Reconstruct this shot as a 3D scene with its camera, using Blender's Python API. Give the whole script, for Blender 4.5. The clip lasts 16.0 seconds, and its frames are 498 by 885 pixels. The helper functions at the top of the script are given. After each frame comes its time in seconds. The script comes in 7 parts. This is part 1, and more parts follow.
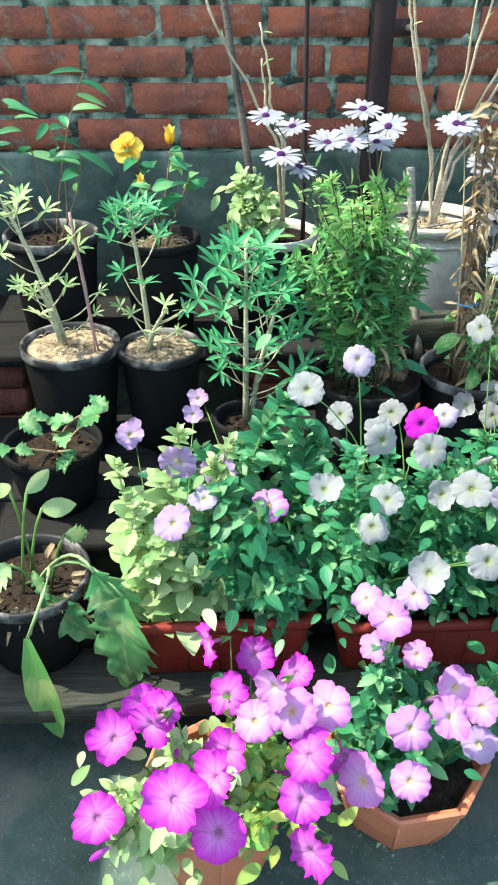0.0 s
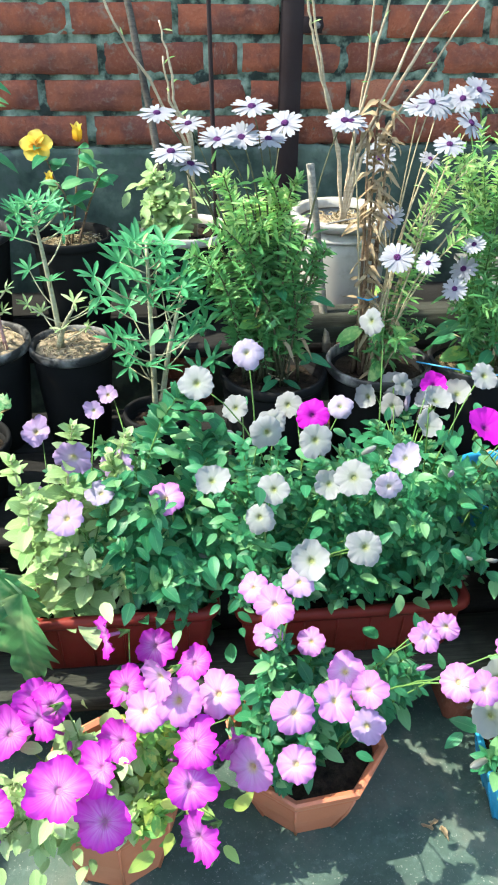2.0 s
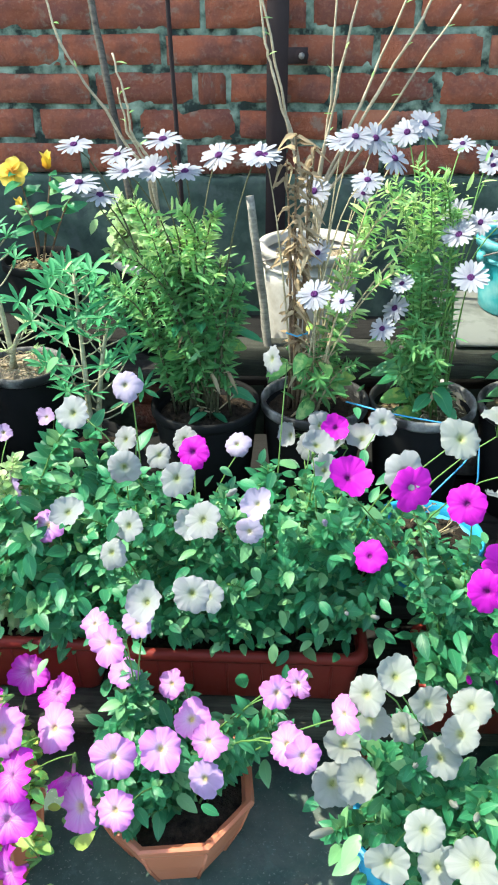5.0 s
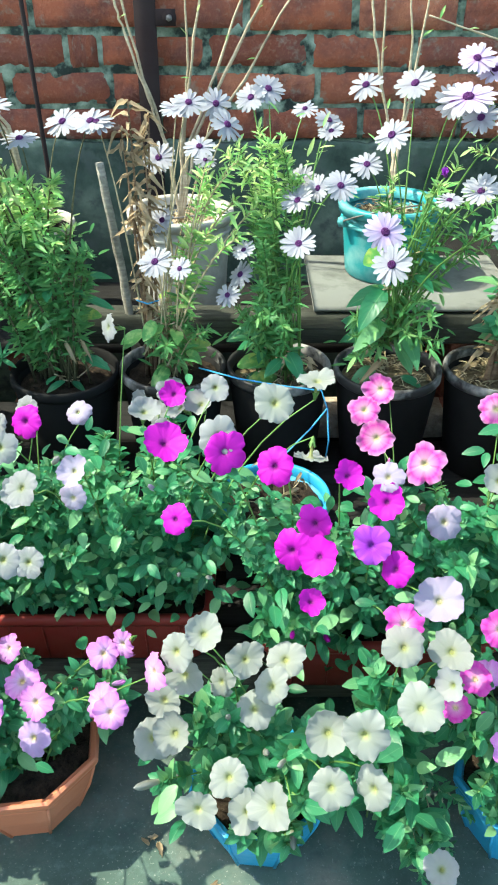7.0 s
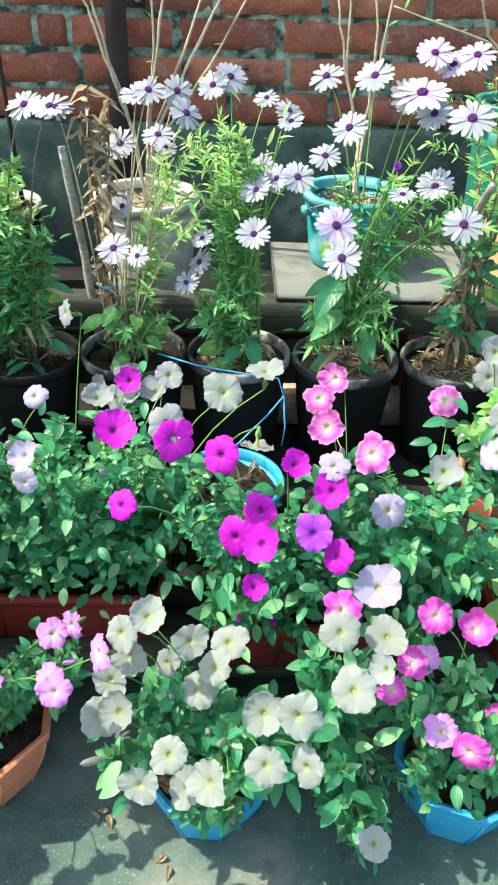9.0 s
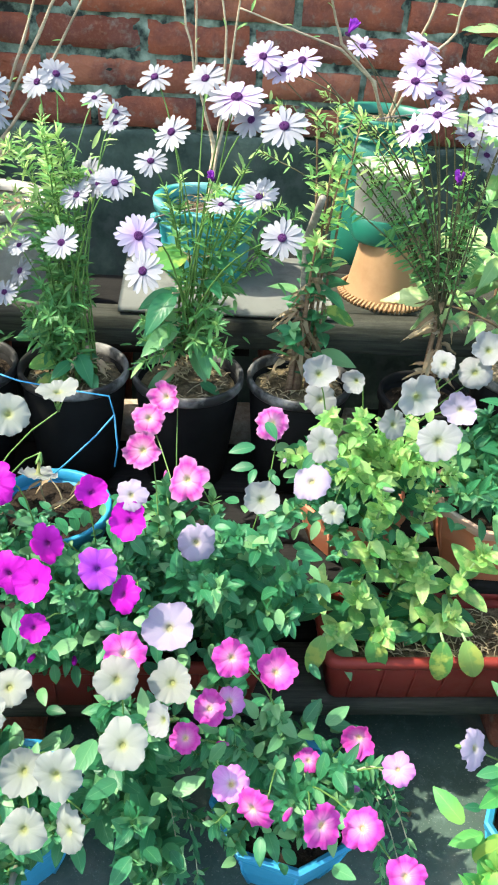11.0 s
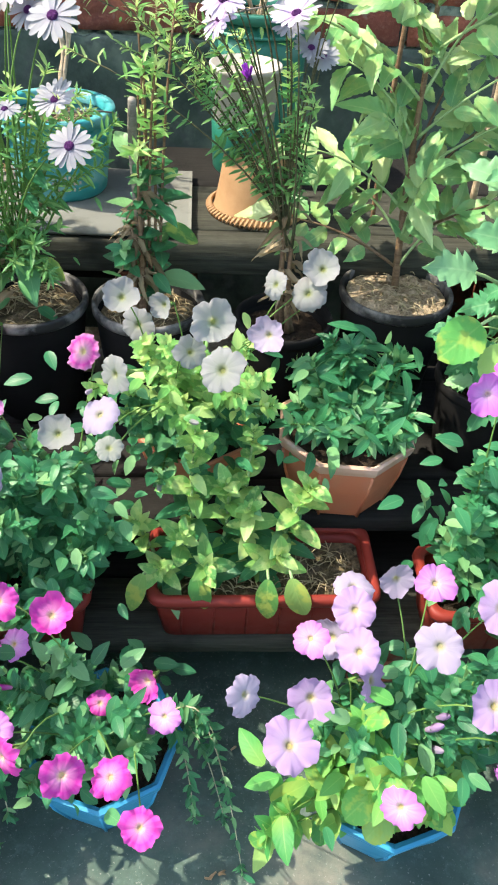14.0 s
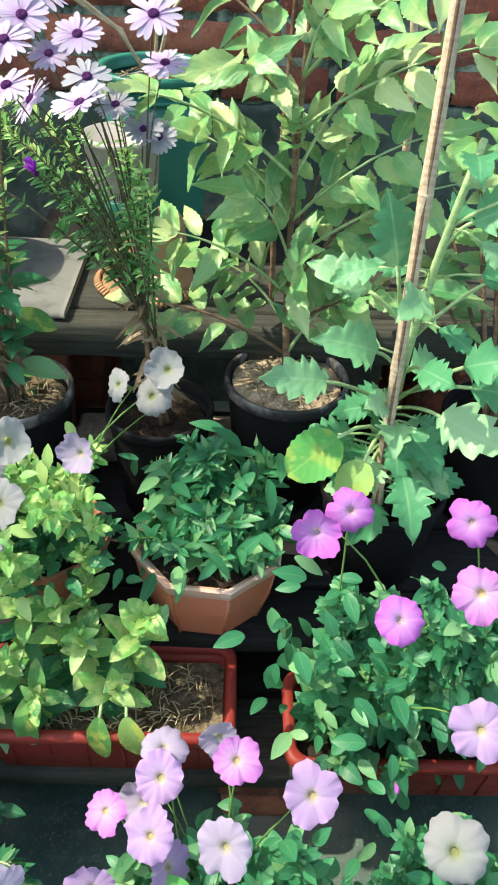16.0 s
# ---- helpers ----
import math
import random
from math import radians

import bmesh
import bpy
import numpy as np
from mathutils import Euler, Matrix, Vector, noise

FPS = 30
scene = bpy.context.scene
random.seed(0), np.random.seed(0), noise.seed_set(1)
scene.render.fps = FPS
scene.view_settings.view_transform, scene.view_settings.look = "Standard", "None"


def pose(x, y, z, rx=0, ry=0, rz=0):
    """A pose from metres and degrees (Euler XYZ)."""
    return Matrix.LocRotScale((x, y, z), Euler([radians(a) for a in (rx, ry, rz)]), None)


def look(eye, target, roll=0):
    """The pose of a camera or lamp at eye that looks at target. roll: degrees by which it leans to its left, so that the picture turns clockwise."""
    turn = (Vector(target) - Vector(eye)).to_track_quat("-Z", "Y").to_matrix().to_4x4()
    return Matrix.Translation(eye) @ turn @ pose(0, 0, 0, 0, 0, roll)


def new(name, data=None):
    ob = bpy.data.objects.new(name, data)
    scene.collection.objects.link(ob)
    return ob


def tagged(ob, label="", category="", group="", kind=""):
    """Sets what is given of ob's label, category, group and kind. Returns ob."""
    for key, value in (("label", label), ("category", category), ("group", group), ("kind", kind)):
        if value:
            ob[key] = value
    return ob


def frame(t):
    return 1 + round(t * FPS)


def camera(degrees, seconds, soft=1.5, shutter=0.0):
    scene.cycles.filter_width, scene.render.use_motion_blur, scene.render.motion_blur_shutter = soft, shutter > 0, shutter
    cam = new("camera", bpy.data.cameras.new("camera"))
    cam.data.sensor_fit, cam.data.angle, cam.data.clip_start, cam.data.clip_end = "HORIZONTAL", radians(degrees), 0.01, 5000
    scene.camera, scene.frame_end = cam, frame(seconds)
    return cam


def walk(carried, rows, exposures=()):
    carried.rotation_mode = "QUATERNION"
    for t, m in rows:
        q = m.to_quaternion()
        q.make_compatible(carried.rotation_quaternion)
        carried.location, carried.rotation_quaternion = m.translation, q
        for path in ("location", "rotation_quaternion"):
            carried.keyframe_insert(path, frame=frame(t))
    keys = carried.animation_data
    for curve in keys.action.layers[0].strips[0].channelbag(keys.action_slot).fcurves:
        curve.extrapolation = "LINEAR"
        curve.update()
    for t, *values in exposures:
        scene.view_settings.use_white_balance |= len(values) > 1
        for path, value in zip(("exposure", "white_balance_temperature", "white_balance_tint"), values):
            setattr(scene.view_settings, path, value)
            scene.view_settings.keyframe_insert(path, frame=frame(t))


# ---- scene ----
cam = camera(35.1, 16.0, 2.0)
PATH = [
    (0, (0.01, -0.008, 1.191), (0.115, 1.685, 0.132), 0.4),
    (0.5, (0.008, -0.011, 1.191), (0.142, 1.689, 0.145), 0.9),
    (1, (0.022, -0.009, 1.188), (0.206, 1.687, 0.144), 1.5),
    (1.5, (0.061, -0.018, 1.185), (0.247, 1.674, 0.135), 1.4),
    (2, (0.116, -0.033, 1.196), (0.307, 1.649, 0.131), 0.8),
    (2.5, (0.159, -0.023, 1.206), (0.37, 1.664, 0.152), 2.6),
    (3, (0.232, -0.034, 1.197), (0.348, 1.662, 0.144), 2.5),
    (3.2, (0.253, -0.033, 1.203), (0.352, 1.667, 0.154), 2.2),
    (5.3, (0.475, -0.01, 1.207), (0.39, 1.707, 0.184), -0.3),
    (5.5, (0.487, -0.01, 1.204), (0.423, 1.707, 0.181), -0.4),
    (6, (0.535, -0.013, 1.197), (0.54, 1.682, 0.135), 0.4),
    (6.5, (0.602, -0.014, 1.206), (0.612, 1.667, 0.123), 0.2),
    (7, (0.649, -0.026, 1.219), (0.665, 1.646, 0.122), 0.2),
    (7.5, (0.673, -0.04, 1.243), (0.696, 1.624, 0.134), 1.4),
    (8, (0.678, -0.039, 1.248), (0.689, 1.604, 0.108), 1.5),
    (8.2, (0.683, -0.04, 1.247), (0.703, 1.596, 0.096), 1.7),
    (10.3, (0.816, -0.013, 1.239), (0.993, 1.635, 0.119), 2.7),
    (10.5, (0.856, 0.002, 1.237), (1.063, 1.646, 0.117), 3.2),
    (11, (0.909, 0.035, 1.232), (1.089, 1.68, 0.109), 5.0),
    (11.5, (0.976, 0.06, 1.227), (1.129, 1.705, 0.1), 3.8),
    (12, (1.074, 0.085, 1.222), (1.198, 1.725, 0.085), 3.4),
    (12.5, (1.174, 0.105, 1.215), (1.242, 1.722, 0.04), 2.5),
    (13, (1.229, 0.11, 1.229), (1.27, 1.662, -0.032), 2.3),
    (13.5, (1.232, 0.104, 1.231), (1.254, 1.633, -0.057), 2.7),
    (14, (1.212, 0.086, 1.216), (1.354, 1.615, -0.066), 4.0),
    (14.5, (1.27, 0.112, 1.196), (1.479, 1.636, -0.083), 2.6),
    (15, (1.379, 0.182, 1.186), (1.615, 1.685, -0.112), 3.4),
    (15.5, (1.447, 0.237, 1.191), (1.657, 1.735, -0.117), 4.1),
    (16, (1.485, 0.26, 1.248), (1.533, 1.825, 0.004), 2.8),
]
walk(cam, [(t, look(eye, target, roll)) for t, eye, target, roll in PATH], [(0.0, 2.31, 6850, 1), (3.0, 2.31, 6880, 2), (5.5, 2.31, 6800, -2), (7.0, 2.29, 7000, -4), (12.5, 2.21, 7350, 9), (13.5, 2.13, 7500, 11), (14.5, 1.98, 7400, 3), (15.0, 1.84, 7450, -1), (15.5, 1.76, 7450, 3), (16.0, 1.86, 7400, 6)])
import collections

# ---- world, sun ----
SUN_DIR = Vector((-0.72, 0.08, 1.0)).normalized()   # towards the sun
world = bpy.data.worlds.new("sky")
scene.world = world
world.use_nodes = True
wn = world.node_tree.nodes
wn.clear()
sky = wn.new("ShaderNodeTexSky")
sky.sky_type = "NISHITA"
sky.sun_disc = False
sky.sun_elevation = math.asin(SUN_DIR.z)
sky.sun_rotation = math.atan2(SUN_DIR.x, SUN_DIR.y)
sky.air_density = 1.0
sky.dust_density = 1.5
wbg = wn.new("ShaderNodeBackground")
wbg.inputs["Strength"].default_value = 0.148
wout = wn.new("ShaderNodeOutputWorld")
world.node_tree.links.new(sky.outputs[0], wbg.inputs["Color"])
world.node_tree.links.new(wbg.outputs[0], wout.inputs["Surface"])

sun_data = bpy.data.lights.new("sun", "SUN")
sun_data.energy = 2.25
sun_data.angle = radians(0.6)
sun_data.color = (1.0, 0.95, 0.87)
sun = new("sun", sun_data)
sun.matrix_world = look(SUN_DIR * 10, (0, 0, 0))


# ---- materials ----
class Nodes:
    """A short way to write node materials."""

    def __init__(self, name):
        self.mat = bpy.data.materials.new(name)
        self.mat.use_nodes = True
        self.tree = self.mat.node_tree
        self.tree.nodes.clear()
        self.out = self.n("ShaderNodeOutputMaterial")

    def n(self, kind, **props):
        node = self.tree.nodes.new(kind)
        for k, v in props.items():
            if k == "operation":
                node.operation = v
            elif k == "blend":
                node.blend_type = v
            elif k == "dtype":
                node.data_type = v
        return node

    def link(self, a, b):
        self.tree.links.new(a, b)

    def coords(self, which="Object"):
        return self.n("ShaderNodeTexCoord").outputs[which]

    def noise(self, vec, scale, detail=4.0, rough=0.6):
        t = self.n("ShaderNodeTexNoise")
        t.inputs["Scale"].default_value = scale
        t.inputs["Detail"].default_value = detail
        t.inputs["Roughness"].default_value = rough
        self.link(vec, t.inputs["Vector"])
        return t.outputs["Fac"]

    def ramp(self, fac, stops):
        r = self.n("ShaderNodeValToRGB")
        e = r.color_ramp.elements
        while len(e) < len(stops):
            e.new(0.5)
        for el, (p, c) in zip(e, stops):
            el.position = p
            el.color = (*c, 1.0) if len(c) == 3 else c
        self.link(fac, r.inputs["Fac"])
        return r.outputs["Color"]

    def mix(self, fac, a, b, blend="MIX"):
        m = self.n("ShaderNodeMix", dtype="RGBA", blend=blend)
        for sock, v in ((m.inputs["Factor"], fac), (m.inputs[6], a), (m.inputs[7], b)):
            if isinstance(v, (int, float)):
                sock.default_value = v
            elif isinstance(v, tuple):
                sock.default_value = (*v, 1.0)
            else:
                self.link(v, sock)
        return m.outputs[2]

    def math(self, op, a, b=None):
        m = self.n("ShaderNodeMath", operation=op)
        for sock, v in zip(m.inputs, (a, b)):
            if v is None:
                continue
            if isinstance(v, (int, float)):
                sock.default_value = v
            else:
                self.link(v, sock)
        return m.outputs[0]

    def random(self):
        return self.n("ShaderNodeObjectInfo").outputs["Random"]

    def bump(self, height, strength=0.3, distance=0.003):
        b = self.n("ShaderNodeBump")
        b.inputs["Strength"].default_value = strength
        b.inputs["Distance"].default_value = distance
        self.link(height, b.inputs["Height"])
        return b.outputs["Normal"]

    def surface(self, color, rough=0.7, metal=0.0, normal=None, spec=0.4, translucent=0.0, tcolor=None):
        p = self.n("ShaderNodeBsdfPrincipled")
        if isinstance(color, tuple):
            p.inputs["Base Color"].default_value = (*color, 1.0)
        else:
            self.link(color, p.inputs["Base Color"])
        if isinstance(rough, (int, float)):
            p.inputs["Roughness"].default_value = rough
        else:
            self.link(rough, p.inputs["Roughness"])
        p.inputs["Metallic"].default_value = metal
        p.inputs["Specular IOR Level"].default_value = spec
        if normal is not None:
            self.link(normal, p.inputs["Normal"])
        last = p.outputs[0]
        if translucent:
            t = self.n("ShaderNodeBsdfTranslucent")
            c = tcolor if tcolor is not None else color
            if isinstance(c, tuple):
                t.inputs["Color"].default_value = (*c, 1.0)
            else:
                self.link(c, t.inputs["Color"])
            m = self.n("ShaderNodeMixShader")
            m.inputs[0].default_value = translucent
            self.link(last, m.inputs[1])
            self.link(t.outputs[0], m.inputs[2])
            last = m.outputs[0]
        self.link(last, self.out.inputs["Surface"])
        return self.mat


def brick_material():
    k = Nodes("fired_brick")
    co, rnd = k.coords("Object"), k.random()
    shift = k.n("ShaderNodeVectorMath", operation="ADD")
    k.link(co, shift.inputs[0])
    comb = k.n("ShaderNodeCombineXYZ")
    for s in comb.inputs:
        k.link(k.math("MULTIPLY", rnd, 7.0), s)
    k.link(comb.outputs[0], shift.inputs[1])
    v = shift.outputs[0]
    big, fine = k.noise(v, 14.0), k.noise(v, 120.0, 6.0, 0.7)
    base = k.ramp(rnd, [(0.0, (0.17, 0.052, 0.032)), (0.35, (0.32, 0.094, 0.05)), (0.7, (0.25, 0.078, 0.045)), (1.0, (0.36, 0.132, 0.076))])
    col = k.mix(k.ramp(big, [(0.42, (0, 0, 0)), (0.62, (1, 1, 1))]), base, (0.17, 0.06, 0.045))
    col = k.mix(k.math("MULTIPLY", k.ramp(fine, [(0.5, (0, 0, 0)), (0.8, (1, 1, 1))]), 0.45), col, (0.42, 0.2, 0.13))
    grime = k.ramp(k.noise(v, 30.0, 5.0), [(0.56, (0, 0, 0)), (0.68, (1, 1, 1))])
    col = k.mix(k.math("MULTIPLY", grime, 0.5), col, (0.2, 0.19, 0.15))
    return k.surface(col, 0.92, normal=k.bump(k.math("ADD", fine, k.math("MULTIPLY", big, 1.5)), 1.0, 0.006), spec=0.2)


def mortar_material():
    k = Nodes("grey_green_mortar")
    co = k.coords("Object")
    a, b = k.noise(co, 22.0), k.noise(co, 160.0, 6.0, 0.7)
    col = k.ramp(a, [(0.4, (0.022, 0.03, 0.025)), (0.51, (0.17, 0.225, 0.17)), (0.68, (0.36, 0.43, 0.33))])
    col = k.mix(k.math("MULTIPLY", b, 0.35), col, (0.07, 0.09, 0.08))
    return k.surface(col, 0.95, normal=k.bump(b, 0.9, 0.005), spec=0.15)


def plaster_material():
    k = Nodes("weathered_cement_plaster")
    co = k.coords("Object")
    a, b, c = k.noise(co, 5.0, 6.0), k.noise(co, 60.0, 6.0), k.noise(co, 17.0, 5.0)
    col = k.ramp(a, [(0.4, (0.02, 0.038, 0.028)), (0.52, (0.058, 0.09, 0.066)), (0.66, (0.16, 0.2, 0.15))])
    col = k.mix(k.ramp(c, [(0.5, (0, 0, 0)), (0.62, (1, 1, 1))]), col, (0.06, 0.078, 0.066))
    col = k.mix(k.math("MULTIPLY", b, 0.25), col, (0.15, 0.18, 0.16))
    return k.surface(col, 0.93, normal=k.bump(b, 0.6, 0.004), spec=0.2)


def concrete_material():
    k = Nodes("stained_concrete")
    co = k.coords("Object")
    a, b, c = k.noise(co, 3.0, 7.0), k.noise(co, 90.0, 6.0, 0.7), k.noise(co, 14.0, 6.0)
    col = k.ramp(a, [(0.36, (0.026, 0.052, 0.042)), (0.5, (0.054, 0.092, 0.073)), (0.66, (0.17, 0.16, 0.132))])
    d = k.noise(co, 34.0, 8.0, 0.75)
    col = k.mix(k.math("MULTIPLY", k.ramp(d, [(0.52, (0, 0, 0)), (0.66, (1, 1, 1))]), 0.55), col, (0.1, 0.15, 0.13))
    col = k.mix(k.ramp(c, [(0.55, (0, 0, 0)), (0.72, (1, 1, 1))]), col, (0.05, 0.072, 0.064))
    col = k.mix(k.math("MULTIPLY", k.ramp(b, [(0.55, (0, 0, 0)), (0.75, (1, 1, 1))]), 0.5), col, (0.06, 0.07, 0.068))
    fleck = k.noise(co, 210.0, 3.0, 0.6)
    col = k.mix(k.math("MULTIPLY", k.ramp(fleck, [(0.62, (0, 0, 0)), (0.7, (1, 1, 1))]), 0.5), col, (0.3, 0.31, 0.27))
    rough = k.math("ADD", k.math("MULTIPLY", c, 0.25), 0.6)
    return k.surface(col, rough, normal=k.bump(b, 0.35, 0.003), spec=0.35)


def wood_material(name, dark, light, rough=0.85):
    k = Nodes(name)
    co = k.coords("Object")
    mp = k.n("ShaderNodeMapping")
    mp.inputs["Scale"].default_value = (1.5, 26.0, 26.0)
    k.link(co, mp.inputs["Vector"])
    g, f = k.noise(mp.outputs[0], 6.0, 6.0, 0.7), k.noise(co, 8.0, 4.0)
    col = k.ramp(g, [(0.3, dark), (0.7, light)])
    col = k.mix(k.ramp(f, [(0.5, (0, 0, 0)), (0.75, (1, 1, 1))]), col, tuple(0.6 * d for d in dark))
    return k.surface(col, rough, normal=k.bump(g, 0.5, 0.003), spec=0.25)


def plastic_material(name, color, rough=0.45, dust=0.35, dust_color=(0.3, 0.28, 0.24), translucent=0.0, spec=0.4):
    k = Nodes(name)
    co = k.coords("Object")
    a, b = k.noise(co, 18.0, 6.0), k.noise(co, 140.0, 5.0)
    faded = tuple(min(1.0, c * 1.25 + 0.02) for c in color)
    col = k.mix(k.noise(co, 6.0), color, faded)
    m = k.ramp(a, [(0.48, (0, 0, 0)), (0.75, (1, 1, 1))])
    col = k.mix(k.math("MULTIPLY", m, dust), col, dust_color)
    r = k.math("ADD", k.math("MULTIPLY", m, 0.3), rough)
    return k.surface(col, r, normal=k.bump(b, 0.12, 0.001), translucent=translucent, spec=spec)


def soil_material(name, dark, light):
    k = Nodes(name)
    co = k.coords("Object")
    a, b = k.noise(co, 60.0, 8.0, 0.75), k.noise(co, 260.0, 4.0)
    col = k.ramp(a, [(0.35, dark), (0.65, light)])
    return k.surface(col, 0.98, normal=k.bump(b, 1.0, 0.004), spec=0.1)


def leaf_material(name, deep, mid, pale, translucent=0.32, rough=0.5, mottle=0.0, veins=0.06, gloss=0.24, mottle_color=(0.5, 0.45, 0.08)):
    k = Nodes(name)
    uv = k.n("ShaderNodeUVMap").outputs[0]
    sep = k.n("ShaderNodeSeparateXYZ")
    k.link(uv, sep.inputs[0])
    off = k.math("ABSOLUTE", k.math("SUBTRACT", sep.outputs["X"], 0.5))
    rnd = k.random()
    isl = k.n("ShaderNodeNewGeometry").outputs["Random Per Island"]
    both = k.math("FRACT", k.math("ADD", rnd, isl))
    col = k.ramp(both, [(0.0, deep), (0.35, mid), (0.7, mid), (1.0, tuple(0.35 * m + 0.65 * p for m, p in zip(mid, pale)))])
    rib = k.ramp(off, [(0.0, (1, 1, 1)), (0.04, (0, 0, 0))])
    col = k.mix(k.math("MULTIPLY", rib, 0.32), col, pale)
    side = k.math("SINE", k.math("ADD", k.math("MULTIPLY", sep.outputs["Y"], 42.0), k.math("MULTIPLY", off, -30.0)))
    vein = k.ramp(side, [(0.86, (0, 0, 0)), (1.0, (1, 1, 1))])
    col = k.mix(k.math("MULTIPLY", vein, veins), col, pale)
    if mottle:
        shift = k.n("ShaderNodeVectorMath", operation="ADD")
        spread = k.n("ShaderNodeCombineXYZ")
        for sock in spread.inputs:
            k.link(k.math("MULTIPLY", both, 9.0), sock)
        k.link(k.coords("Object"), shift.inputs[0])
        k.link(spread.outputs[0], shift.inputs[1])
        m = k.ramp(k.noise(shift.outputs[0], 2.6, 3.0), [(0.5, (0, 0, 0)), (0.6, (1, 1, 1))])
        col = k.mix(k.math("MULTIPLY", m, mottle), col, mottle_color)
    tcol = k.mix(0.5, col, tuple(min(1.0, 1.6 * p) for p in pale))
    return k.surface(col, rough, normal=k.bump(side, 0.08, 0.004), spec=gloss, translucent=translucent, tcolor=tcol)


def petal_material(name, throat, inner, outer, edge, vein=0.25, translucent=0.42):
    """Colour by the way from the throat to the edge (v), streaked along the petal."""
    k = Nodes(name)
    uv = k.n("ShaderNodeUVMap").outputs[0]
    sep = k.n("ShaderNodeSeparateXYZ")
    k.link(uv, sep.inputs[0])
    col = k.ramp(sep.outputs["Y"], [(0.0, tuple(0.5 * c for c in throat)), (0.15, throat), (0.24, tuple(0.6 * a + 0.4 * b for a, b in zip(throat, inner))), (0.38, inner), (0.7, outer), (1.0, edge)])
    streak = k.n("ShaderNodeTexNoise")
    comb = k.n("ShaderNodeCombineXYZ")
    k.link(k.math("MULTIPLY", sep.outputs["X"], 60.0), comb.inputs[0])
    k.link(k.math("MULTIPLY", sep.outputs["Y"], 2.0), comb.inputs[1])
    k.link(k.math("MULTIPLY", k.random(), 30.0), comb.inputs[2])
    k.link(comb.outputs[0], streak.inputs["Vector"])
    streak.inputs["Scale"].default_value = 1.0
    s = k.ramp(streak.outputs["Fac"], [(0.35, (0, 0, 0)), (0.65, (1, 1, 1))])
    col = k.mix(k.math("MULTIPLY", s, 0.85 * vein), col, edge)
    hsv = k.n("ShaderNodeHueSaturation")
    k.link(k.math("ADD", k.math("MULTIPLY", k.random(), 0.2), 0.88), hsv.inputs["Value"])
    k.link(col, hsv.inputs["Color"])
    return k.surface(hsv.outputs[0], 0.6, normal=k.bump(streak.outputs["Fac"], 0.16, 0.004), spec=0.25, translucent=translucent)


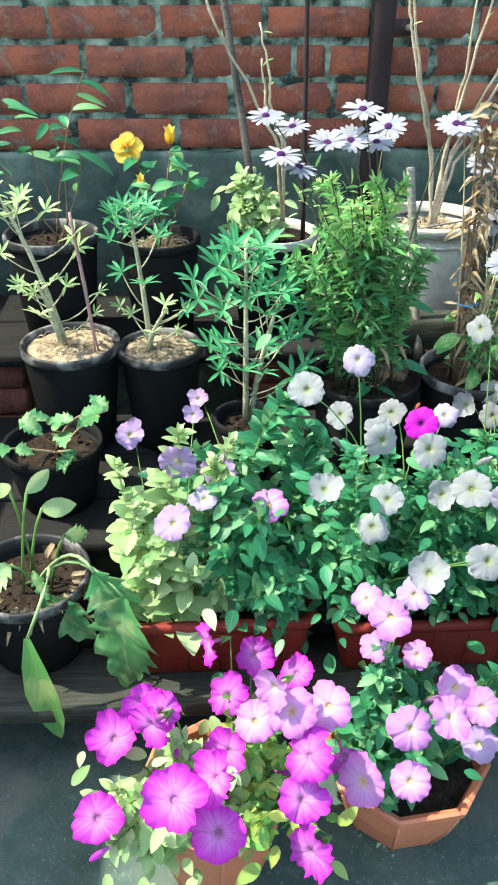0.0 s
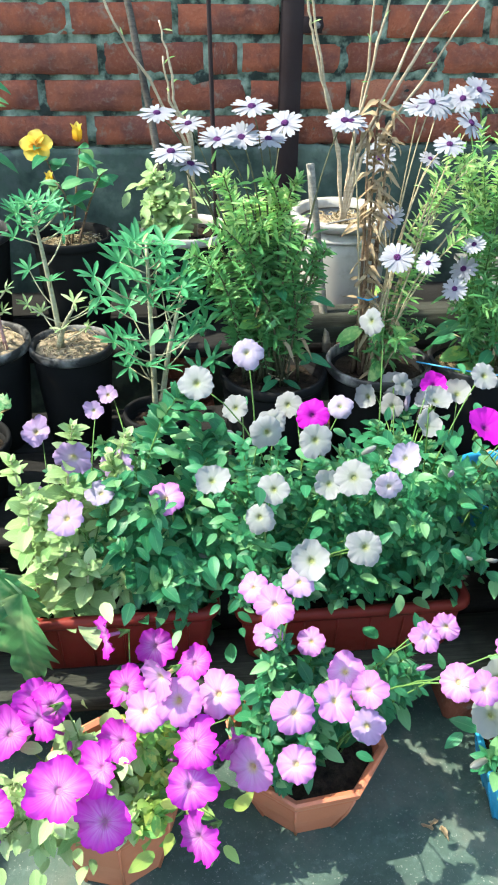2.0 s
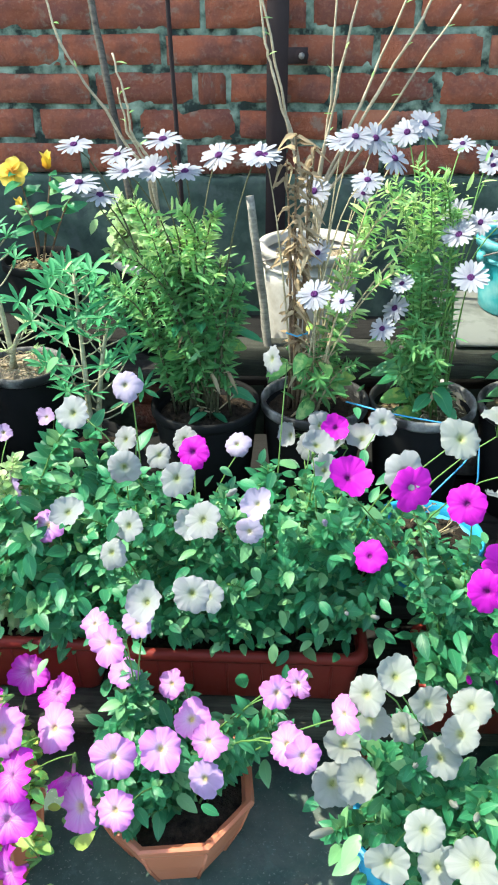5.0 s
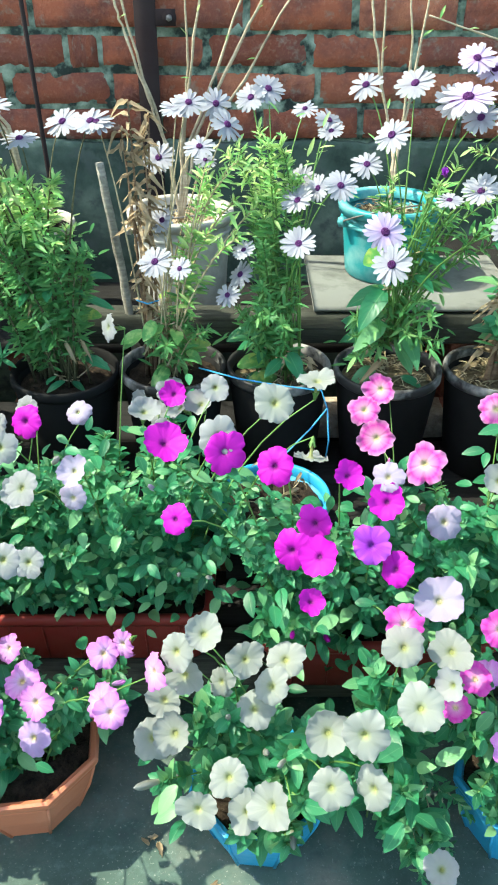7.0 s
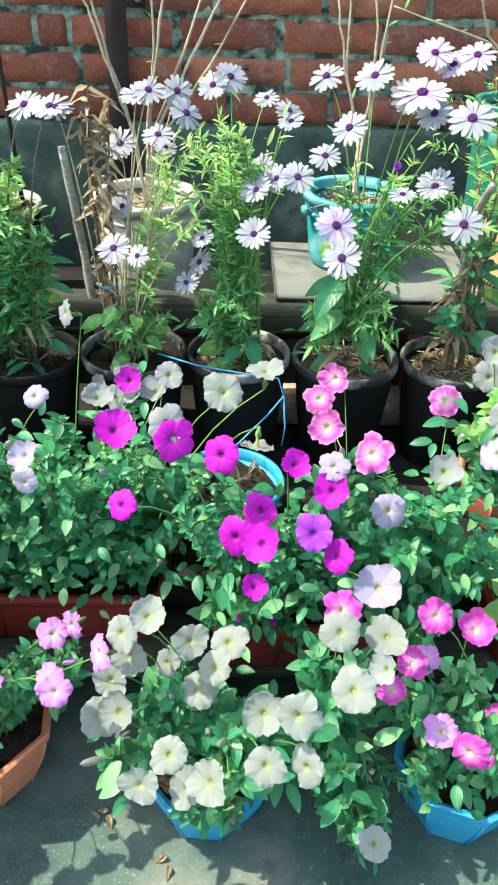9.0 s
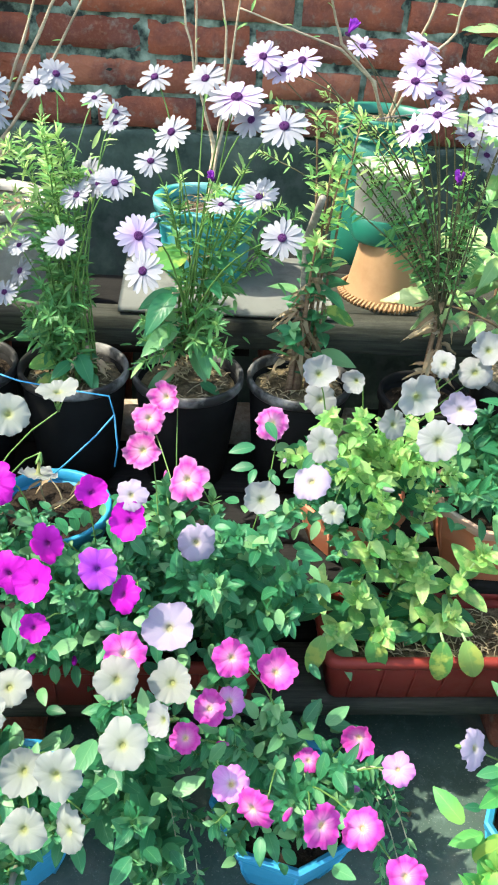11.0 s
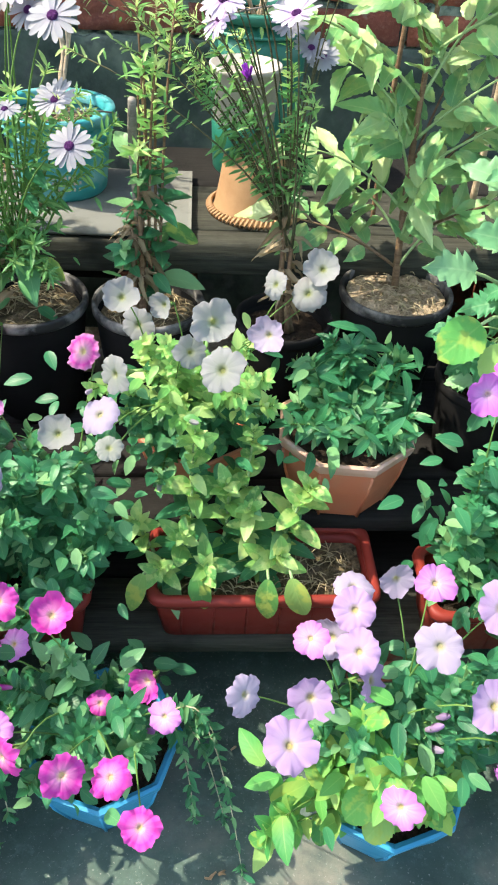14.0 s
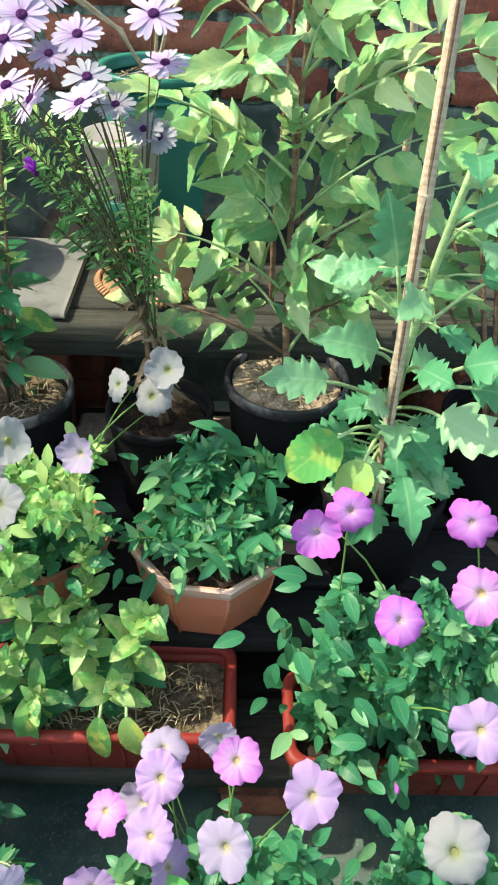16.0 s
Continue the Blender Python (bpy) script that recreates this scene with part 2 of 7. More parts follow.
MAT = {
    "brick": brick_material(),
    "mortar": mortar_material(),
    "plaster": plaster_material(),
    "concrete": concrete_material(),
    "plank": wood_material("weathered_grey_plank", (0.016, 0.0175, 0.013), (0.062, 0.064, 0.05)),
    # shade under pots and leaves is put into this near-black wood
    "shaded_plank": wood_material("shade_dark_plank", (0.0045, 0.0043, 0.004), (0.017, 0.016, 0.0145)),
    "cane": wood_material("pale_split_cane", (0.3, 0.23, 0.15), (0.58, 0.47, 0.33), 0.7),
    "dark_stick": wood_material("dark_dry_stick", (0.03, 0.026, 0.022), (0.14, 0.12, 0.1)),
    "grey_stake": wood_material("grey_split_stake", (0.13, 0.12, 0.1), (0.34, 0.31, 0.26)),
    "iron": plastic_material("brown_painted_iron", (0.016, 0.008, 0.008), 0.85, 0.3, (0.025, 0.013, 0.012), spec=0.15),
    "black": plastic_material("black_nursery_plastic", (0.002, 0.002, 0.0021), 0.6, 0.06, (0.03, 0.03, 0.028), spec=0.03),
    "grey_rim": plastic_material("sun_faded_black_plastic", (0.014, 0.014, 0.014), 0.5, 0.9, (0.36, 0.35, 0.33), spec=0.2),
    "terracotta": plastic_material("terracotta_plastic", (0.4, 0.125, 0.06), 0.5, 0.35, (0.42, 0.26, 0.18)),
    "trough": plastic_material("brick_red_plastic", (0.16, 0.014, 0.008), 0.45, 0.08, (0.24, 0.06, 0.04), spec=0.2),
    "blue": plastic_material("sky_blue_plastic", (0.008, 0.2, 0.36), 0.42, 0.2, (0.12, 0.32, 0.4), spec=0.3),
    "teal": plastic_material("teal_bucket_plastic", (0.01, 0.22, 0.235), 0.42, 0.6, (0.3, 0.47, 0.46)),
    "green": plastic_material("green_plastic", (0.004, 0.12, 0.08), 0.4, 0.15, (0.06, 0.22, 0.17)),
    "white": plastic_material("off_white_plastic", (0.37, 0.345, 0.3), 0.55, 0.75, (0.2, 0.185, 0.155)),
    "worn_rim": plastic_material("worn_terracotta_rim", (0.42, 0.25, 0.18), 0.6, 0.9, (0.52, 0.44, 0.38)),
    "tan": plastic_material("tan_woven_straw", (0.32, 0.185, 0.09), 0.75, 0.5, (0.22, 0.12, 0.06)),
    "paper": plastic_material("pale_weathered_sheet", (0.12, 0.125, 0.112), 0.85, 0.7, (0.06, 0.064, 0.056)),
    "pale_brick": soil_material("dusty_pale_brick", (0.3, 0.23, 0.17), (0.5, 0.42, 0.33)),
    "soil": soil_material("dark_potting_soil", (0.009, 0.007, 0.0055), (0.045, 0.0325, 0.0225)),
    "sand": soil_material("dry_sandy_soil", (0.13, 0.095, 0.057), (0.5, 0.4, 0.275)),
    "mulch": soil_material("dry_grass_mulch", (0.035, 0.03, 0.02), (0.22, 0.17, 0.1)),
    "string": plastic_material("blue_nylon_string", (0.02, 0.22, 0.4), 0.4, 0.1),
    "bolt": plastic_material("galvanised_bolt", (0.12, 0.11, 0.1), 0.4, 0.5, (0.2, 0.13, 0.1)),
    "stem": leaf_material("green_stem", (0.06, 0.13, 0.03), (0.1, 0.2, 0.05), (0.16, 0.27, 0.08), 0.0),
    "brown_stem": wood_material("brown_woody_stem", (0.09, 0.05, 0.03), (0.26, 0.17, 0.1)),
    "dry": leaf_material("dry_brown_leaf", (0.15, 0.1, 0.055), (0.3, 0.22, 0.13), (0.5, 0.41, 0.27), 0.25, 0.85),
    "petunia_leaf": leaf_material("petunia_leaf", (0.01, 0.092, 0.045), (0.03, 0.185, 0.08), (0.27, 0.48, 0.21), 0.31, 0.38, gloss=0.26),
    # full sun on green leaves, put into a pale leaf colour
    "pale_leaf": leaf_material("pale_sunlit_leaf", (0.11, 0.26, 0.08), (0.29, 0.43, 0.18), (0.56, 0.64, 0.38), 0.36, 0.55, veins=0.22),
    # lime-green leaf; its cream mottle also paints in patches of sun
    "sunlit_lime_leaf": leaf_material("sunlit_lime_leaf", (0.05, 0.25, 0.07), (0.14, 0.39, 0.1), (0.56, 0.7, 0.3), 0.4, 0.42, mottle=0.65, mottle_color=(0.54, 0.65, 0.24), gloss=0.3),
    "yellow_leaf": leaf_material("yellowing_leaf", (0.045, 0.21, 0.06), (0.12, 0.34, 0.085), (0.44, 0.54, 0.18), 0.38, 0.42, mottle=0.7, mottle_color=(0.5, 0.55, 0.12)),
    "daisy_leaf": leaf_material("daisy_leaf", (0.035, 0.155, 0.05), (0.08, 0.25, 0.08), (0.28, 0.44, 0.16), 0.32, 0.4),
    "lupin_leaf": leaf_material("blue_green_leaflet", (0.028, 0.17, 0.07), (0.052, 0.265, 0.11), (0.16, 0.42, 0.2), 0.32),
    "dahlia_leaf": leaf_material("broad_toothed_leaf", (0.025, 0.16, 0.075), (0.06, 0.25, 0.11), (0.36, 0.55, 0.3), 0.3, 0.42, veins=0.05),
    # the pale mottle stands for patches of sun on the dock leaves
    "sun_patched_leaf": leaf_material("sun_patched_dock_leaf", (0.025, 0.15, 0.055), (0.075, 0.24, 0.085), (0.4, 0.5, 0.26), 0.26, mottle=0.35, mottle_color=(0.46, 0.52, 0.26), veins=0.07),
    "shrub_leaf": leaf_material("glossy_shrub_leaf", (0.03, 0.18, 0.06), (0.13, 0.34, 0.12), (0.6, 0.66, 0.34), 0.28, 0.42, gloss=0.45, mottle=0.35, mottle_color=(0.42, 0.46, 0.16)),
    "pale_stem": wood_material("pale_green_stalk", (0.27, 0.26, 0.15), (0.5, 0.48, 0.33)),
    "fresh_stem": wood_material("pale_fresh_stalk", (0.2, 0.33, 0.13), (0.36, 0.5, 0.24), 0.55),
    "round_leaf": leaf_material("rounded_yellowing_leaf", (0.03, 0.22, 0.06), (0.085, 0.33, 0.08), (0.42, 0.56, 0.18), 0.34, 0.45, mottle=0.65, mottle_color=(0.34, 0.44, 0.09), gloss=0.2),
    "dark_wiry": wood_material("dark_wiry_stem", (0.04, 0.045, 0.025), (0.13, 0.12, 0.06)),
    "pink_stake": wood_material("dusty_pink_stake", (0.3, 0.14, 0.13), (0.46, 0.28, 0.26)),
    "straw": wood_material("dry_straw_stem", (0.24, 0.19, 0.1), (0.5, 0.42, 0.27)),
    "white_petal": petal_material("white_petal", (0.28, 0.32, 0.085), (0.325, 0.35, 0.317), (0.345, 0.352, 0.36), (0.35, 0.355, 0.37), 0.3, 0.54),
    "cream_petal": petal_material("cream_petal", (0.4, 0.42, 0.13), (0.322, 0.346, 0.285), (0.33, 0.35, 0.325), (0.336, 0.354, 0.332), 0.3, 0.54),
    "lilac_petal": petal_material("lilac_petal", (0.493, 0.451, 0.12), (0.44, 0.33, 0.51), (0.39, 0.26, 0.47), (0.4, 0.27, 0.48), 0.5),
    "pale_petal": petal_material("pale_lilac_petal", (0.45, 0.427, 0.166), (0.4, 0.355, 0.45), (0.39, 0.335, 0.45), (0.385, 0.32, 0.45), 0.45),
    "pink_petal": petal_material("orchid_pink_petal", (0.6, 0.55, 0.15), (0.58, 0.38, 0.62), (0.57, 0.25, 0.57), (0.56, 0.18, 0.55), 0.5),
    "rose_petal": petal_material("rose_pink_petal", (0.66, 0.62, 0.25), (0.62, 0.24, 0.48), (0.56, 0.03, 0.35), (0.6, 0.085, 0.42), 0.5),
    "bicolor_petal": petal_material("white_edged_pink_petal", (0.6, 0.6, 0.25), (0.6, 0.3, 0.46), (0.53, 0.03, 0.34), (0.6, 0.26, 0.48), 0.2),
    "magenta_petal": petal_material("magenta_petal", (0.12, 0.01, 0.12), (0.42, 0.006, 0.38), (0.52, 0.008, 0.45), (0.56, 0.012, 0.48), 0.3),
    "orchid_petal": petal_material("orchid_magenta_petal", (0.4, 0.26, 0.3), (0.6, 0.26, 0.62), (0.55, 0.085, 0.53), (0.52, 0.018, 0.48), 0.7),
    "violet_petal": petal_material("violet_petal", (0.5, 0.4, 0.34), (0.5, 0.26, 0.58), (0.46, 0.15, 0.51), (0.46, 0.11, 0.5), 0.35),
    "purple_petal": petal_material("deep_purple_petal", (0.1, 0.01, 0.2), (0.26, 0.02, 0.42), (0.32, 0.05, 0.5), (0.36, 0.06, 0.52), 0.4),
    "daisy_petal": petal_material("white_ray_petal", (0.24, 0.2, 0.32), (0.29, 0.285, 0.33), (0.3, 0.303, 0.33), (0.303, 0.308, 0.33), 0.2, 0.3),
    "mauve_petal": petal_material("mauve_ray_petal", (0.4, 0.14, 0.44), (0.42, 0.31, 0.49), (0.44, 0.37, 0.5), (0.45, 0.4, 0.5), 0.3, 0.3),
    "disc": soil_material("purple_flower_disc", (0.05, 0.012, 0.07), (0.16, 0.05, 0.2)),
    "yellow_petal": petal_material("yellow_petal", (0.6, 0.25, 0.01), (0.7, 0.46, 0.04), (0.72, 0.52, 0.07), (0.74, 0.56, 0.12), 0.2),
}


# ---- mesh helpers ----
class Geo:
    """Collects vertices, faces and uv, for one mesh."""

    def __init__(self):
        self.v, self.f, self.uv = [], [], []

    def add(self, verts, faces, uv=None, m=None):
        n = len(self.v)
        self.v += [tuple(m @ Vector(p)) for p in verts] if m is not None else [tuple(p) for p in verts]
        self.f += [tuple(n + i for i in f) for f in faces]
        self.uv += uv if uv else [(0.5, 0.5)] * len(verts)

    def grid(self, rows, closed=False, uv=None, m=None):
        """Rows of equally many points, joined by quads."""
        w = len(rows[0])
        f = []
        for i in range(len(rows) - 1):
            for j in range(w if closed else w - 1):
                j2 = (j + 1) % w
                f.append((i * w + j, i * w + j2, (i + 1) * w + j2, (i + 1) * w + j))
        self.add([p for r in rows for p in r], f, uv, m)

    def tube(self, pts, radii, sides=6):
        pts = [Vector(p) for p in pts]
        if isinstance(radii, (int, float)):
            radii = [radii] * len(pts)
        rows, uv = [], []
        ref = Vector((0.31, 0.87, 0.38))
        for i, p in enumerate(pts):
            d = (pts[min(i + 1, len(pts) - 1)] - pts[max(i - 1, 0)]).normalized()
            a = d.cross(ref)
            a = a.normalized() if a.length > 1e-4 else Vector((1, 0, 0))
            b = d.cross(a)
            rows.append([p + radii[i] * (math.cos(2 * math.pi * j / sides) * a + math.sin(2 * math.pi * j / sides) * b) for j in range(sides)])
            uv += [(j / sides, i / len(pts)) for j in range(sides)]
        self.grid(rows, True, uv)
        n = len(self.v)
        self.f.append(tuple(range(n - sides, n)))
        self.f.append(tuple(range(n - sides * len(pts), n - sides * len(pts) + sides))[::-1])

    def box(self, lo, hi, jitter=0.0, rnd=None):
        (x0, y0, z0), (x1, y1, z1) = lo, hi
        c = 0.12 * min(x1 - x0, y1 - y0, z1 - z0)
        rows = []
        for z, k in ((z0, c), (z0 + c, 0), (z1 - c, 0), (z1, c)):
            r = []
            for x, y in ((x0 + k, y0 + k + c), (x0 + k + c, y0 + k), (x1 - k - c, y0 + k), (x1 - k, y0 + k + c), (x1 - k, y1 - k - c), (x1 - k - c, y1 - k), (x0 + k + c, y1 - k), (x0 + k, y1 - k - c)):
                j = (lambda: rnd.uniform(-jitter, jitter)) if rnd else (lambda: 0.0)
                r.append((x + j(), y + j(), z + j()))
            rows.append(r)
        n = len(self.v)
        self.grid(rows, True)
        self.f.append(tuple(n + i for i in range(8))[::-1])
        self.f.append(tuple(n + 24 + i for i in range(8)))

    def mesh(self, name, mat, smooth=True):
        me = bpy.data.meshes.new(name)
        me.from_pydata(self.v, [], self.f)
        layer = me.uv_layers.new(name="UVMap")
        idx = np.empty(len(me.loops), dtype=np.int32)
        me.loops.foreach_get("vertex_index", idx)
        layer.data.foreach_set("uv", np.asarray(self.uv, dtype=np.float32)[idx].ravel())
        me.materials.append(MAT[mat])
        if smooth:
            me.polygons.foreach_set("use_smooth", [True] * len(me.polygons))
        me.update()
        return me


def thing(name, at, label, category, group="", kind=""):
    ob = new(name)
    ob.empty_display_size = 0.02
    ob.location = at
    return tagged(ob, label, category, group, kind)


def part(name, geo, mat, parent, label="", kind="", smooth=True):
    """One mesh under a thing; geo in world metres."""
    ob = new(name, geo.mesh(name, mat, smooth))
    if parent is not None:
        ob.parent = parent
        ob.matrix_basis = Matrix.Translation(-parent_place(parent))
    return tagged(ob, label, "", "", kind)


def parent_place(ob):
    p = Vector(ob.matrix_basis.translation)
    while ob.parent is not None:
        ob = ob.parent
        p += Vector(ob.matrix_basis.translation)
    return p


def piece(name, mesh, m, parent, label=""):
    """An object of its own on shared mesh data, at the world pose m."""
    ob = new(name, mesh)
    ob.parent = parent
    ob.matrix_basis = Matrix.Translation(-parent_place(parent)) @ m
    return tagged(ob, label) if label else ob


def frame_of(d, n, at, s):
    """A pose whose y axis goes along d and whose z axis is as near to n as it can be."""
    y = Vector(d).normalized()
    x = y.cross(Vector(n))
    x = x.normalized() if x.length > 1e-4 else y.orthogonal().normalized()
    z = x.cross(y)
    m = Matrix.Identity(4)
    for i in range(3):
        m[i][0], m[i][1], m[i][2], m[i][3] = x[i] * s, y[i] * s, z[i] * s, at[i]
    return m


def bezier(a, c, b, n):
    a, b, c = Vector(a), Vector(b), Vector(c)
    return [(1 - t) ** 2 * a + 2 * t * (1 - t) * c + t * t * b for t in (i / n for i in range(n + 1))]


# ---- setting ----
WALL_Y, BENCH_1, BENCH_2, SHELF, BACK_SHELF = 2.02, 0.158, 0.295, 0.58, 0.44


def ground():
    g = Geo()
    xs = [-60, -12, -4, -2] + [-1 + 0.08 * i for i in range(51)] + [4, 8, 20, 60]
    ys = [-60, -12, -4, -1] + [-0.4 + 0.06 * i for i in range(46)] + [4, 12, 60]
    rows = []
    for y in ys:
        rows.append([(x, y, 0.004 * noise.noise((x * 2.2, y * 2.2, 0)) if abs(x) < 5 and abs(y) < 4 else 0.0) for x in xs])
    g.grid(rows)
    return tagged(part("ground", g, "concrete", None), "worn grey-green concrete yard floor with dark stains", "ground", kind="structure")


ground()
wall = tagged(new("wall_brick"), "old red brick wall with thick grey-green mortar joints", "wall", kind="structure")

g = Geo()     # the core of the wall
g.box((-1.3, WALL_Y + 0.03, 0.0), (3.2, WALL_Y + 0.24, 1.98))
part("wall_core", g, "mortar", wall, "cement core")
g = Geo()     # the mortar, lumpy and set back
rows = []
for i in range(100):
    z = 0.70 + 1.26 * i / 99
    gap = 0.022 if 0.766 < z < 0.784 else 0.0
    rows.append([(x, WALL_Y + gap + 0.022 * max(0.0, noise.noise((x * 16, z * 30, 9.0)) - 0.3) + 0.011 - 0.011 * noise.noise((x * 24, z * 40, 1.3)) - 0.007 * noise.noise((x * 60, z * 60, 4.0)), z) for x in (-1.28 + 4.46 * j / 330 for j in range(331))])
g.grid(rows)
part("mortar", g, "mortar", wall, "rough grey-green mortar")
g = Geo()     # the plastered foot of the wall, with a broken upper edge
rows = []
for i in range(40):
    u = i / 39
    row = []
    for j in range(200):
        x = -1.28 + 4.46 * j / 199
        top = 0.772 + 0.012 * noise.noise((x * 9, 2.0, 0)) + 0.006 * noise.noise((x * 40, 5.0, 0))
        z = top * min(1.0, u * 1.06)
        y = WALL_Y - 0.012 - 0.006 * noise.noise((x * 6, z * 6, 7)) if u < 0.95 else WALL_Y + 0.022 * (u - 0.95) / 0.05 - 0.012
        row.append((x, y, z))
    rows.append(row)
g.grid(rows)
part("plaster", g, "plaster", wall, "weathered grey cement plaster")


def brick_meshes():
    out = []
    for s in range(8):
        rnd = random.Random(40 + s)
        g = Geo()
        w, h, d = 0.1145 + rnd.uniform(-0.005, 0.003), 0.034 + rnd.uniform(-0.003, 0.001), 0.05
        nx, nz = 10, 5
        rows = []
        for k in range(nz + 1):
            row = []
            for i in range(nx + 1):
                x, z = -w + 2 * w * i / nx, -h + 2 * h * k / nz
                edge = min(1.0, min((w - abs(x)) / 0.01, (h - abs(z)) / 0.008))
                y = -d + 0.009 * (1 - edge) ** 2 + 0.004 * noise.noise((x * 30 + s * 9, z * 40, s)) + (0.008 if rnd.random() < 0.05 else 0)
                row.append((x + 0.002 * noise.noise((x * 30, z * 50, s + 3)), y, z + 0.0022 * noise.noise((x * 20, z * 20, s + 8))))
            rows.append(row)
        g.grid(rows)
        ring = rows[0] + [r[-1] for r in rows[1:]] + rows[-1][-2::-1] + [r[0] for r in rows[-2:0:-1]]
        g.grid([[(x * 0.985, 0.0, z * 0.97) for x, y, z in ring], ring], True)
        out.append(g.mesh("brick", "brick"))
    return out


def lay_bricks():
    rnd = random.Random(11)
    meshes = brick_meshes()
    starts = {0: -0.05, 1: -0.16, 2: -0.014, 3: -0.084, 4: 0.006}
    for r in range(14):
        z = 0.811 + 0.0805 * r
        x = starts.get(r, rnd.uniform(0, 0.24)) - 5 * 0.2465
        while x < 2.9:
            length = 0.2465
            if r == 2 and abs(x - 0.226) < 0.03:
                length = 0.08
            elif r == 3 and abs(x - 0.66) < 0.02:
                length = 0.249
            sx = (length - 0.014) / 0.228
            m = pose(x + length / 2 + 0.004, WALL_Y + 0.049 + rnd.uniform(-0.005, 0.002), z + rnd.uniform(-0.002, 0.002), rnd.uniform(-1, 1), rnd.uniform(-0.9, 0.9), rnd.uniform(-0.8, 0.8)) @ Matrix.Diagonal((sx, 1, 1, 1))
            piece("brick", rnd.choice(meshes), m, wall)
            x += length


lay_bricks()

g = Geo()     # low unseen wall, added to shade the floor's left end and close the yard
g.box((-0.95, -0.6, 0.0), (-0.8, 2.0, 0.9))
tagged(part("wall_side", g, "plaster", None), "unseen low weathered cement-plastered wall, added to shade the floor on the left", "wall", kind="structure")

# iron post with its bolt
post = thing("iron_post", (0.43, 1.975, 0.0), "dark brown painted iron angle post standing against the brick wall", "post")
g = Geo()
g.box((0.407, 1.972, 0.0), (0.456, 1.978, 1.9))
g.box((0.407, 1.978, 0.0), (0.413, 2.006, 1.9))
part("angle_bar", g, "iron", post)
g = Geo()
g.tube([(0.486, 1.968, 1.047), (0.486, 1.978, 1.047)], [0.016, 0.016], 16)
part("washer", g, "iron", post)
g = Geo()
g.tube([(0.486, 1.957, 1.047), (0.486, 1.968, 1.047)], [0.007, 0.007], 6)
part("bolt", g, "bolt", post, "dull galvanised bolt head")
g = Geo()
g.box((0.454, 1.972, 1.03), (0.5, 1.977, 1.064))
part("lug", g, "iron", post)


def plank(name, lo, hi, mat, label, seed, slope=0.0):
    """A sawn board with worn edges, along x."""
    rnd = random.Random(seed)
    (x0, y0, z0), (x1, y1, z1) = lo, hi
    g = Geo()
    n = 46
    rows = []
    for i in range(n + 1):
        x = x0 + (x1 - x0) * i / n
        k = 0.003
        f = 0.004 * noise.noise((x * 7, seed, 0))
        t = 0.003 * noise.noise((x * 5, seed, 4))
        rows.append([(x, y0 + f, z0 + k), (x, y0 + f + k, z0), (x, y1 - k, z0), (x, y1, z0 + k), (x, y1, z1 - k + t), (x, y1 - k, z1 + t), (x, y0 + 0.5 * (y1 - y0), z1 + t), (x, y0 + f + 2 * k, z1 + t), (x, y0 + f, z1 - 2 * k + t)])
    g.grid(rows, True)
    g.f.append(tuple(range(9)))
    e = len(g.v)
    g.f.append(tuple(range(e - 9, e))[::-1])
    ob = part(name, g, mat, None)
    return tagged(ob, label, "plank", "staging planks")


plank("low_plank", (-0.795, 0.852, BENCH_1 - 0.034), (2.6, 0.985, BENCH_1), "plank", "weathered grey wooden plank holding the flower troughs", 1)
plank("low_plank", (-0.795, 0.995, BENCH_1 - 0.034), (2.6, 1.16, BENCH_1), "shaded_plank", "dark wooden plank under the troughs, shade put into its colour", 2)
plank("middle_plank", (0.62, 0.99, BENCH_2 - 0.03), (2.6, 1.09, BENCH_2), "shaded_plank", "dark weathered plank of the middle staging", 3)
plank("middle_plank", (-0.795, 1.10, BENCH_2 - 0.03), (2.6, 1.235, BENCH_2), "shaded_plank", "dark weathered plank of the middle staging", 4)
plank("middle_plank", (-0.795, 1.245, BENCH_2 - 0.03), (2.6, 1.39, BENCH_2), "shaded_plank", "dark weathered plank under the black pots", 5)
plank("middle_plank", (-0.795, 1.40, BENCH_2 - 0.03), (2.6, 1.56, BENCH_2), "shaded_plank", "dark weathered plank under the black pots", 6)
plank("back_plank", (-0.795, 1.575, BACK_SHELF - 0.03), (1.06, 1.76, BACK_SHELF), "shaded_plank", "dark plank under the tall black pots and buckets", 7)
plank("back_plank", (-0.795, 1.77, BACK_SHELF - 0.03), (1.06, 1.93, BACK_SHELF), "shaded_plank", "dark plank under the tall black pots and buckets", 8)
plank("front_beam", (0.30, 1.4, SHELF - 0.062), (2.6, 1.455, SHELF), "plank", "thick weathered grey beam along the upper shelf", 9)
plank("upper_plank", (1.09, 1.465, SHELF - 0.05), (2.6, 1.66, SHELF), "plank", "weathered grey plank of the upper shelf", 11)
plank("upper_plank", (1.09, 1.67, SHELF - 0.05), (2.6, 1.88, SHELF), "shaded_plank", "dark weathered grey plank of the upper shelf", 10)


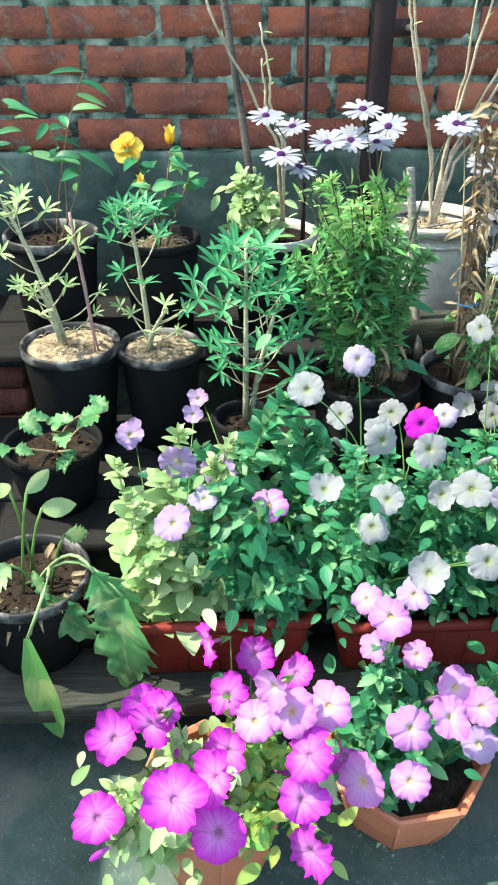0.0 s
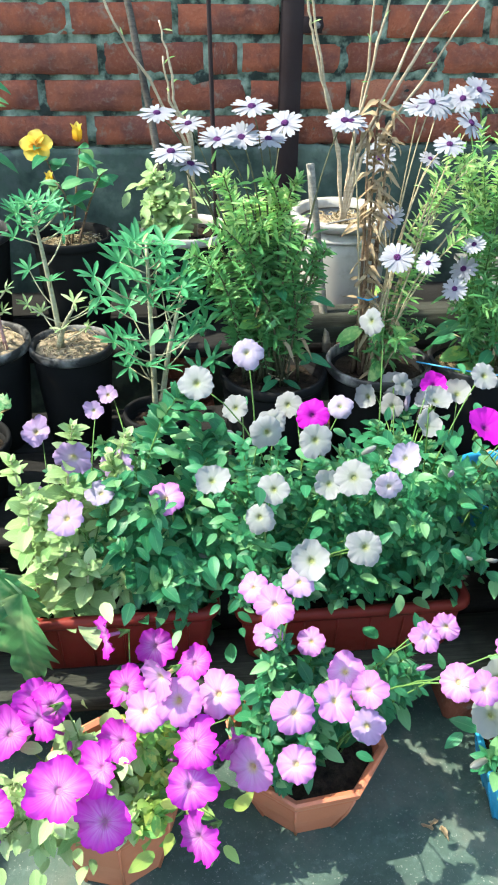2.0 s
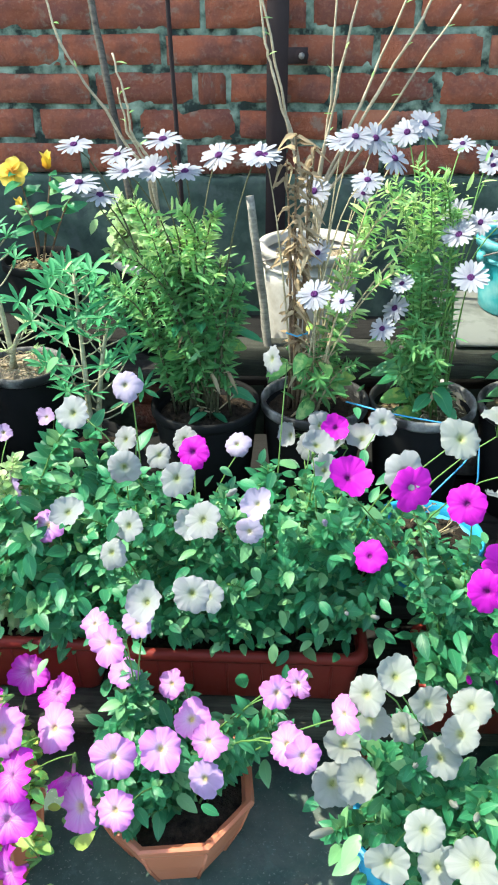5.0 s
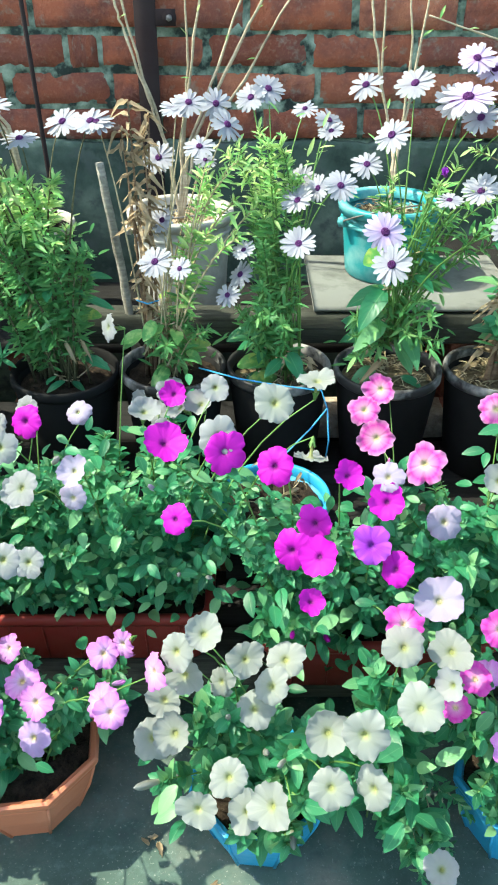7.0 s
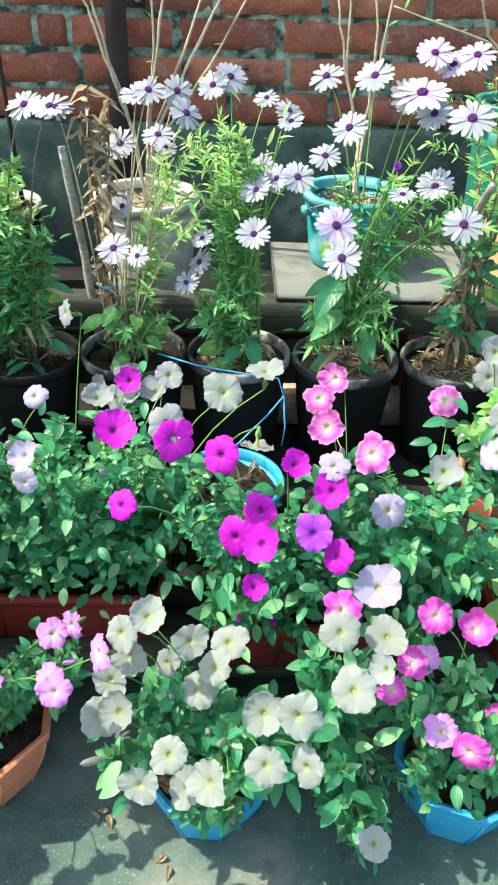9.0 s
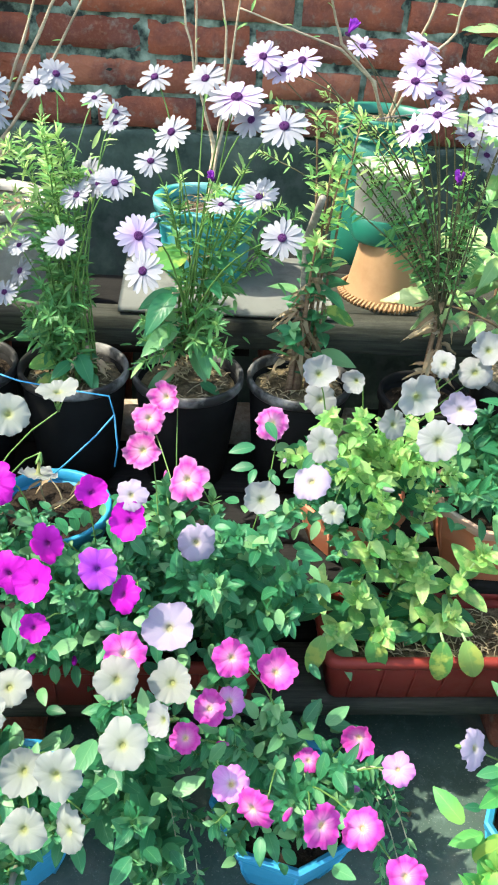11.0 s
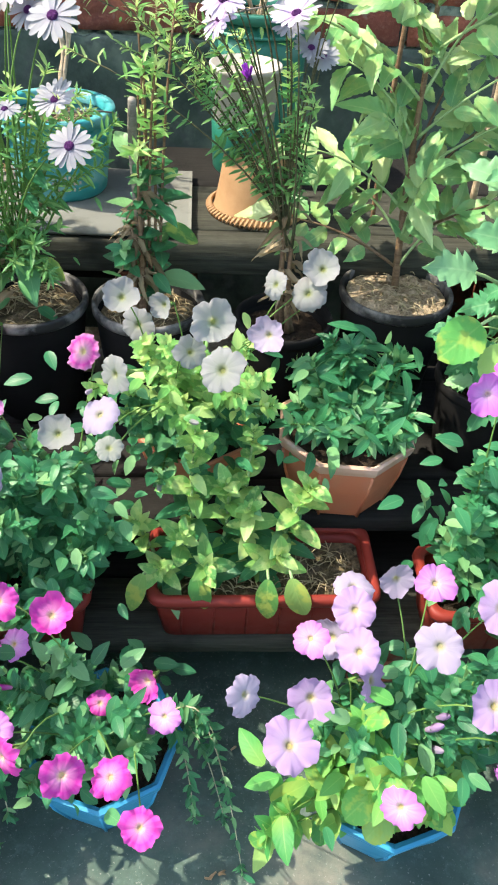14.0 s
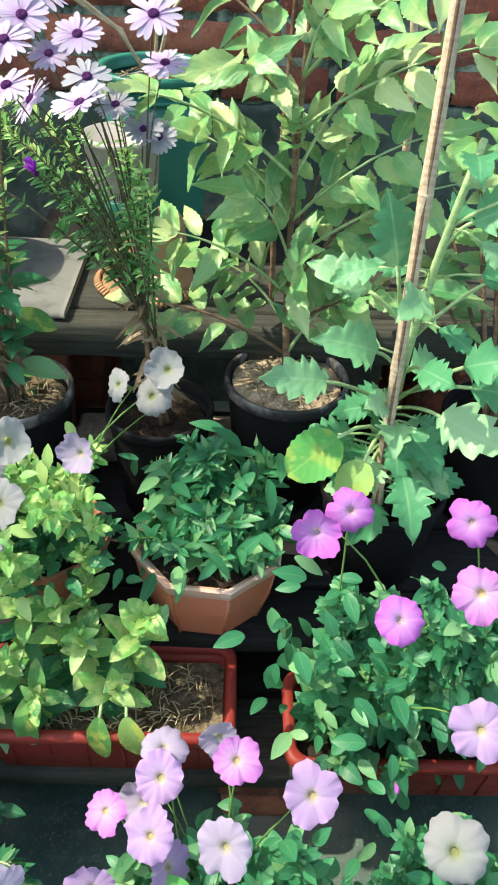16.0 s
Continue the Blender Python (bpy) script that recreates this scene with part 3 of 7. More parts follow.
def pier(x, y0, y1, z1, z0=0.0):
    """Bricks laid dry on one another, to carry the planks."""
    rnd = random.Random(int(x * 100) + int(y0 * 1000))
    base = thing("brick_pier", (x, (y0 + y1) / 2, z0), "dry-laid brick pier carrying the wooden planks", "brick pier", "brick piers")
    n = max(1, round((z1 - z0) / 0.07))
    for i in range(n):
        g = Geo()
        g.box((x - 0.056 + rnd.uniform(-0.006, 0.006), y0, z0 + (z1 - z0) * i / n + 0.001), (x + 0.056 + rnd.uniform(-0.006, 0.006), y1, z0 + (z1 - z0) * (i + 1) / n - 0.001))
        part("brick", g, "brick", base)


for x in (-0.55, 0.64, 1.54, 2.3):
    pier(x, 0.87, 1.08, BENCH_1 - 0.034)
for x in (-0.5, 0.61, 1.245, 1.98):
    pier(x, 1.13, 1.36, BENCH_2 - 0.03)
    pier(x, 1.38, 1.56, BENCH_2 - 0.03)
for x in (-0.45, 0.16, 0.73):
    pier(x, 1.6, 1.9, BACK_SHELF - 0.03)
for x in (1.16, 1.9):
    pier(x, 1.6, 1.86, SHELF - 0.05)
for x in (0.52, 1.135, 1.94, 2.4):
    pier(x, 1.41, 1.46, SHELF - 0.062, BENCH_2)


# ---- pots ----
def lathe(rows, sides, centre, turn=0.0, squash=1.0):
    cx, cy = centre
    return [[(cx + r * math.cos(turn + 2 * math.pi * j / sides), cy + squash * r * math.sin(turn + 2 * math.pi * j / sides), z) for j in range(sides)] for r, z in rows]


def soil_disc(parent, centre, z, r, mat, seed, squash=1.0, sx=1.0):
    g = Geo()
    rows, n = [], 28
    for k in range(9):
        q = max(0.002, r * k / 8)
        rows.append([(centre[0] + sx * q * math.cos(2 * math.pi * j / n), centre[1] + squash * q * math.sin(2 * math.pi * j / n), z + 0.009 * noise.noise((40 * q * math.cos(2 * math.pi * j / n), 40 * q * math.sin(2 * math.pi * j / n), seed)) + 0.006 * (1 - k / 8)) for j in range(n)])
    g.grid(rows, True)
    part("soil", g, mat, parent, {"soil": "dark potting soil", "sand": "dry sandy soil", "mulch": "dry grass and crumbled soil"}[mat])


def crumbs(parent, centre, z, r, mat, seed, n=26, name="loose_soil", sx=1.0, squash=1.0):
    rnd = random.Random(seed)
    g = Geo()
    for _ in range(n):
        q, a = r * math.sqrt(rnd.random()), rnd.uniform(0, 6.28)
        s = rnd.uniform(0.003, 0.008)
        c = Vector((centre[0] + sx * q * math.cos(a), centre[1] + squash * q * math.sin(a), z + 0.004))
        g.add([c + s * Vector((rnd.uniform(-1, 1), rnd.uniform(-1, 1), rnd.uniform(-0.5, 0.9))) for _ in range(6)], [(0, 1, 2), (0, 2, 3), (0, 3, 4), (1, 4, 5), (2, 5, 3), (1, 2, 5), (0, 4, 1), (3, 5, 4)])
    part(name, g, mat, parent, kind="stuff", smooth=False)
    if mat in ("mulch", "sand"):
        g = Geo()
        for _ in range(3 * n):
            q, a, b = r * math.sqrt(rnd.random()), rnd.uniform(0, 6.28), rnd.uniform(0, 6.28)
            c = Vector((centre[0] + sx * q * math.cos(a), centre[1] + squash * q * math.sin(a), z + rnd.uniform(0.004, 0.012)))
            d = Vector((math.cos(b), math.sin(b), rnd.gauss(0, 0.25))) * rnd.uniform(0.005, 0.014)
            g.tube([c - d, c + Vector((0, 0, 0.003)), c + d], 0.0009, 4)
        part("straw", g, "straw", parent, "pale dry straw bits", "stuff")


def round_pot(name, x, y, z0, z1, r, mat, rim, label, soil="soil", taper=0.76, group="black pots", lip=0.003, fill=0.028, category="plant pot"):
    pot = thing(name, (x, y, z0), label, category, group)
    sides = 40
    g = Geo()
    rb, h = r * taper, z1 - z0
    g.grid(lathe([(0.002, z0), (rb - 0.006, z0), (rb, z0 + 0.006), (rb + (r - rb) * 0.5, z0 + 0.5 * h), (r - lip, z1 - 0.024), (r - lip, z1 - 0.018), (r - lip - 0.003, z1 - 0.012), (r - lip - 0.005, z1 - 0.05), (rb - 0.006, z0 + 0.012), (0.002, z0 + 0.012)], sides, (x, y)), True)
    part("body", g, mat, pot)
    g = Geo()
    g.grid(lathe([(r - lip - 0.0035, z1 - 0.021), (r, z1 - 0.02), (r + 0.0025, z1 - 0.016), (r + 0.0025, z1 - 0.004), (r + 0.001, z1 - 0.0006), (r - 0.001, z1), (r - lip - 0.003, z1 - 0.002), (r - lip - 0.0035, z1 - 0.021)], sides, (x, y)), True)
    part("rim", g, rim, pot, "sun-faded rim" if rim == "grey_rim" else "")
    soil_disc(pot, (x, y), z1 - fill, r - lip - 0.006 - (r - rb) * fill / h, soil, x * 7)
    crumbs(pot, (x, y), z1 - fill + 0.004, r * 0.75, soil, int(900 * x) + 5)
    return pot


def hex_pot(name, x, y, z0, z1, r, mat, label, sides=8, turn=0.2, taper=0.64, rim=None, group="", soil="soil", fill=0.022):
    """A pot with flat sides, corner ribs and a thick flared lip."""
    pot = thing(name, (x, y, z0), label, "plant pot", group)
    g = Geo()
    rb, h = r * taper, z1 - z0
    prof = [(0.002, z0), (rb - 0.006, z0), (rb, z0 + 0.006), (rb + (r - rb) * 0.55, z0 + 0.5 * h), (r * 0.93, z1 - 0.03), (r * 0.93, z1 - 0.022), (r * 0.86, z1 - 0.022), (rb * 0.94, z0 + 0.012), (0.002, z0 + 0.012)]
    g.grid(lathe(prof, sides, (x, y), turn), True)
    part("body", g, mat, pot, smooth=False)
    g = Geo()
    g.grid(lathe([(r * 0.9, z1 - 0.024), (r * 0.965, z1 - 0.02), (r, z1 - 0.01), (r + 0.001, z1 - 0.002), (r - 0.004, z1), (r * 0.9, z1 - 0.004), (r * 0.86, z1 - 0.02), (r * 0.9, z1 - 0.024)], sides, (x, y), turn), True)
    part("rim", g, rim or mat, pot, "worn whitish rim" if rim else "", smooth=False)
    for j in range(sides):
        a = turn + 2 * math.pi * j / sides
        g = Geo()
        g.tube([(x + q * math.cos(a), y + q * math.sin(a), z) for q, z in ((rb - 0.0005, z0 + 0.004), (rb + (r - rb) * 0.55, z0 + 0.5 * h), (r * 0.93, z1 - 0.026))], 0.0028, 5)
        part("corner_rib", g, mat, pot)
    soil_disc(pot, (x, y), z1 - fill, r * 0.83, soil, x * 5)
    crumbs(pot, (x, y), z1 - fill + 0.004, r * 0.7, soil, int(700 * x) + 9)
    return pot


def trough(x0, x1, y0, y1, z0, z1, mat, label, seed, soil="soil"):
    """A long window-box planter with a rolled lip and rounded corners."""
    pot = thing("flower_trough", ((x0 + x1) / 2, (y0 + y1) / 2, z0), label, "trough", "flower troughs")

    def outline(k, z, rad):
        pts = []
        for cx, cy, a0 in ((x1 - k - rad, y1 - k - rad, 0), (x0 + k + rad, y1 - k - rad, 90), (x0 + k + rad, y0 + k + rad, 180), (x1 - k - rad, y0 + k + rad, 270)):
            for s in range(6):
                a = radians(a0 + 18 * s)
                pts.append((cx + rad * math.cos(a), cy + rad * math.sin(a), z))
        return pts

    g = Geo()
    h = z1 - z0
    body = [outline(0.05, z0 + 0.001, 0.01), outline(0.026, z0, 0.015), outline(0.021, z0 + 0.006, 0.018), outline(0.012, z0 + 0.55 * h, 0.02), outline(0.008, z1 - 0.016, 0.022), outline(0.011, z1 - 0.012, 0.022), outline(0.016, z1 - 0.03, 0.02), outline(0.026, z0 + 0.01, 0.016)]
    g.grid(body, True)
    g.f.append(tuple(range(24))[::-1])
    part("body", g, mat, pot)
    g = Geo()
    g.grid([outline(0.009, z1 - 0.02, 0.022), outline(0.001, z1 - 0.019, 0.024), outline(-0.002, z1 - 0.012, 0.026), outline(-0.001, z1 - 0.003, 0.026), outline(0.004, z1, 0.024), outline(0.012, z1 - 0.001, 0.022), outline(0.015, z1 - 0.006, 0.02), outline(0.009, z1 - 0.02, 0.022)], True)
    part("rim", g, mat, pot)
    n = int((x1 - x0) / 0.05)
    for i in range(1, n):
        x = x0 + (x1 - x0) * i / n
        g = Geo()
        g.tube([(x, y0 + 0.0205, z0 + 0.01), (x, y0 + 0.0115, z0 + 0.55 * h), (x, y0 + 0.0085, z1 - 0.022)], 0.0022, 5)
        part("rib", g, mat, pot)
    cx, cy = (x0 + x1) / 2, (y0 + y1) / 2
    g = Geo()
    rows = []
    for i in range(25):
        x = x0 + 0.017 + (x1 - x0 - 0.034) * i / 24
        rows.append([(x, y0 + 0.017 + (y1 - y0 - 0.034) * j / 10, z1 - 0.03 + 0.012 * noise.noise((x * 30, j * 0.7, seed))) for j in range(11)])
    g.grid(rows)
    part("soil", g, soil, pot, "dark crumbly soil")
    crumbs(pot, (cx, cy), z1 - 0.026, 0.5, soil, seed, 90, "loose_soil", (x1 - x0) * 0.85, (y1 - y0) * 0.8)
    return pot


# floor row
hex_pot("octagonal_pot", 0.005, 0.70, 0.0, 0.17, 0.112, "terracotta", "eight-sided terracotta-coloured plastic pot on the floor", 8, 0.1, 0.7, group="floor pots")
hex_pot("octagonal_pot", 0.302, 0.757, 0.0, 0.15, 0.128, "terracotta", "eight-sided terracotta-coloured plastic pot on the floor", 8, -0.28, 0.62, group="floor pots")
hex_pot("blue_pot", 0.675, 0.70, 0.0, 0.14, 0.112, "blue", "sky-blue eight-sided plastic pot on the floor", 8, 0.3, 0.66, group="floor pots")
hex_pot("blue_pot", 1.085, 0.70, 0.0, 0.14, 0.116, "blue", "sky-blue eight-sided plastic pot on the floor", 8, 0.05, 0.66, group="floor pots")
hex_pot("blue_pot", 1.496, 0.645, 0.0, 0.14, 0.12, "blue", "sky-blue eight-sided plastic pot on the floor", 8, -0.087, 0.62, group="floor pots")
hex_pot("green_pot", 1.80, 0.665, 0.0, 0.14, 0.115, "green", "green eight-sided plastic pot on the floor", 8, 0.2, 0.66, group="floor pots")
# troughs on the low plank
trough(-0.135, 0.178, 0.893, 1.045, BENCH_1, 0.29, "trough", "brick-red plastic flower trough on the plank", 1)
trough(0.205, 0.60, 0.886, 1.04, BENCH_1, 0.28, "trough", "dark brick-red plastic flower trough on the plank", 2)
trough(0.675, 1.06, 0.825, 0.975, BENCH_1, 0.28, "trough", "dark brick-red plastic flower trough on the plank", 3)
trough(1.145, 1.503, 0.838, 1.0, BENCH_1, 0.275, "trough", "brick-red plastic trough half planted, bare soil at one end", 4, "mulch")
trough(1.572, 1.96, 0.806, 0.955, BENCH_1, 0.275, "trough", "brick-red plastic flower trough on the plank", 5)
round_pot("black_pot", -0.29, 0.995, BENCH_1, 0.325, 0.1, "black", "grey_rim", "black plastic pot with a pale scuffed rim", fill=0.03)
round_pot("black_pot", -0.275, 1.24, BENCH_2, 0.425, 0.09, "black", "black", "black plastic pot full of dry stalks")
# middle row
round_pot("black_pot", 0.312, 1.305, BENCH_2, 0.515, 0.101, "black", "black", "black plastic nursery pot", fill=0.03)
round_pot("black_pot", 0.517, 1.305, BENCH_2, 0.526, 0.099, "black", "grey_rim", "black plastic nursery pot with a dusty rim")
round_pot("black_pot", 0.718, 1.305, BENCH_2, 0.526, 0.097, "black", "grey_rim", "black plastic nursery pot with a dusty rim", "mulch")
round_pot("black_pot", 0.925, 1.305, BENCH_2, 0.521, 0.1, "black", "grey_rim", "black plastic nursery pot with a scuffed rim", "mulch")
round_pot("black_pot", 1.132, 1.305, BENCH_2, 0.518, 0.096, "black", "grey_rim", "black plastic nursery pot with a scuffed rim", "mulch")
round_pot("black_pot", 1.37, 1.29, BENCH_2, 0.5, 0.085, "black", "black", "black plastic nursery pot")
round_pot("black_pot", 1.575, 1.335, BENCH_2, 0.535, 0.1, "black", "grey_rim", "black plastic nursery pot with sandy soil and scraped sides", "sand", fill=0.012)
round_pot("black_pot", 1.72, 1.16, BENCH_2, 0.47, 0.095, "black", "black", "black plastic nursery pot of the dahlia")
round_pot("black_pot", 1.93, 1.3, BENCH_2, 0.5, 0.095, "black", "black", "black plastic nursery pot")
round_pot("black_pot", -0.26, 1.455, BENCH_2, 0.527, 0.097, "black", "grey_rim", "black plastic pot with sandy soil and a worn pale rim", "sand", fill=0.014)
round_pot("black_pot", -0.08, 1.455, BENCH_2, 0.516, 0.083, "black", "grey_rim", "black plastic pot with sandy soil and a worn pale rim", "sand", fill=0.014)
round_pot("black_pot", 0.085, 1.31, BENCH_2, 0.43, 0.062, "black", "black", "small black plastic pot of a lupin")
# back row
round_pot("black_pot", -0.317, 1.70, BACK_SHELF, 0.674, 0.1, "black", "grey_rim", "tall black plastic pot with a pale rim")
round_pot("black_pot", -0.082, 1.68, BACK_SHELF, 0.668, 0.086, "black", "black", "tall black plastic pot of the yellow hibiscus", "mulch")
round_pot("black_pot", 0.168, 1.735, BACK_SHELF, 0.662, 0.1, "black", "white", "black plastic pot with a thick white rim")
# round blue pot and the flat-sided ones of the middle staging
round_pot("blue_pot", 0.702, 1.07, BENCH_2, 0.393, 0.098, "blue", "blue", "round sky-blue plastic pot behind the petunias", taper=0.72, group="", lip=0.004, fill=0.02)
hex_pot("octagonal_pot", 1.459, 1.072, BENCH_2, 0.43, 0.115, "terracotta", "terracotta-coloured eight-sided pot with a worn whitish rim", 8, 0.29, 0.72, rim="worn_rim", fill=0.012)
hex_pot("octagonal_pot", 1.215, 1.10, BENCH_2, 0.40, 0.098, "terracotta", "terracotta-coloured eight-sided pot hidden among leaves", 8, 0.2, 0.66)


def bucket(name, x, y, z0, z1, r, mat, label):
    b = thing(name, (x, y, z0), label, "bucket")
    g = Geo()
    rb = r * 0.8
    h = z1 - z0
    q = r - 0.006
    prof = [(0.002, z0), (rb - 0.004, z0), (rb, z0 + 0.005)]
    prof += [(rb + (q - rb) * t, z0 + h * t) for t in (0.2, 0.4, 0.6, 0.72)]
    prof += [(q - 0.004, z1 - 0.004), (rb - 0.004, z0 + 0.01), (0.002, z0 + 0.01)]
    g.grid(lathe(prof, 48, (x, y)), True)
    part("body", g, mat, b)
    for k, dz in ((0, 0.0), (1, 0.036)):
        g = Geo()
        g.grid(lathe([(q - 0.009, z1 - dz - 0.02 + 0.012 * k), (r - 0.005 * k, z1 - dz - 0.019 + 0.012 * k), (r + 0.002 - 0.006 * k, z1 - dz - 0.005), (r + 0.001 - 0.006 * k, z1 - dz), (q - 0.009, z1 - dz - 0.001), (q - 0.009, z1 - dz - 0.02 + 0.012 * k)], 48, (x, y)), True)
        part("rim" if k == 0 else "band", g, mat, b)
    for s in (-1, 1):
        g = Geo()
        a = 0.35 + (math.pi if s < 0 else 0)
        c = Vector((x + (r + 0.003) * math.cos(a), y + (r + 0.003) * math.sin(a), z1 - 0.033))
        d = Vector((math.cos(a), math.sin(a), 0))
        g.tube([c - 0.004 * d, c + 0.006 * d], [0.012, 0.01], 12)
        part("handle_lug", g, mat, b)
    g = Geo()
    g.tube([(x + (r + 0.006) * math.cos(0.35 + math.pi * t), y + (r + 0.006) * math.sin(0.35 + math.pi * t) - 0.012 * math.sin(math.pi * t), z1 - 0.033 - 0.05 * math.sin(math.pi * t)) for t in (i / 16 + 1.0 for i in range(17))], 0.0018, 6)
    part("wire_handle", g, "bolt", b, "thin wire handle")
    soil_disc(b, (x, y), z1 - 0.035, q - 0.014, "sand" if mat == "white" else "mulch", x)
    crumbs(b, (x, y), z1 - 0.03, r * 0.7, "mulch", int(800 * x), 30)
    return b


bucket("white_bucket", 0.514, 1.69, BACK_SHELF, 0.703, 0.115, "white", "off-white plastic bucket used as a planter on the shelf")
teal = bucket("teal_bucket", 0.955, 1.6, SHELF + 0.0165, 0.748, 0.106, "teal", "teal plastic bucket used as a planter, standing on the board")
rnd = random.Random(31)
for row, z in enumerate((0.622, 0.634, 0.646)):        # faded print, too worn to read
    for k in range(6):
        a = -1.62 + 0.11 * k + 0.02 * row
        r = 0.0848 + 0.0152 * (z - SHELF - 0.0165) / (0.748 - SHELF - 0.0165) + 0.0012
        w = rnd.uniform(0.02, 0.042)
        g = Geo()
        g.grid([[(0.955 + r * math.cos(a + da), 1.6 + r * math.sin(a + da), z + dz) for da in (-w, 0.0, w)] for dz in (-0.003, 0.003)])
        part("print_bar", g, "white", teal, "faded whitish printed bar")
bucket("green_bucket", 1.332, 1.775, SHELF, 0.895, 0.105, "green", "tall green plastic tub standing behind the basket")


def basket(x, y, z0, z1, r0, r1):
    b = thing("straw_basket", (x, y, z0), "tan woven straw basket turned upside down on the shelf", "basket")
    g = Geo()
    n, rows, sides = 26, [], 72
    for i in range(n + 1):
        t = i / n
        rr = r0 + (r1 - r0) * t ** 0.7
        rows.append([(x + (rr + 0.0005 * math.sin(j * math.pi + i * math.pi)) * math.cos(2 * math.pi * j / sides), y + (rr + 0.0005 * math.cos(j * math.pi + i * math.pi)) * math.sin(2 * math.pi * j / sides), z0 + (z1 - z0) * t) for j in range(sides)])
    rows.append([(x + 0.001 * math.cos(2 * math.pi * j / sides), y + 0.001 * math.sin(2 * math.pi * j / sides), z1) for j in range(sides)])
    g.grid(rows, True)
    part("weave", g, "tan", b)
    g = Geo()
    for k in range(64):
        a, a2 = 2 * math.pi * k / 64, 2 * math.pi * (k + 0.8) / 64
        g.tube([(x + (r0 + 0.007) * math.cos(a), y + (r0 + 0.007) * math.sin(a), z0 + 0.001), (x + (r0 + 0.01) * math.cos((a + a2) / 2), y + (r0 + 0.01) * math.sin((a + a2) / 2), z0 + 0.008), (x + (r0 + 0.001) * math.cos(a2), y + (r0 + 0.001) * math.sin(a2), z0 + 0.015)], 0.003, 5)
    part("braided_edge", g, "tan", b, "braided straw edge")


basket(1.33, 1.555, SHELF, 0.7, 0.086, 0.064)
CX, CY = 1.297, 1.55
cup = thing("white_pot", (CX, CY, 0.7), "small white plastic pot with a green foot on the basket", "plant pot")
g = Geo()
g.grid(lathe([(0.002, 0.748), (0.052, 0.748), (0.055, 0.752), (0.061, 0.835), (0.064, 0.837), (0.064, 0.845), (0.06, 0.846), (0.053, 0.76), (0.002, 0.756)], 36, (CX, CY)), True)
part("body", g, "white", cup)
g = Geo()
g.grid(lathe([(0.002, 0.701), (0.05, 0.701), (0.053, 0.706), (0.0575, 0.75), (0.0555, 0.752), (0.05, 0.712), (0.002, 0.708)], 36, (CX, CY)), True)
part("foot", g, "green", cup, "green plastic foot")
for i in range(12):
    a = -1.75 + 0.055 * i
    g = Geo()
    g.grid([[(CX + 0.0585 * math.cos(a + da) + 0.0012 * math.cos(a), CY + 0.0585 * math.sin(a + da) + 0.0012 * math.sin(a), z) for da in (-0.008, 0.008)] for z in (0.757, 0.769)])
    part("print_bar", g, "iron", cup, "dark printed bar")

plank("flat_slab", (0.79, 1.408, SHELF + 0.004), (1.205, 1.7, SHELF + 0.016), "paper", "pale grey weathered board lying on the upper shelf", 12)
# light bricks lying between the black pots
for x, y in ((0.815, 1.43), (1.03, 1.43), (1.455, 1.42), (1.255, 1.42)):
    b = thing("loose_brick", (x, y, BENCH_2), "pale dusty loose brick between the black pots", "brick", "loose bricks")
    g = Geo()
    g.box((x - 0.055, y - 0.04, BENCH_2 + 0.001), (x + 0.055, y + 0.04, BENCH_2 + 0.066), 0.002, random.Random(int(x * 50)))
    part("brick_body", g, "pale_brick", b)


# ---- leaves and flowers, as shared meshes ----
def blade(width, fold, droop, teeth=0, tooth=0.0, tip=1.0, base=0.1, n=6, wave=0.0, seed=0, blunt=0.75, cols=(-1.0, -0.5, 0.0, 0.5, 1.0)):
    """A leaf along +y from 0 to 1, folded along its midrib."""
    g = Geo()
    rows, uv = [], []
    rnd = random.Random(seed)
    twist = rnd.uniform(-0.15, 0.15)
    for i in range(n + 1):
        t = i / n if teeth else 0.5 - 0.5 * math.cos(math.pi * i / n)
        w = width * (math.sin(math.pi * min(1.0, t ** (0.8 * tip) * 0.97 + 0.03)) ** blunt + (base * (1 - t) if t < 0.4 else 0)) if i < n else 0.05 * width
        if teeth and 0 < i < n:
            w *= 1 + tooth * min(1.0, 0.3 + 1.2 * t) * (1 if i % 2 else -1) * rnd.uniform(0.7, 1.3)
        z = -droop * t * t
        row = []
        for s in cols:
            x = s * w
            zz = z + fold * abs(x) + wave * math.sin(9 * t + 4 * s + seed) * abs(s) + twist * x * t
            row.append((x, t - 0.15 * tooth * abs(s) * (i % 2), zz))
            uv.append((0.5 + 0.5 * s, t))
        rows.append(row)
    g.grid(rows, False, uv)
    return g


def leaf_meshes(name, mat, variants=5, **kw):
    out = []
    for s in range(variants):
        rnd = random.Random(s + 5)
        k = dict(kw)
        k["fold"] = kw["fold"] * rnd.uniform(0.5, 1.4)
        k["droop"] = kw["droop"] * rnd.uniform(0.3, 1.7)
        k["width"] = kw["width"] * rnd.uniform(0.85, 1.12)
        out.append(blade(seed=s, **k).mesh(name, mat))
    return out


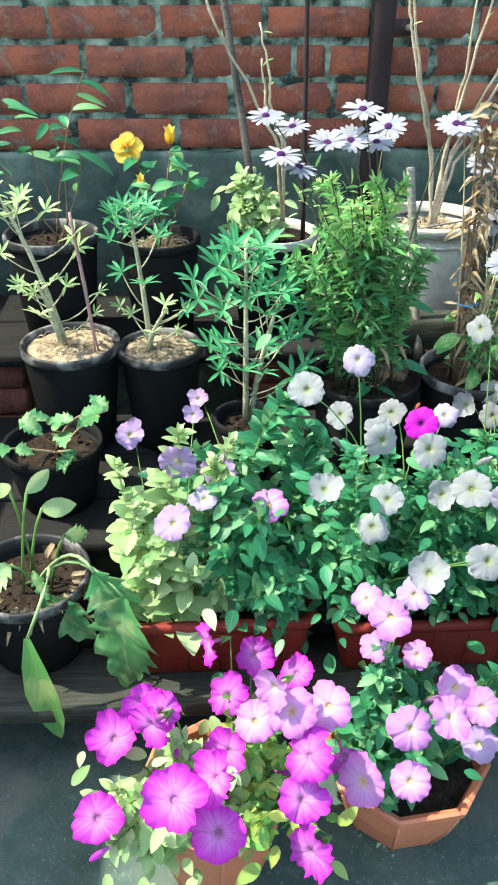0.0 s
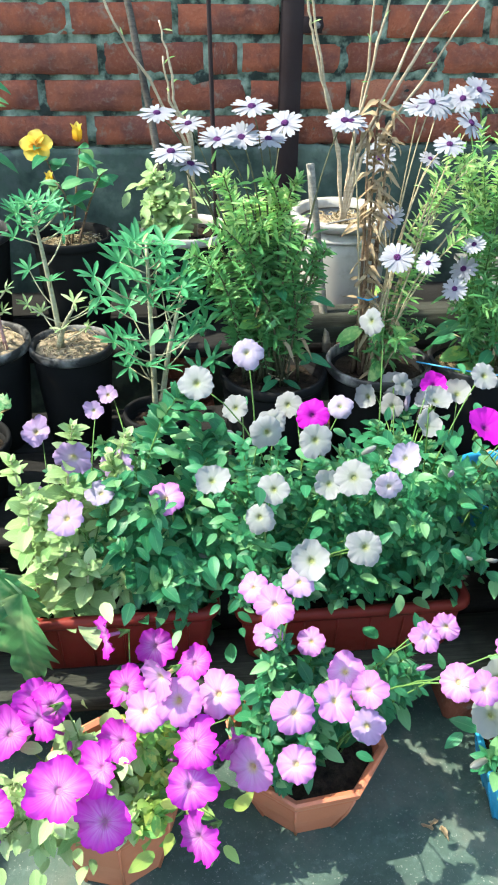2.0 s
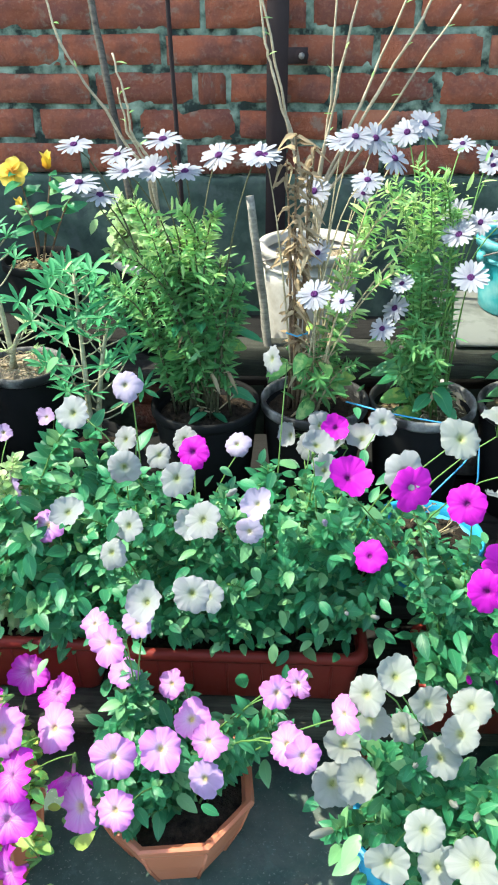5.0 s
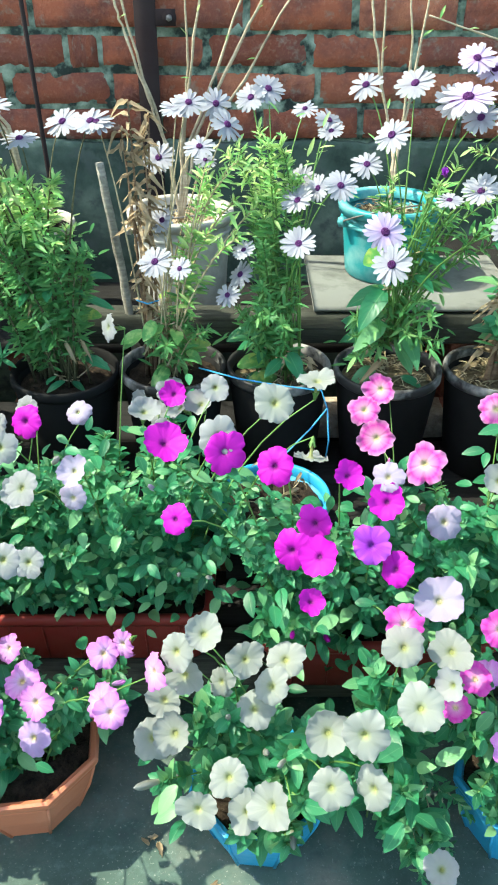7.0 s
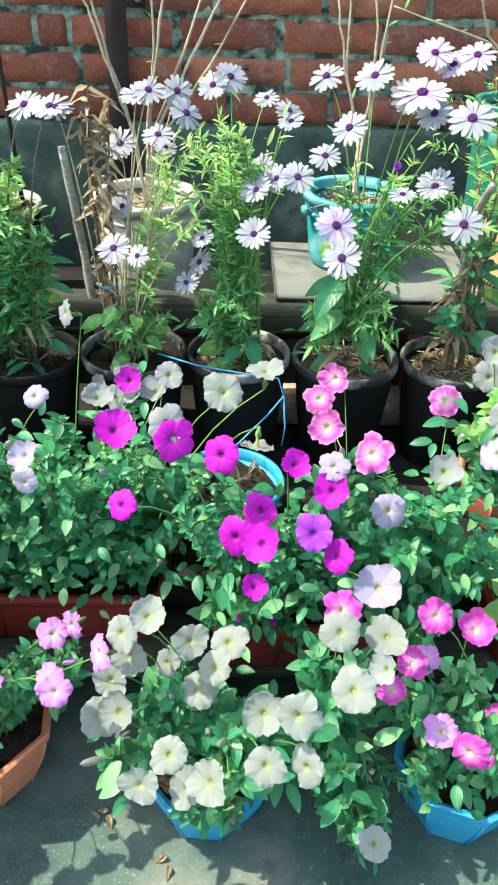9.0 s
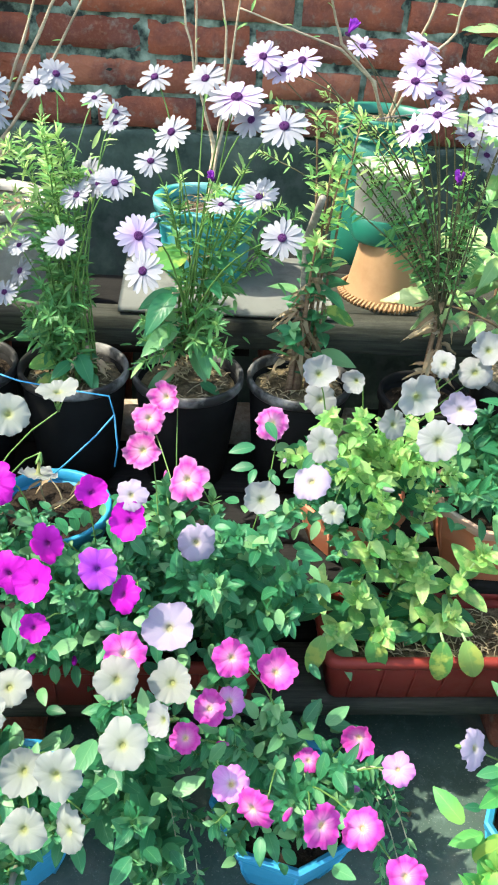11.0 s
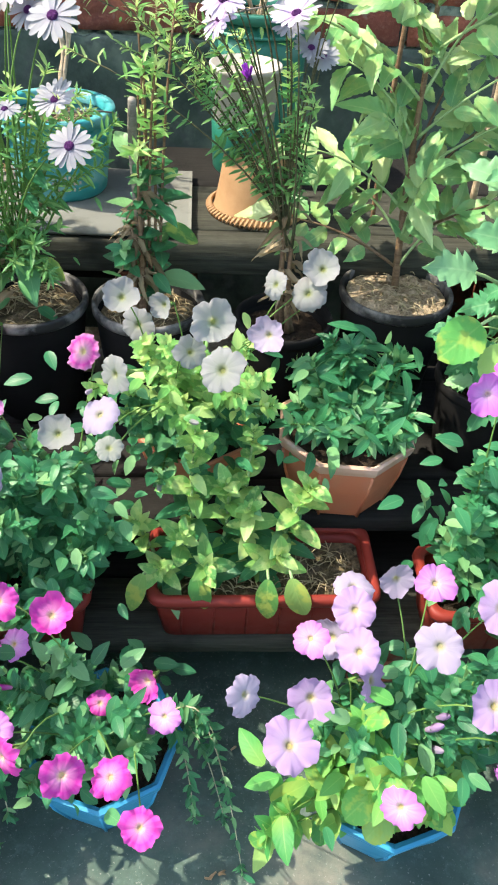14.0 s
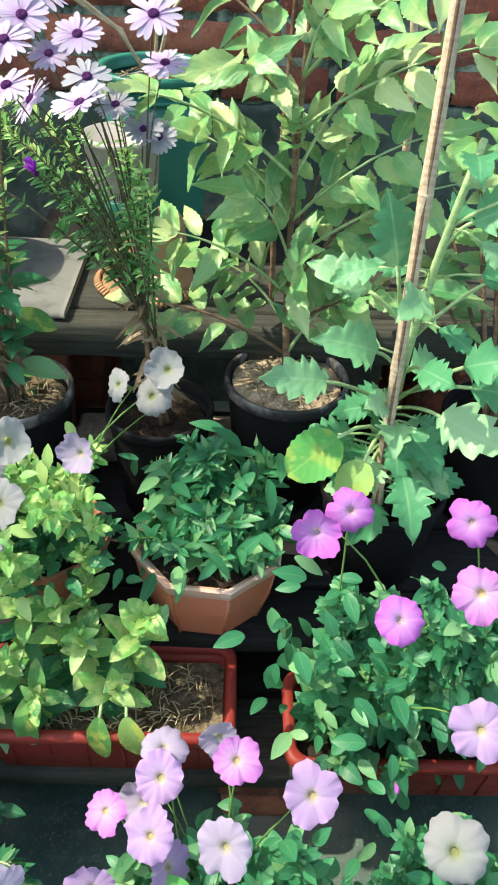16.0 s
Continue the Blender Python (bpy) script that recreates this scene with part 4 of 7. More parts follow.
def lobed_meshes(mat, n=6):
    """Broad leaves with teeth that point forward, deep near the middle, wavy across."""
    out = []
    for s in range(n):
        rnd = random.Random(90 + s)
        g = Geo()
        rows, uv, steps = [], [], 36
        fold, droop, teeth, ph = rnd.uniform(0.15, 0.4), rnd.uniform(0.2, 0.7), rnd.choice((3.6, 4.3, 5.1)), rnd.uniform(0, 1)
        wide = rnd.uniform(0.3, 0.4)
        for i in range(steps + 1):
            t = i / steps
            w = wide * math.sin(math.pi * min(1.0, 0.04 + 0.96 * t ** 0.85)) ** 0.9 + 0.004
            row = []
            for c in (-1.0, -0.75, -0.4, 0.0, 0.4, 0.75, 1.0):
                saw = ((t + 0.045 * math.sin(9 * t + 4 * s + (2 if c < 0 else 0))) * teeth + (0.35 if c < 0 else 0.0) + ph) % 1.0
                cut = 0.62 + 0.46 * saw if abs(c) == 1.0 else 1.0 - 0.12 * (1 - saw) * (abs(c) > 0.5)
                x = c * w * (cut if t < 0.97 else 1.0)
                z = -droop * t * t + fold * abs(x) + 0.012 * math.sin(teeth * 6.28 * t + 2 * c) * abs(c) + 0.05 * math.sin(5 * t + 3 * s) * c + 0.04 * math.sin(7 * t + s) * c * c
                row.append((x, t + 0.1 * abs(c) * w * saw, z))
                uv.append((0.5 + 0.5 * c, t))
            rows.append(row)
        g.grid(rows, False, uv)
        out.append(g.mesh("leaf", mat))
    return out


def palmate_meshes(mat, n=4):
    out = []
    for s in range(n):
        rnd = random.Random(s)
        g = Geo()
        for a in (-115, -70, -28, 12, 55, 98, 140)[: 6 + s % 2]:
            b = blade(0.115, 0.4, rnd.uniform(-0.1, 0.3), n=5, tip=1.5, base=0.02, seed=s)
            g.add(b.v, b.f, b.uv, pose(0, 0, 0, rnd.uniform(5, 30), 0, a + rnd.uniform(-8, 8)))
        out.append(g.mesh("leaf", mat))
    return out


LEAF = {
    "petunia": leaf_meshes("leaf", "petunia_leaf", width=0.27, fold=0.25, droop=0.35, tip=1.1, base=0.03, blunt=0.78, n=9, wave=0.015),
    "pale": leaf_meshes("leaf", "pale_leaf", width=0.3, fold=0.22, droop=0.25, tip=1.25, base=0.04, n=7),
    "lime": leaf_meshes("leaf", "sunlit_lime_leaf", width=0.3, fold=0.22, droop=0.35, tip=1.15, base=0.03, n=9, blunt=0.64, wave=0.02),
    "yellow": leaf_meshes("leaf", "yellow_leaf", width=0.3, fold=0.2, droop=0.3, tip=1.3, base=0.03, n=8, blunt=0.62),
    "daisy": leaf_meshes("leaf", "daisy_leaf", width=0.115, fold=0.3, droop=0.25, tip=1.3, base=0.03),
    "lime_daisy": leaf_meshes("leaf", "sunlit_lime_leaf", width=0.13, fold=0.3, droop=0.2, tip=1.5, base=0.03),
    "pointed": leaf_meshes("leaf", "petunia_leaf", width=0.18, fold=0.3, droop=0.3, tip=1.25, base=0.03, n=7),
    "lupin": palmate_meshes("lupin_leaf"),
    "pale_lupin": palmate_meshes("pale_leaf"),
    "dahlia": lobed_meshes("dahlia_leaf"),
    "broad": leaf_meshes("leaf", "petunia_leaf", width=0.33, fold=0.2, droop=0.3, tip=1.2, base=0.03, blunt=0.6, n=9),
    "shrub": leaf_meshes("leaf", "shrub_leaf", width=0.225, fold=0.32, droop=0.25, teeth=1, tooth=0.08, n=15, wave=0.03, base=0.03, tip=0.95, blunt=1.05),
    "round": leaf_meshes("leaf", "round_leaf", width=0.44, fold=0.12, droop=0.25, teeth=1, tooth=0.04, n=17, wave=0.03, tip=1.35, base=0.02, blunt=0.5),
    "dock": lobed_meshes("sun_patched_leaf"),
    "dry": leaf_meshes("leaf", "dry", width=0.15, fold=0.6, droop=0.9, wave=0.14),
}


def petunia_mesh(mat, seed, deep=0.5, frill=1.0):
    """A trumpet with five broad joined lobes and a frilled edge, 1 across, opening along +z."""
    rnd = random.Random(seed)
    g = Geo()
    n, rows, uv = 60, [], []
    ph, cup, ruff = rnd.uniform(0, 6.28), rnd.uniform(-0.12, 0.06) + (0.2 if seed % 10 in (2, 5) else 0.0), frill * rnd.uniform(0.024, 0.04)
    lobe = [rnd.uniform(0.86, 1.12) for _ in range(5)]
    lift = [rnd.uniform(-0.1, 0.05) for _ in range(5)]
    depth = rnd.uniform(0.1, 0.2)
    for v, r, z in ((0.0, 0.035, -deep), (0.1, 0.042, -0.28), (0.18, 0.05, -0.09), (0.26, 0.085, -0.03), (0.42, 0.18, -0.004), (0.6, 0.3, 0.008), (0.78, 0.41, 0.004), (0.91, 0.475, -0.008), (1.0, 0.51, -0.022)):
        row = []
        for j in range(n):
            a = 2 * math.pi * j / n
            s = (5 * a / (2 * math.pi)) % 1.0
            k = int(5 * a / (2 * math.pi)) % 5
            f = max(0.0, (v - 0.35) / 0.65)
            notch = 1 - f ** 2.5 * (depth * abs(2 * s - 1) ** 3 + 0.026 * math.sin(13 * a + ph) + 0.014 * math.sin(21 * a + 3 * ph))
            rr = r * notch * (1 + (lobe[k] - 1) * f * (1 - (2 * s - 1) ** 2))
            e = f ** 3
            zz = z + cup * f * f + e * ruff * (math.sin(7 * a + ph) + 0.8 * math.sin(15 * a + 2 * ph)) + 0.006 * f * math.cos(6.28 * s + k) + lift[k] * f * f * (1 - (2 * s - 1) ** 2)
            zz += 0.012 * frill * f * f * math.sin(20 * a + 5 * s + ph) + 0.034 * (frill - 0.6) * f * math.sin(3 * a + 2 * ph)
            zz -= (0.05 * frill - 0.022) * min(1.0, 4 * f) * (1 - 0.7 * f) * abs(2 * s - 1) ** 5
            row.append((rr * math.cos(a), rr * math.sin(a), zz))
            uv.append((j / n, v))
        rows.append(row)
    g.grid(rows, True, uv)
    g.add([(0.052 * math.cos(0.785 * j), 0.052 * math.sin(0.785 * j), -0.085) for j in range(8)] + [(0, 0, -0.1)], [(j, (j + 1) % 8, 8) for j in range(8)], [(j / 8, 0.17) for j in range(8)] + [(0.5, 0.09)])
    return g.mesh("blossom", mat)


def bud_mesh(mat, seed):
    """A furled, twisted bud, 1 long along +z."""
    g = Geo()
    rows, uv = [], []
    for i in range(8):
        t = i / 7
        r = 0.05 + 0.1 * math.sin(math.pi * min(1.0, 0.25 + 0.72 * t)) * (0.4 + 0.8 * t) if i < 7 else 0.02
        rows.append([(r * (1 + 0.25 * math.cos(5 * 0.5236 * j)) * math.cos(0.5236 * j + 1.2 * t + seed), r * (1 + 0.25 * math.cos(5 * 0.5236 * j)) * math.sin(0.5236 * j + 1.2 * t + seed), t - 0.1) for j in range(12)])
        uv += [(j / 12, 0.3 + 0.6 * t) for j in range(12)]
    g.grid(rows, True, uv)
    return g.mesh("bud", mat)


def calyx_mesh():
    g = Geo()
    g.tube([(0, 0, -0.62), (0, 0, -0.52), (0, 0, -0.36)], [0.028, 0.06, 0.05], 7)
    for k in range(5):
        b = blade(0.16, 0.3, -0.2, n=3)
        a = 72 * k
        g.add(b.v, b.f, b.uv, pose(0, 0, -0.55, 0, 0, a) @ pose(0, 0.03, 0, 58) @ Matrix.Scale(0.26, 4))
    return g.mesh("calyx", "stem")


def daisy_mesh(mat, seed, rays=15, closed=0.0):
    rnd = random.Random(seed)
    droop = rnd.uniform(-12, 12)
    g = Geo()
    for k in range(rays):
        a = 360 * k / rays + rnd.uniform(-5, 5)
        lift = (rnd.uniform(-7, 6) + droop if not closed else rnd.uniform(-8, 10)) + closed
        L = rnd.uniform(0.44, 0.5)
        rows, uv = [], []
        for t, w in ((0.1, 0.028), (0.35, 0.05), (0.62, 0.066), (0.82, 0.06), (0.94, 0.038), (1.0, 0.012)):
            rows.append([(s * w, 0.04 + L * t, 0.008 * (1 - abs(s)) * -1 - 0.05 * (t - 0.4) ** 2) for s in (-1, 0, 1)])
            uv += [(0.5 + 0.02 * s + k, 0.15 + 0.85 * t) for s in (-1, 0, 1)]
        g.grid(rows, False, uv, pose(0, 0, 0, 0, 0, a) @ pose(0, 0, 0, lift, rnd.uniform(-14, 14)))
    return g.mesh("ray_petals", mat)


def disc_mesh():
    g = Geo()
    n = 14
    g.grid([[(r * math.cos(6.2832 * j / n), r * math.sin(6.2832 * j / n), z + (0.006 if (j + i) % 2 else 0)) for j in range(n)] for i, (r, z) in enumerate(((0.1, -0.03), (0.105, 0.01), (0.085, 0.035), (0.05, 0.045), (0.002, 0.04)))], True)
    return g.mesh("disc", "disc")


FRILL = {"orchid": 2.0, "rose": 1.7, "pink": 1.5, "bicolor": 1.4, "lilac": 1.3}
PETUNIA = {c: [petunia_mesh(c + "_petal", 10 * i + s, frill=FRILL.get(c, 1.0)) for s in range(6)] for i, c in enumerate(("white", "cream", "lilac", "pale", "pink", "rose", "bicolor", "magenta", "orchid", "violet", "purple"))}
BUD = {c: [bud_mesh(c + "_petal", i)] for i, c in enumerate(PETUNIA)}
CALYX = calyx_mesh()
DAISY = {c: [daisy_mesh(c + "_petal", 60 + s, 18 + s) for s in range(5)] for c in ("daisy", "mauve")}
DAISY["bud"] = [daisy_mesh("purple_petal", 70, 12, 74.0)]
DAISY_LABEL = {"daisy": "white daisy flower with a purple eye", "mauve": "mauve daisy flower with a purple eye", "bud": "closed purple daisy bud"}
DISC = disc_mesh()


def facing(rnd, spread, toward=(0.0, -0.78, 0.55)):
    return (Vector(toward) + Vector((rnd.gauss(0, spread), rnd.gauss(0, spread * 0.6), rnd.gauss(0, spread)))).normalized()


def put_petunia(plant, at, colour, size, n, rnd):
    m = frame_of(n.orthogonal(), n, at, size) @ pose(0, 0, 0, 0, 0, rnd.uniform(0, 360))
    blossom = piece("blossom", rnd.choice(PETUNIA[colour]), m, plant)
    c = new("calyx", CALYX)
    c.parent = blossom


def put_daisy(plant, at, colour, size, n, rnd):
    m = frame_of(n.orthogonal(), n, at, size) @ pose(0, 0, 0, 0, 0, rnd.uniform(0, 360))
    flower = piece("daisy_flower", rnd.choice(DAISY[colour]), m, plant, DAISY_LABEL[colour])
    c = new("disc", DISC)
    c.parent = flower


def leafy_shoot(plant, stems, filler, pts, kind, rnd, size, step, start=0.2, thick=0.0022, upright=0.35, tuft=True, small=0.4, opposite=False, flat=0.6, most=4, top=None, fine=0.012, stop=1.0):
    """Leaves up along a shoot, smaller towards its tip; top: (height, kind) of the leaves above it."""
    stem = Geo()
    stem.tube(pts, [thick * (1 - 0.55 * i / len(pts)) for i in range(len(pts))], 5)
    part("stem", stem, stems, plant)
    total = sum((pts[i + 1] - pts[i]).length for i in range(len(pts) - 1))
    count = min(most, max(2, int(total * (1 - start) / step)))
    fill = int(total * (1 - start) / fine) if fine else 0
    ang = rnd.uniform(0, 6.28)
    for k in range(count + 1 + fill):
        big = k <= count
        t = start + (stop - start) * (k / count if big else rnd.random())
        q = t * (len(pts) - 1)
        i = min(int(q), len(pts) - 2)
        p = pts[i].lerp(pts[i + 1], q - i)
        tan = (pts[i + 1] - pts[i]).normalized()
        a = tan.orthogonal().normalized()
        b = tan.cross(a)
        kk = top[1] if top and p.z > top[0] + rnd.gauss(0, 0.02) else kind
        for o in ((0.0, math.pi) if opposite or not big else (0.0,)):
            out = math.cos(ang + o) * a + math.sin(ang + o) * b
            out.y -= 0.2
            d = (out * 1.0 + tan * upright * (1 + 1.2 * t) + Vector((0, 0, rnd.uniform(-0.25, 0.2)))).normalized()
            n = Vector((rnd.gauss(0, 0.25), -flat + rnd.gauss(0, 0.25), 1.0))
            s = size * (1 - small * t) * rnd.uniform(0.75, 1.25)
            if big:
                piece("leaf", rnd.choice(LEAF[kk]), frame_of(d, n, p, s), plant)
            else:
                f = filler_leaf(kk)
                filler[kk].add(f.v, f.f, f.uv, frame_of(d, n, p, s * 0.8))
        ang += 2.4 if not opposite else 1.57
    if tuft:
        tip, tan = pts[-1], (pts[-1] - pts[-2]).normalized()
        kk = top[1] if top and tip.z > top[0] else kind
        for k in range(9):
            a = tan.orthogonal().normalized()
            a.rotate(Matrix.Rotation(k * 2.4 + ang, 3, tan))
            f = filler_leaf(kk)
            filler[kk].add(f.v, f.f, f.uv, frame_of(a * 0.8 + tan * (0.25 + 0.16 * k), tan - a * 0.4, tip - tan * 0.004 * (9 - k) * 0.4, size * (0.6 - 0.045 * k) * rnd.uniform(0.8, 1.2)))


FILL_CACHE = {}


def filler_leaf(kind):
    if kind not in FILL_CACHE:
        w = {"daisy": 0.11, "lime_daisy": 0.11, "pointed": 0.18}.get(kind, 0.26)
        FILL_CACHE[kind] = blade(w, 0.25, 0.25, n=6, tip=1.1, base=0.02, blunt=0.78, cols=(-1.0, 0.0, 1.0))
    return FILL_CACHE[kind]


LEAF_MAT = {"petunia": "petunia_leaf", "pale": "pale_leaf", "lime": "sunlit_lime_leaf", "yellow": "yellow_leaf", "daisy": "daisy_leaf", "lupin": "lupin_leaf", "pale_lupin": "pale_leaf", "shrub": "shrub_leaf", "dahlia": "dahlia_leaf", "dock": "dahlia_leaf", "dry": "dry", "lime_daisy": "sunlit_lime_leaf", "pointed": "petunia_leaf", "broad": "petunia_leaf", "round": "round_leaf"}


def bushy(name, label, roots, flowers, mounds, kind, seed, leaf=0.045, step=0.028, shoots=26, dense=320, flower_size=0.054, category="flower", put=put_petunia, spread=0.3, colours="white", group="petunias", second=None, thick=0.0022, stem_mat="stem", opposite=False, toward=(0.0, -0.78, 0.55), flat=0.6, most=4, top=None, fine=0.012, basal=None, foot=0.025):
    """A flowering plant: leafy shoots from its roots into the given mounds (x, y, z, rx, ry, rz), one more to each flower."""
    rnd = random.Random(seed)
    leaf, step, fine = (0.95 if kind == "daisy" else 1.03) * leaf, 1.4 * step, 0.72 * fine
    plant = thing(name, roots[0], label, category, group)
    stems, filler = stem_mat, collections.defaultdict(Geo)
    roots = [Vector(r) for r in roots]

    def path(tip, n=7):
        tip = Vector(tip)
        root = min(roots, key=lambda r: (r - tip).length + rnd.uniform(0, 0.06))
        root = root + Vector((rnd.uniform(-foot, foot), rnd.uniform(-0.8, 0.8) * foot, rnd.uniform(-1.5, 0.5) * foot if foot < 0.02 else 0))
        h = max(0.03, tip.z - root.z)
        c = root.lerp(tip, rnd.uniform(0.25, 0.5))
        c.z = max(c.z, root.z + h * rnd.uniform(0.6, 0.95))
        return bezier(root, c, tip, n)

    for i, f in enumerate(flowers):
        at = Vector(f[:3])
        col = f[3] if len(f) > 3 else colours
        size = (0.92 if put is put_petunia else 0.97) * flower_size * (f[4] if len(f) > 4 else 1.0) * rnd.uniform(0.94, 1.06)
        n = Vector(f[5]).normalized() if len(f) > 5 else facing(rnd, spread, toward if at.z > 0.86 else ((-0.2, -0.56, 0.78) if at.z < 0.5 else (-0.22, -0.66, 0.66)))
        put(plant, at, col, size, n, rnd)
        back = at - n * size * (0.6 if put is put_petunia else 0.02)
        if put is put_petunia:
            leafy_shoot(plant, stems, filler, path(back), kind, rnd, leaf * 0.66, step * 1.25, 0.3, thick * 0.8, tuft=False, opposite=opposite, most=2, fine=2 * fine, top=top, stop=0.55)
        else:
            stem = Geo()
            stem.tube(path(back, 9), [thick * 0.75] * 6 + [thick * 0.5] * 4, 5)
            part("flower_stalk", stem, stems, plant)
    weights = [m[3] * m[4] * m[5] for m in mounds]
    for i in range(shoots):
        x, y, z, rx, ry, rz = rnd.choices(mounds, weights)[0]
        while True:
            u = Vector((rnd.uniform(-1, 1), rnd.uniform(-1, 1), rnd.uniform(-0.6, 1)))
            if 0.35 < u.length < 1:
                break
        tip = Vector((x + rx * u.x, y + ry * u.y, z + rz * u.z))
        k = second[0] if second and tip.x < second[1] else kind
        way = path(tip)
        if put is put_petunia and i < len(flowers) // 3:
            d = (way[-1] - way[-2]).normalized() + Vector((rnd.gauss(0, 0.4), -0.4, 0.3))
            c = flowers[i][3] if len(flowers[i]) > 3 else colours
            piece("bud", BUD[c][0], frame_of(d.orthogonal(), d, way[-1] + d * 0.006, flower_size * rnd.uniform(0.45, 0.7)), plant, "furled flower bud")
        leafy_shoot(plant, stems, filler, way, k, rnd, leaf, step, 0.18, thick, opposite=opposite, flat=flat, most=most, top=top, fine=fine)
    for i in range(int(0.75 * dense)):
        x, y, z, rx, ry, rz = rnd.choices(mounds, weights)[0]
        u = Vector((rnd.gauss(0, 0.45), rnd.gauss(0, 0.45), rnd.gauss(-0.1, 0.45)))
        at = Vector((x + rx * u.x, y + ry * u.y + 0.01, z + rz * u.z))
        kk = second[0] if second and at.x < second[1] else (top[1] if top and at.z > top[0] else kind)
        b = filler_leaf(kk)
        d = Vector((u.x * 0.6 + rnd.gauss(0, 0.5), u.y * 0.6 - 0.3 + rnd.gauss(0, 0.5), rnd.gauss(0.1, 0.4)))
        filler[kk].add(b.v, b.f, b.uv, frame_of(d, (rnd.gauss(0, 0.3), -0.4, 1), at, leaf * rnd.uniform(0.5, 0.95)))
    if basal:      # broad and withered leaves round the foot: kind, how many, size, height
        for i in range(basal[1]):
            a = rnd.uniform(0, 6.28)
            at = rnd.choice(roots) + Vector((0, 0, basal[3] * rnd.random()))
            d = Vector((math.cos(a), math.sin(a) * 0.8 - 0.3, rnd.uniform(-0.1, 0.6))).normalized()
            kk = "dry" if i % 4 == 3 else ("yellow" if i % 9 == 4 else basal[0])
            stalk = Geo()
            stalk.tube([at, at + d * 0.02, at + d * 0.035 + Vector((0, 0, 0.004))], 0.0014, 4)
            part("leaf_stalk", stalk, "straw", plant)
            piece("leaf", rnd.choice(LEAF[kk]), frame_of(d - Vector((0, 0, 0.3)), (rnd.gauss(0, 0.3), -0.5, 1), at + d * 0.03, basal[2] * rnd.uniform(0.6, 1.1) * (0.5 if kk == "dry" else 1.0)), plant)
    for kk, f in filler.items():
        part("small_leaves", f, LEAF_MAT[kk], plant, "dense small inner leaves", "stuff")
    return plant


def soil_line(x0, x1, y, z, n):
    return [(x0 + (x1 - x0) * (i + 0.5) / n, y, z) for i in range(n)]


# ---- petunias of the floor pots ----
# leaves on the left take the pale kind, sunlight put into their colour
bushy("magenta_petunia", "bushy petunia with large ruffled magenta flowers and pale green leaves", [(0.0, 0.70, 0.15), (-0.03, 0.68, 0.15), (0.04, 0.72, 0.15)],
      [(0.074, 0.837, 0.281, "orchid"), (0.002, 0.82, 0.328, "orchid"), (0.029, 0.768, 0.274, "orchid"), (0.085, 0.665, 0.405, "pink"), (0.132, 0.79, 0.291, "orchid", 0.9), (0.062, 0.668, 0.34, "pink"), (0.106, 0.65, 0.378, "pink"),
       (0.16, 0.681, 0.347, "pink"), (0.027, 0.664, 0.286, "orchid"), (0.124, 0.609, 0.343, "orchid", 1.08), (0.182, 0.661, 0.27, "orchid"), (0.008, 0.587, 0.34, "orchid", 1.05), (0.118, 0.589, 0.287, "orchid", 1.05), (0.124, 0.548, 0.237, "orchid", 1.12),
       (0.2, 0.62, 0.27, "pink", 1.05)],
      [(-0.01, 0.66, 0.21, 0.13, 0.11, 0.07), (0.08, 0.62, 0.17, 0.08, 0.06, 0.05)], "yellow", 1, 0.042, 0.028, 24, 180, 0.068, spread=0.36, second=("pale", 0.05))
bushy("magenta_petunia", "spreading petunia shoots with ruffled magenta flowers", [(-0.04, 0.69, 0.15)],
      [(-0.13, 0.711, 0.264, "orchid", 1.05), (-0.072, 0.655, 0.356, "orchid"), (-0.142, 0.593, 0.262, "orchid", 1.08), (-0.04, 0.559, 0.346, "orchid", 1.2), (0.01, 0.547, 0.291, "orchid", 1.1), (-0.079, 0.697, 0.342, "orchid"), (-0.06, 0.683, 0.348, "orchid", 0.85)],
      [(-0.07, 0.63, 0.2, 0.09, 0.08, 0.07)], "pale", 2, 0.036, 0.024, 16, 120, 0.068, spread=0.4)
bushy("pink_petunia", "petunia with orchid-pink flowers and dark green leaves", [(0.30, 0.76, 0.13), (0.33, 0.74, 0.13), (0.27, 0.77, 0.13)],
      [(0.237, 0.716, 0.469, "pink", 1.1), (0.304, 0.778, 0.33, "pink", 0.85), (0.273, 0.74, 0.484, "lilac", 0.85), (0.238, 0.771, 0.359, "pink", 0.85), (0.213, 0.75, 0.47, "pink", 0.8), (0.311, 0.641, 0.365, "pink"), (0.34, 0.711, 0.338, "pink"), (0.366, 0.677, 0.336, "pink", 0.95),
       (0.362, 0.653, 0.292, "lilac", 0.9), (0.254, 0.595, 0.303, "pink", 1.05), (0.254, 0.622, 0.37, "pink", 1.02), (0.456, 0.724, 0.379, "pink", 0.85), (0.483, 0.728, 0.393, "pink", 0.85), (0.468, 0.631, 0.394, "pink"), (0.487, 0.596, 0.419, "pink", 0.8), (0.536, 0.643, 0.437, "pink", 0.9)],
      [(0.27, 0.75, 0.25, 0.09, 0.07, 0.09), (0.44, 0.76, 0.26, 0.06, 0.04, 0.07), (0.25, 0.7, 0.2, 0.08, 0.06, 0.05)], "petunia", 3, 0.042, 0.028, 24, 160, 0.058)
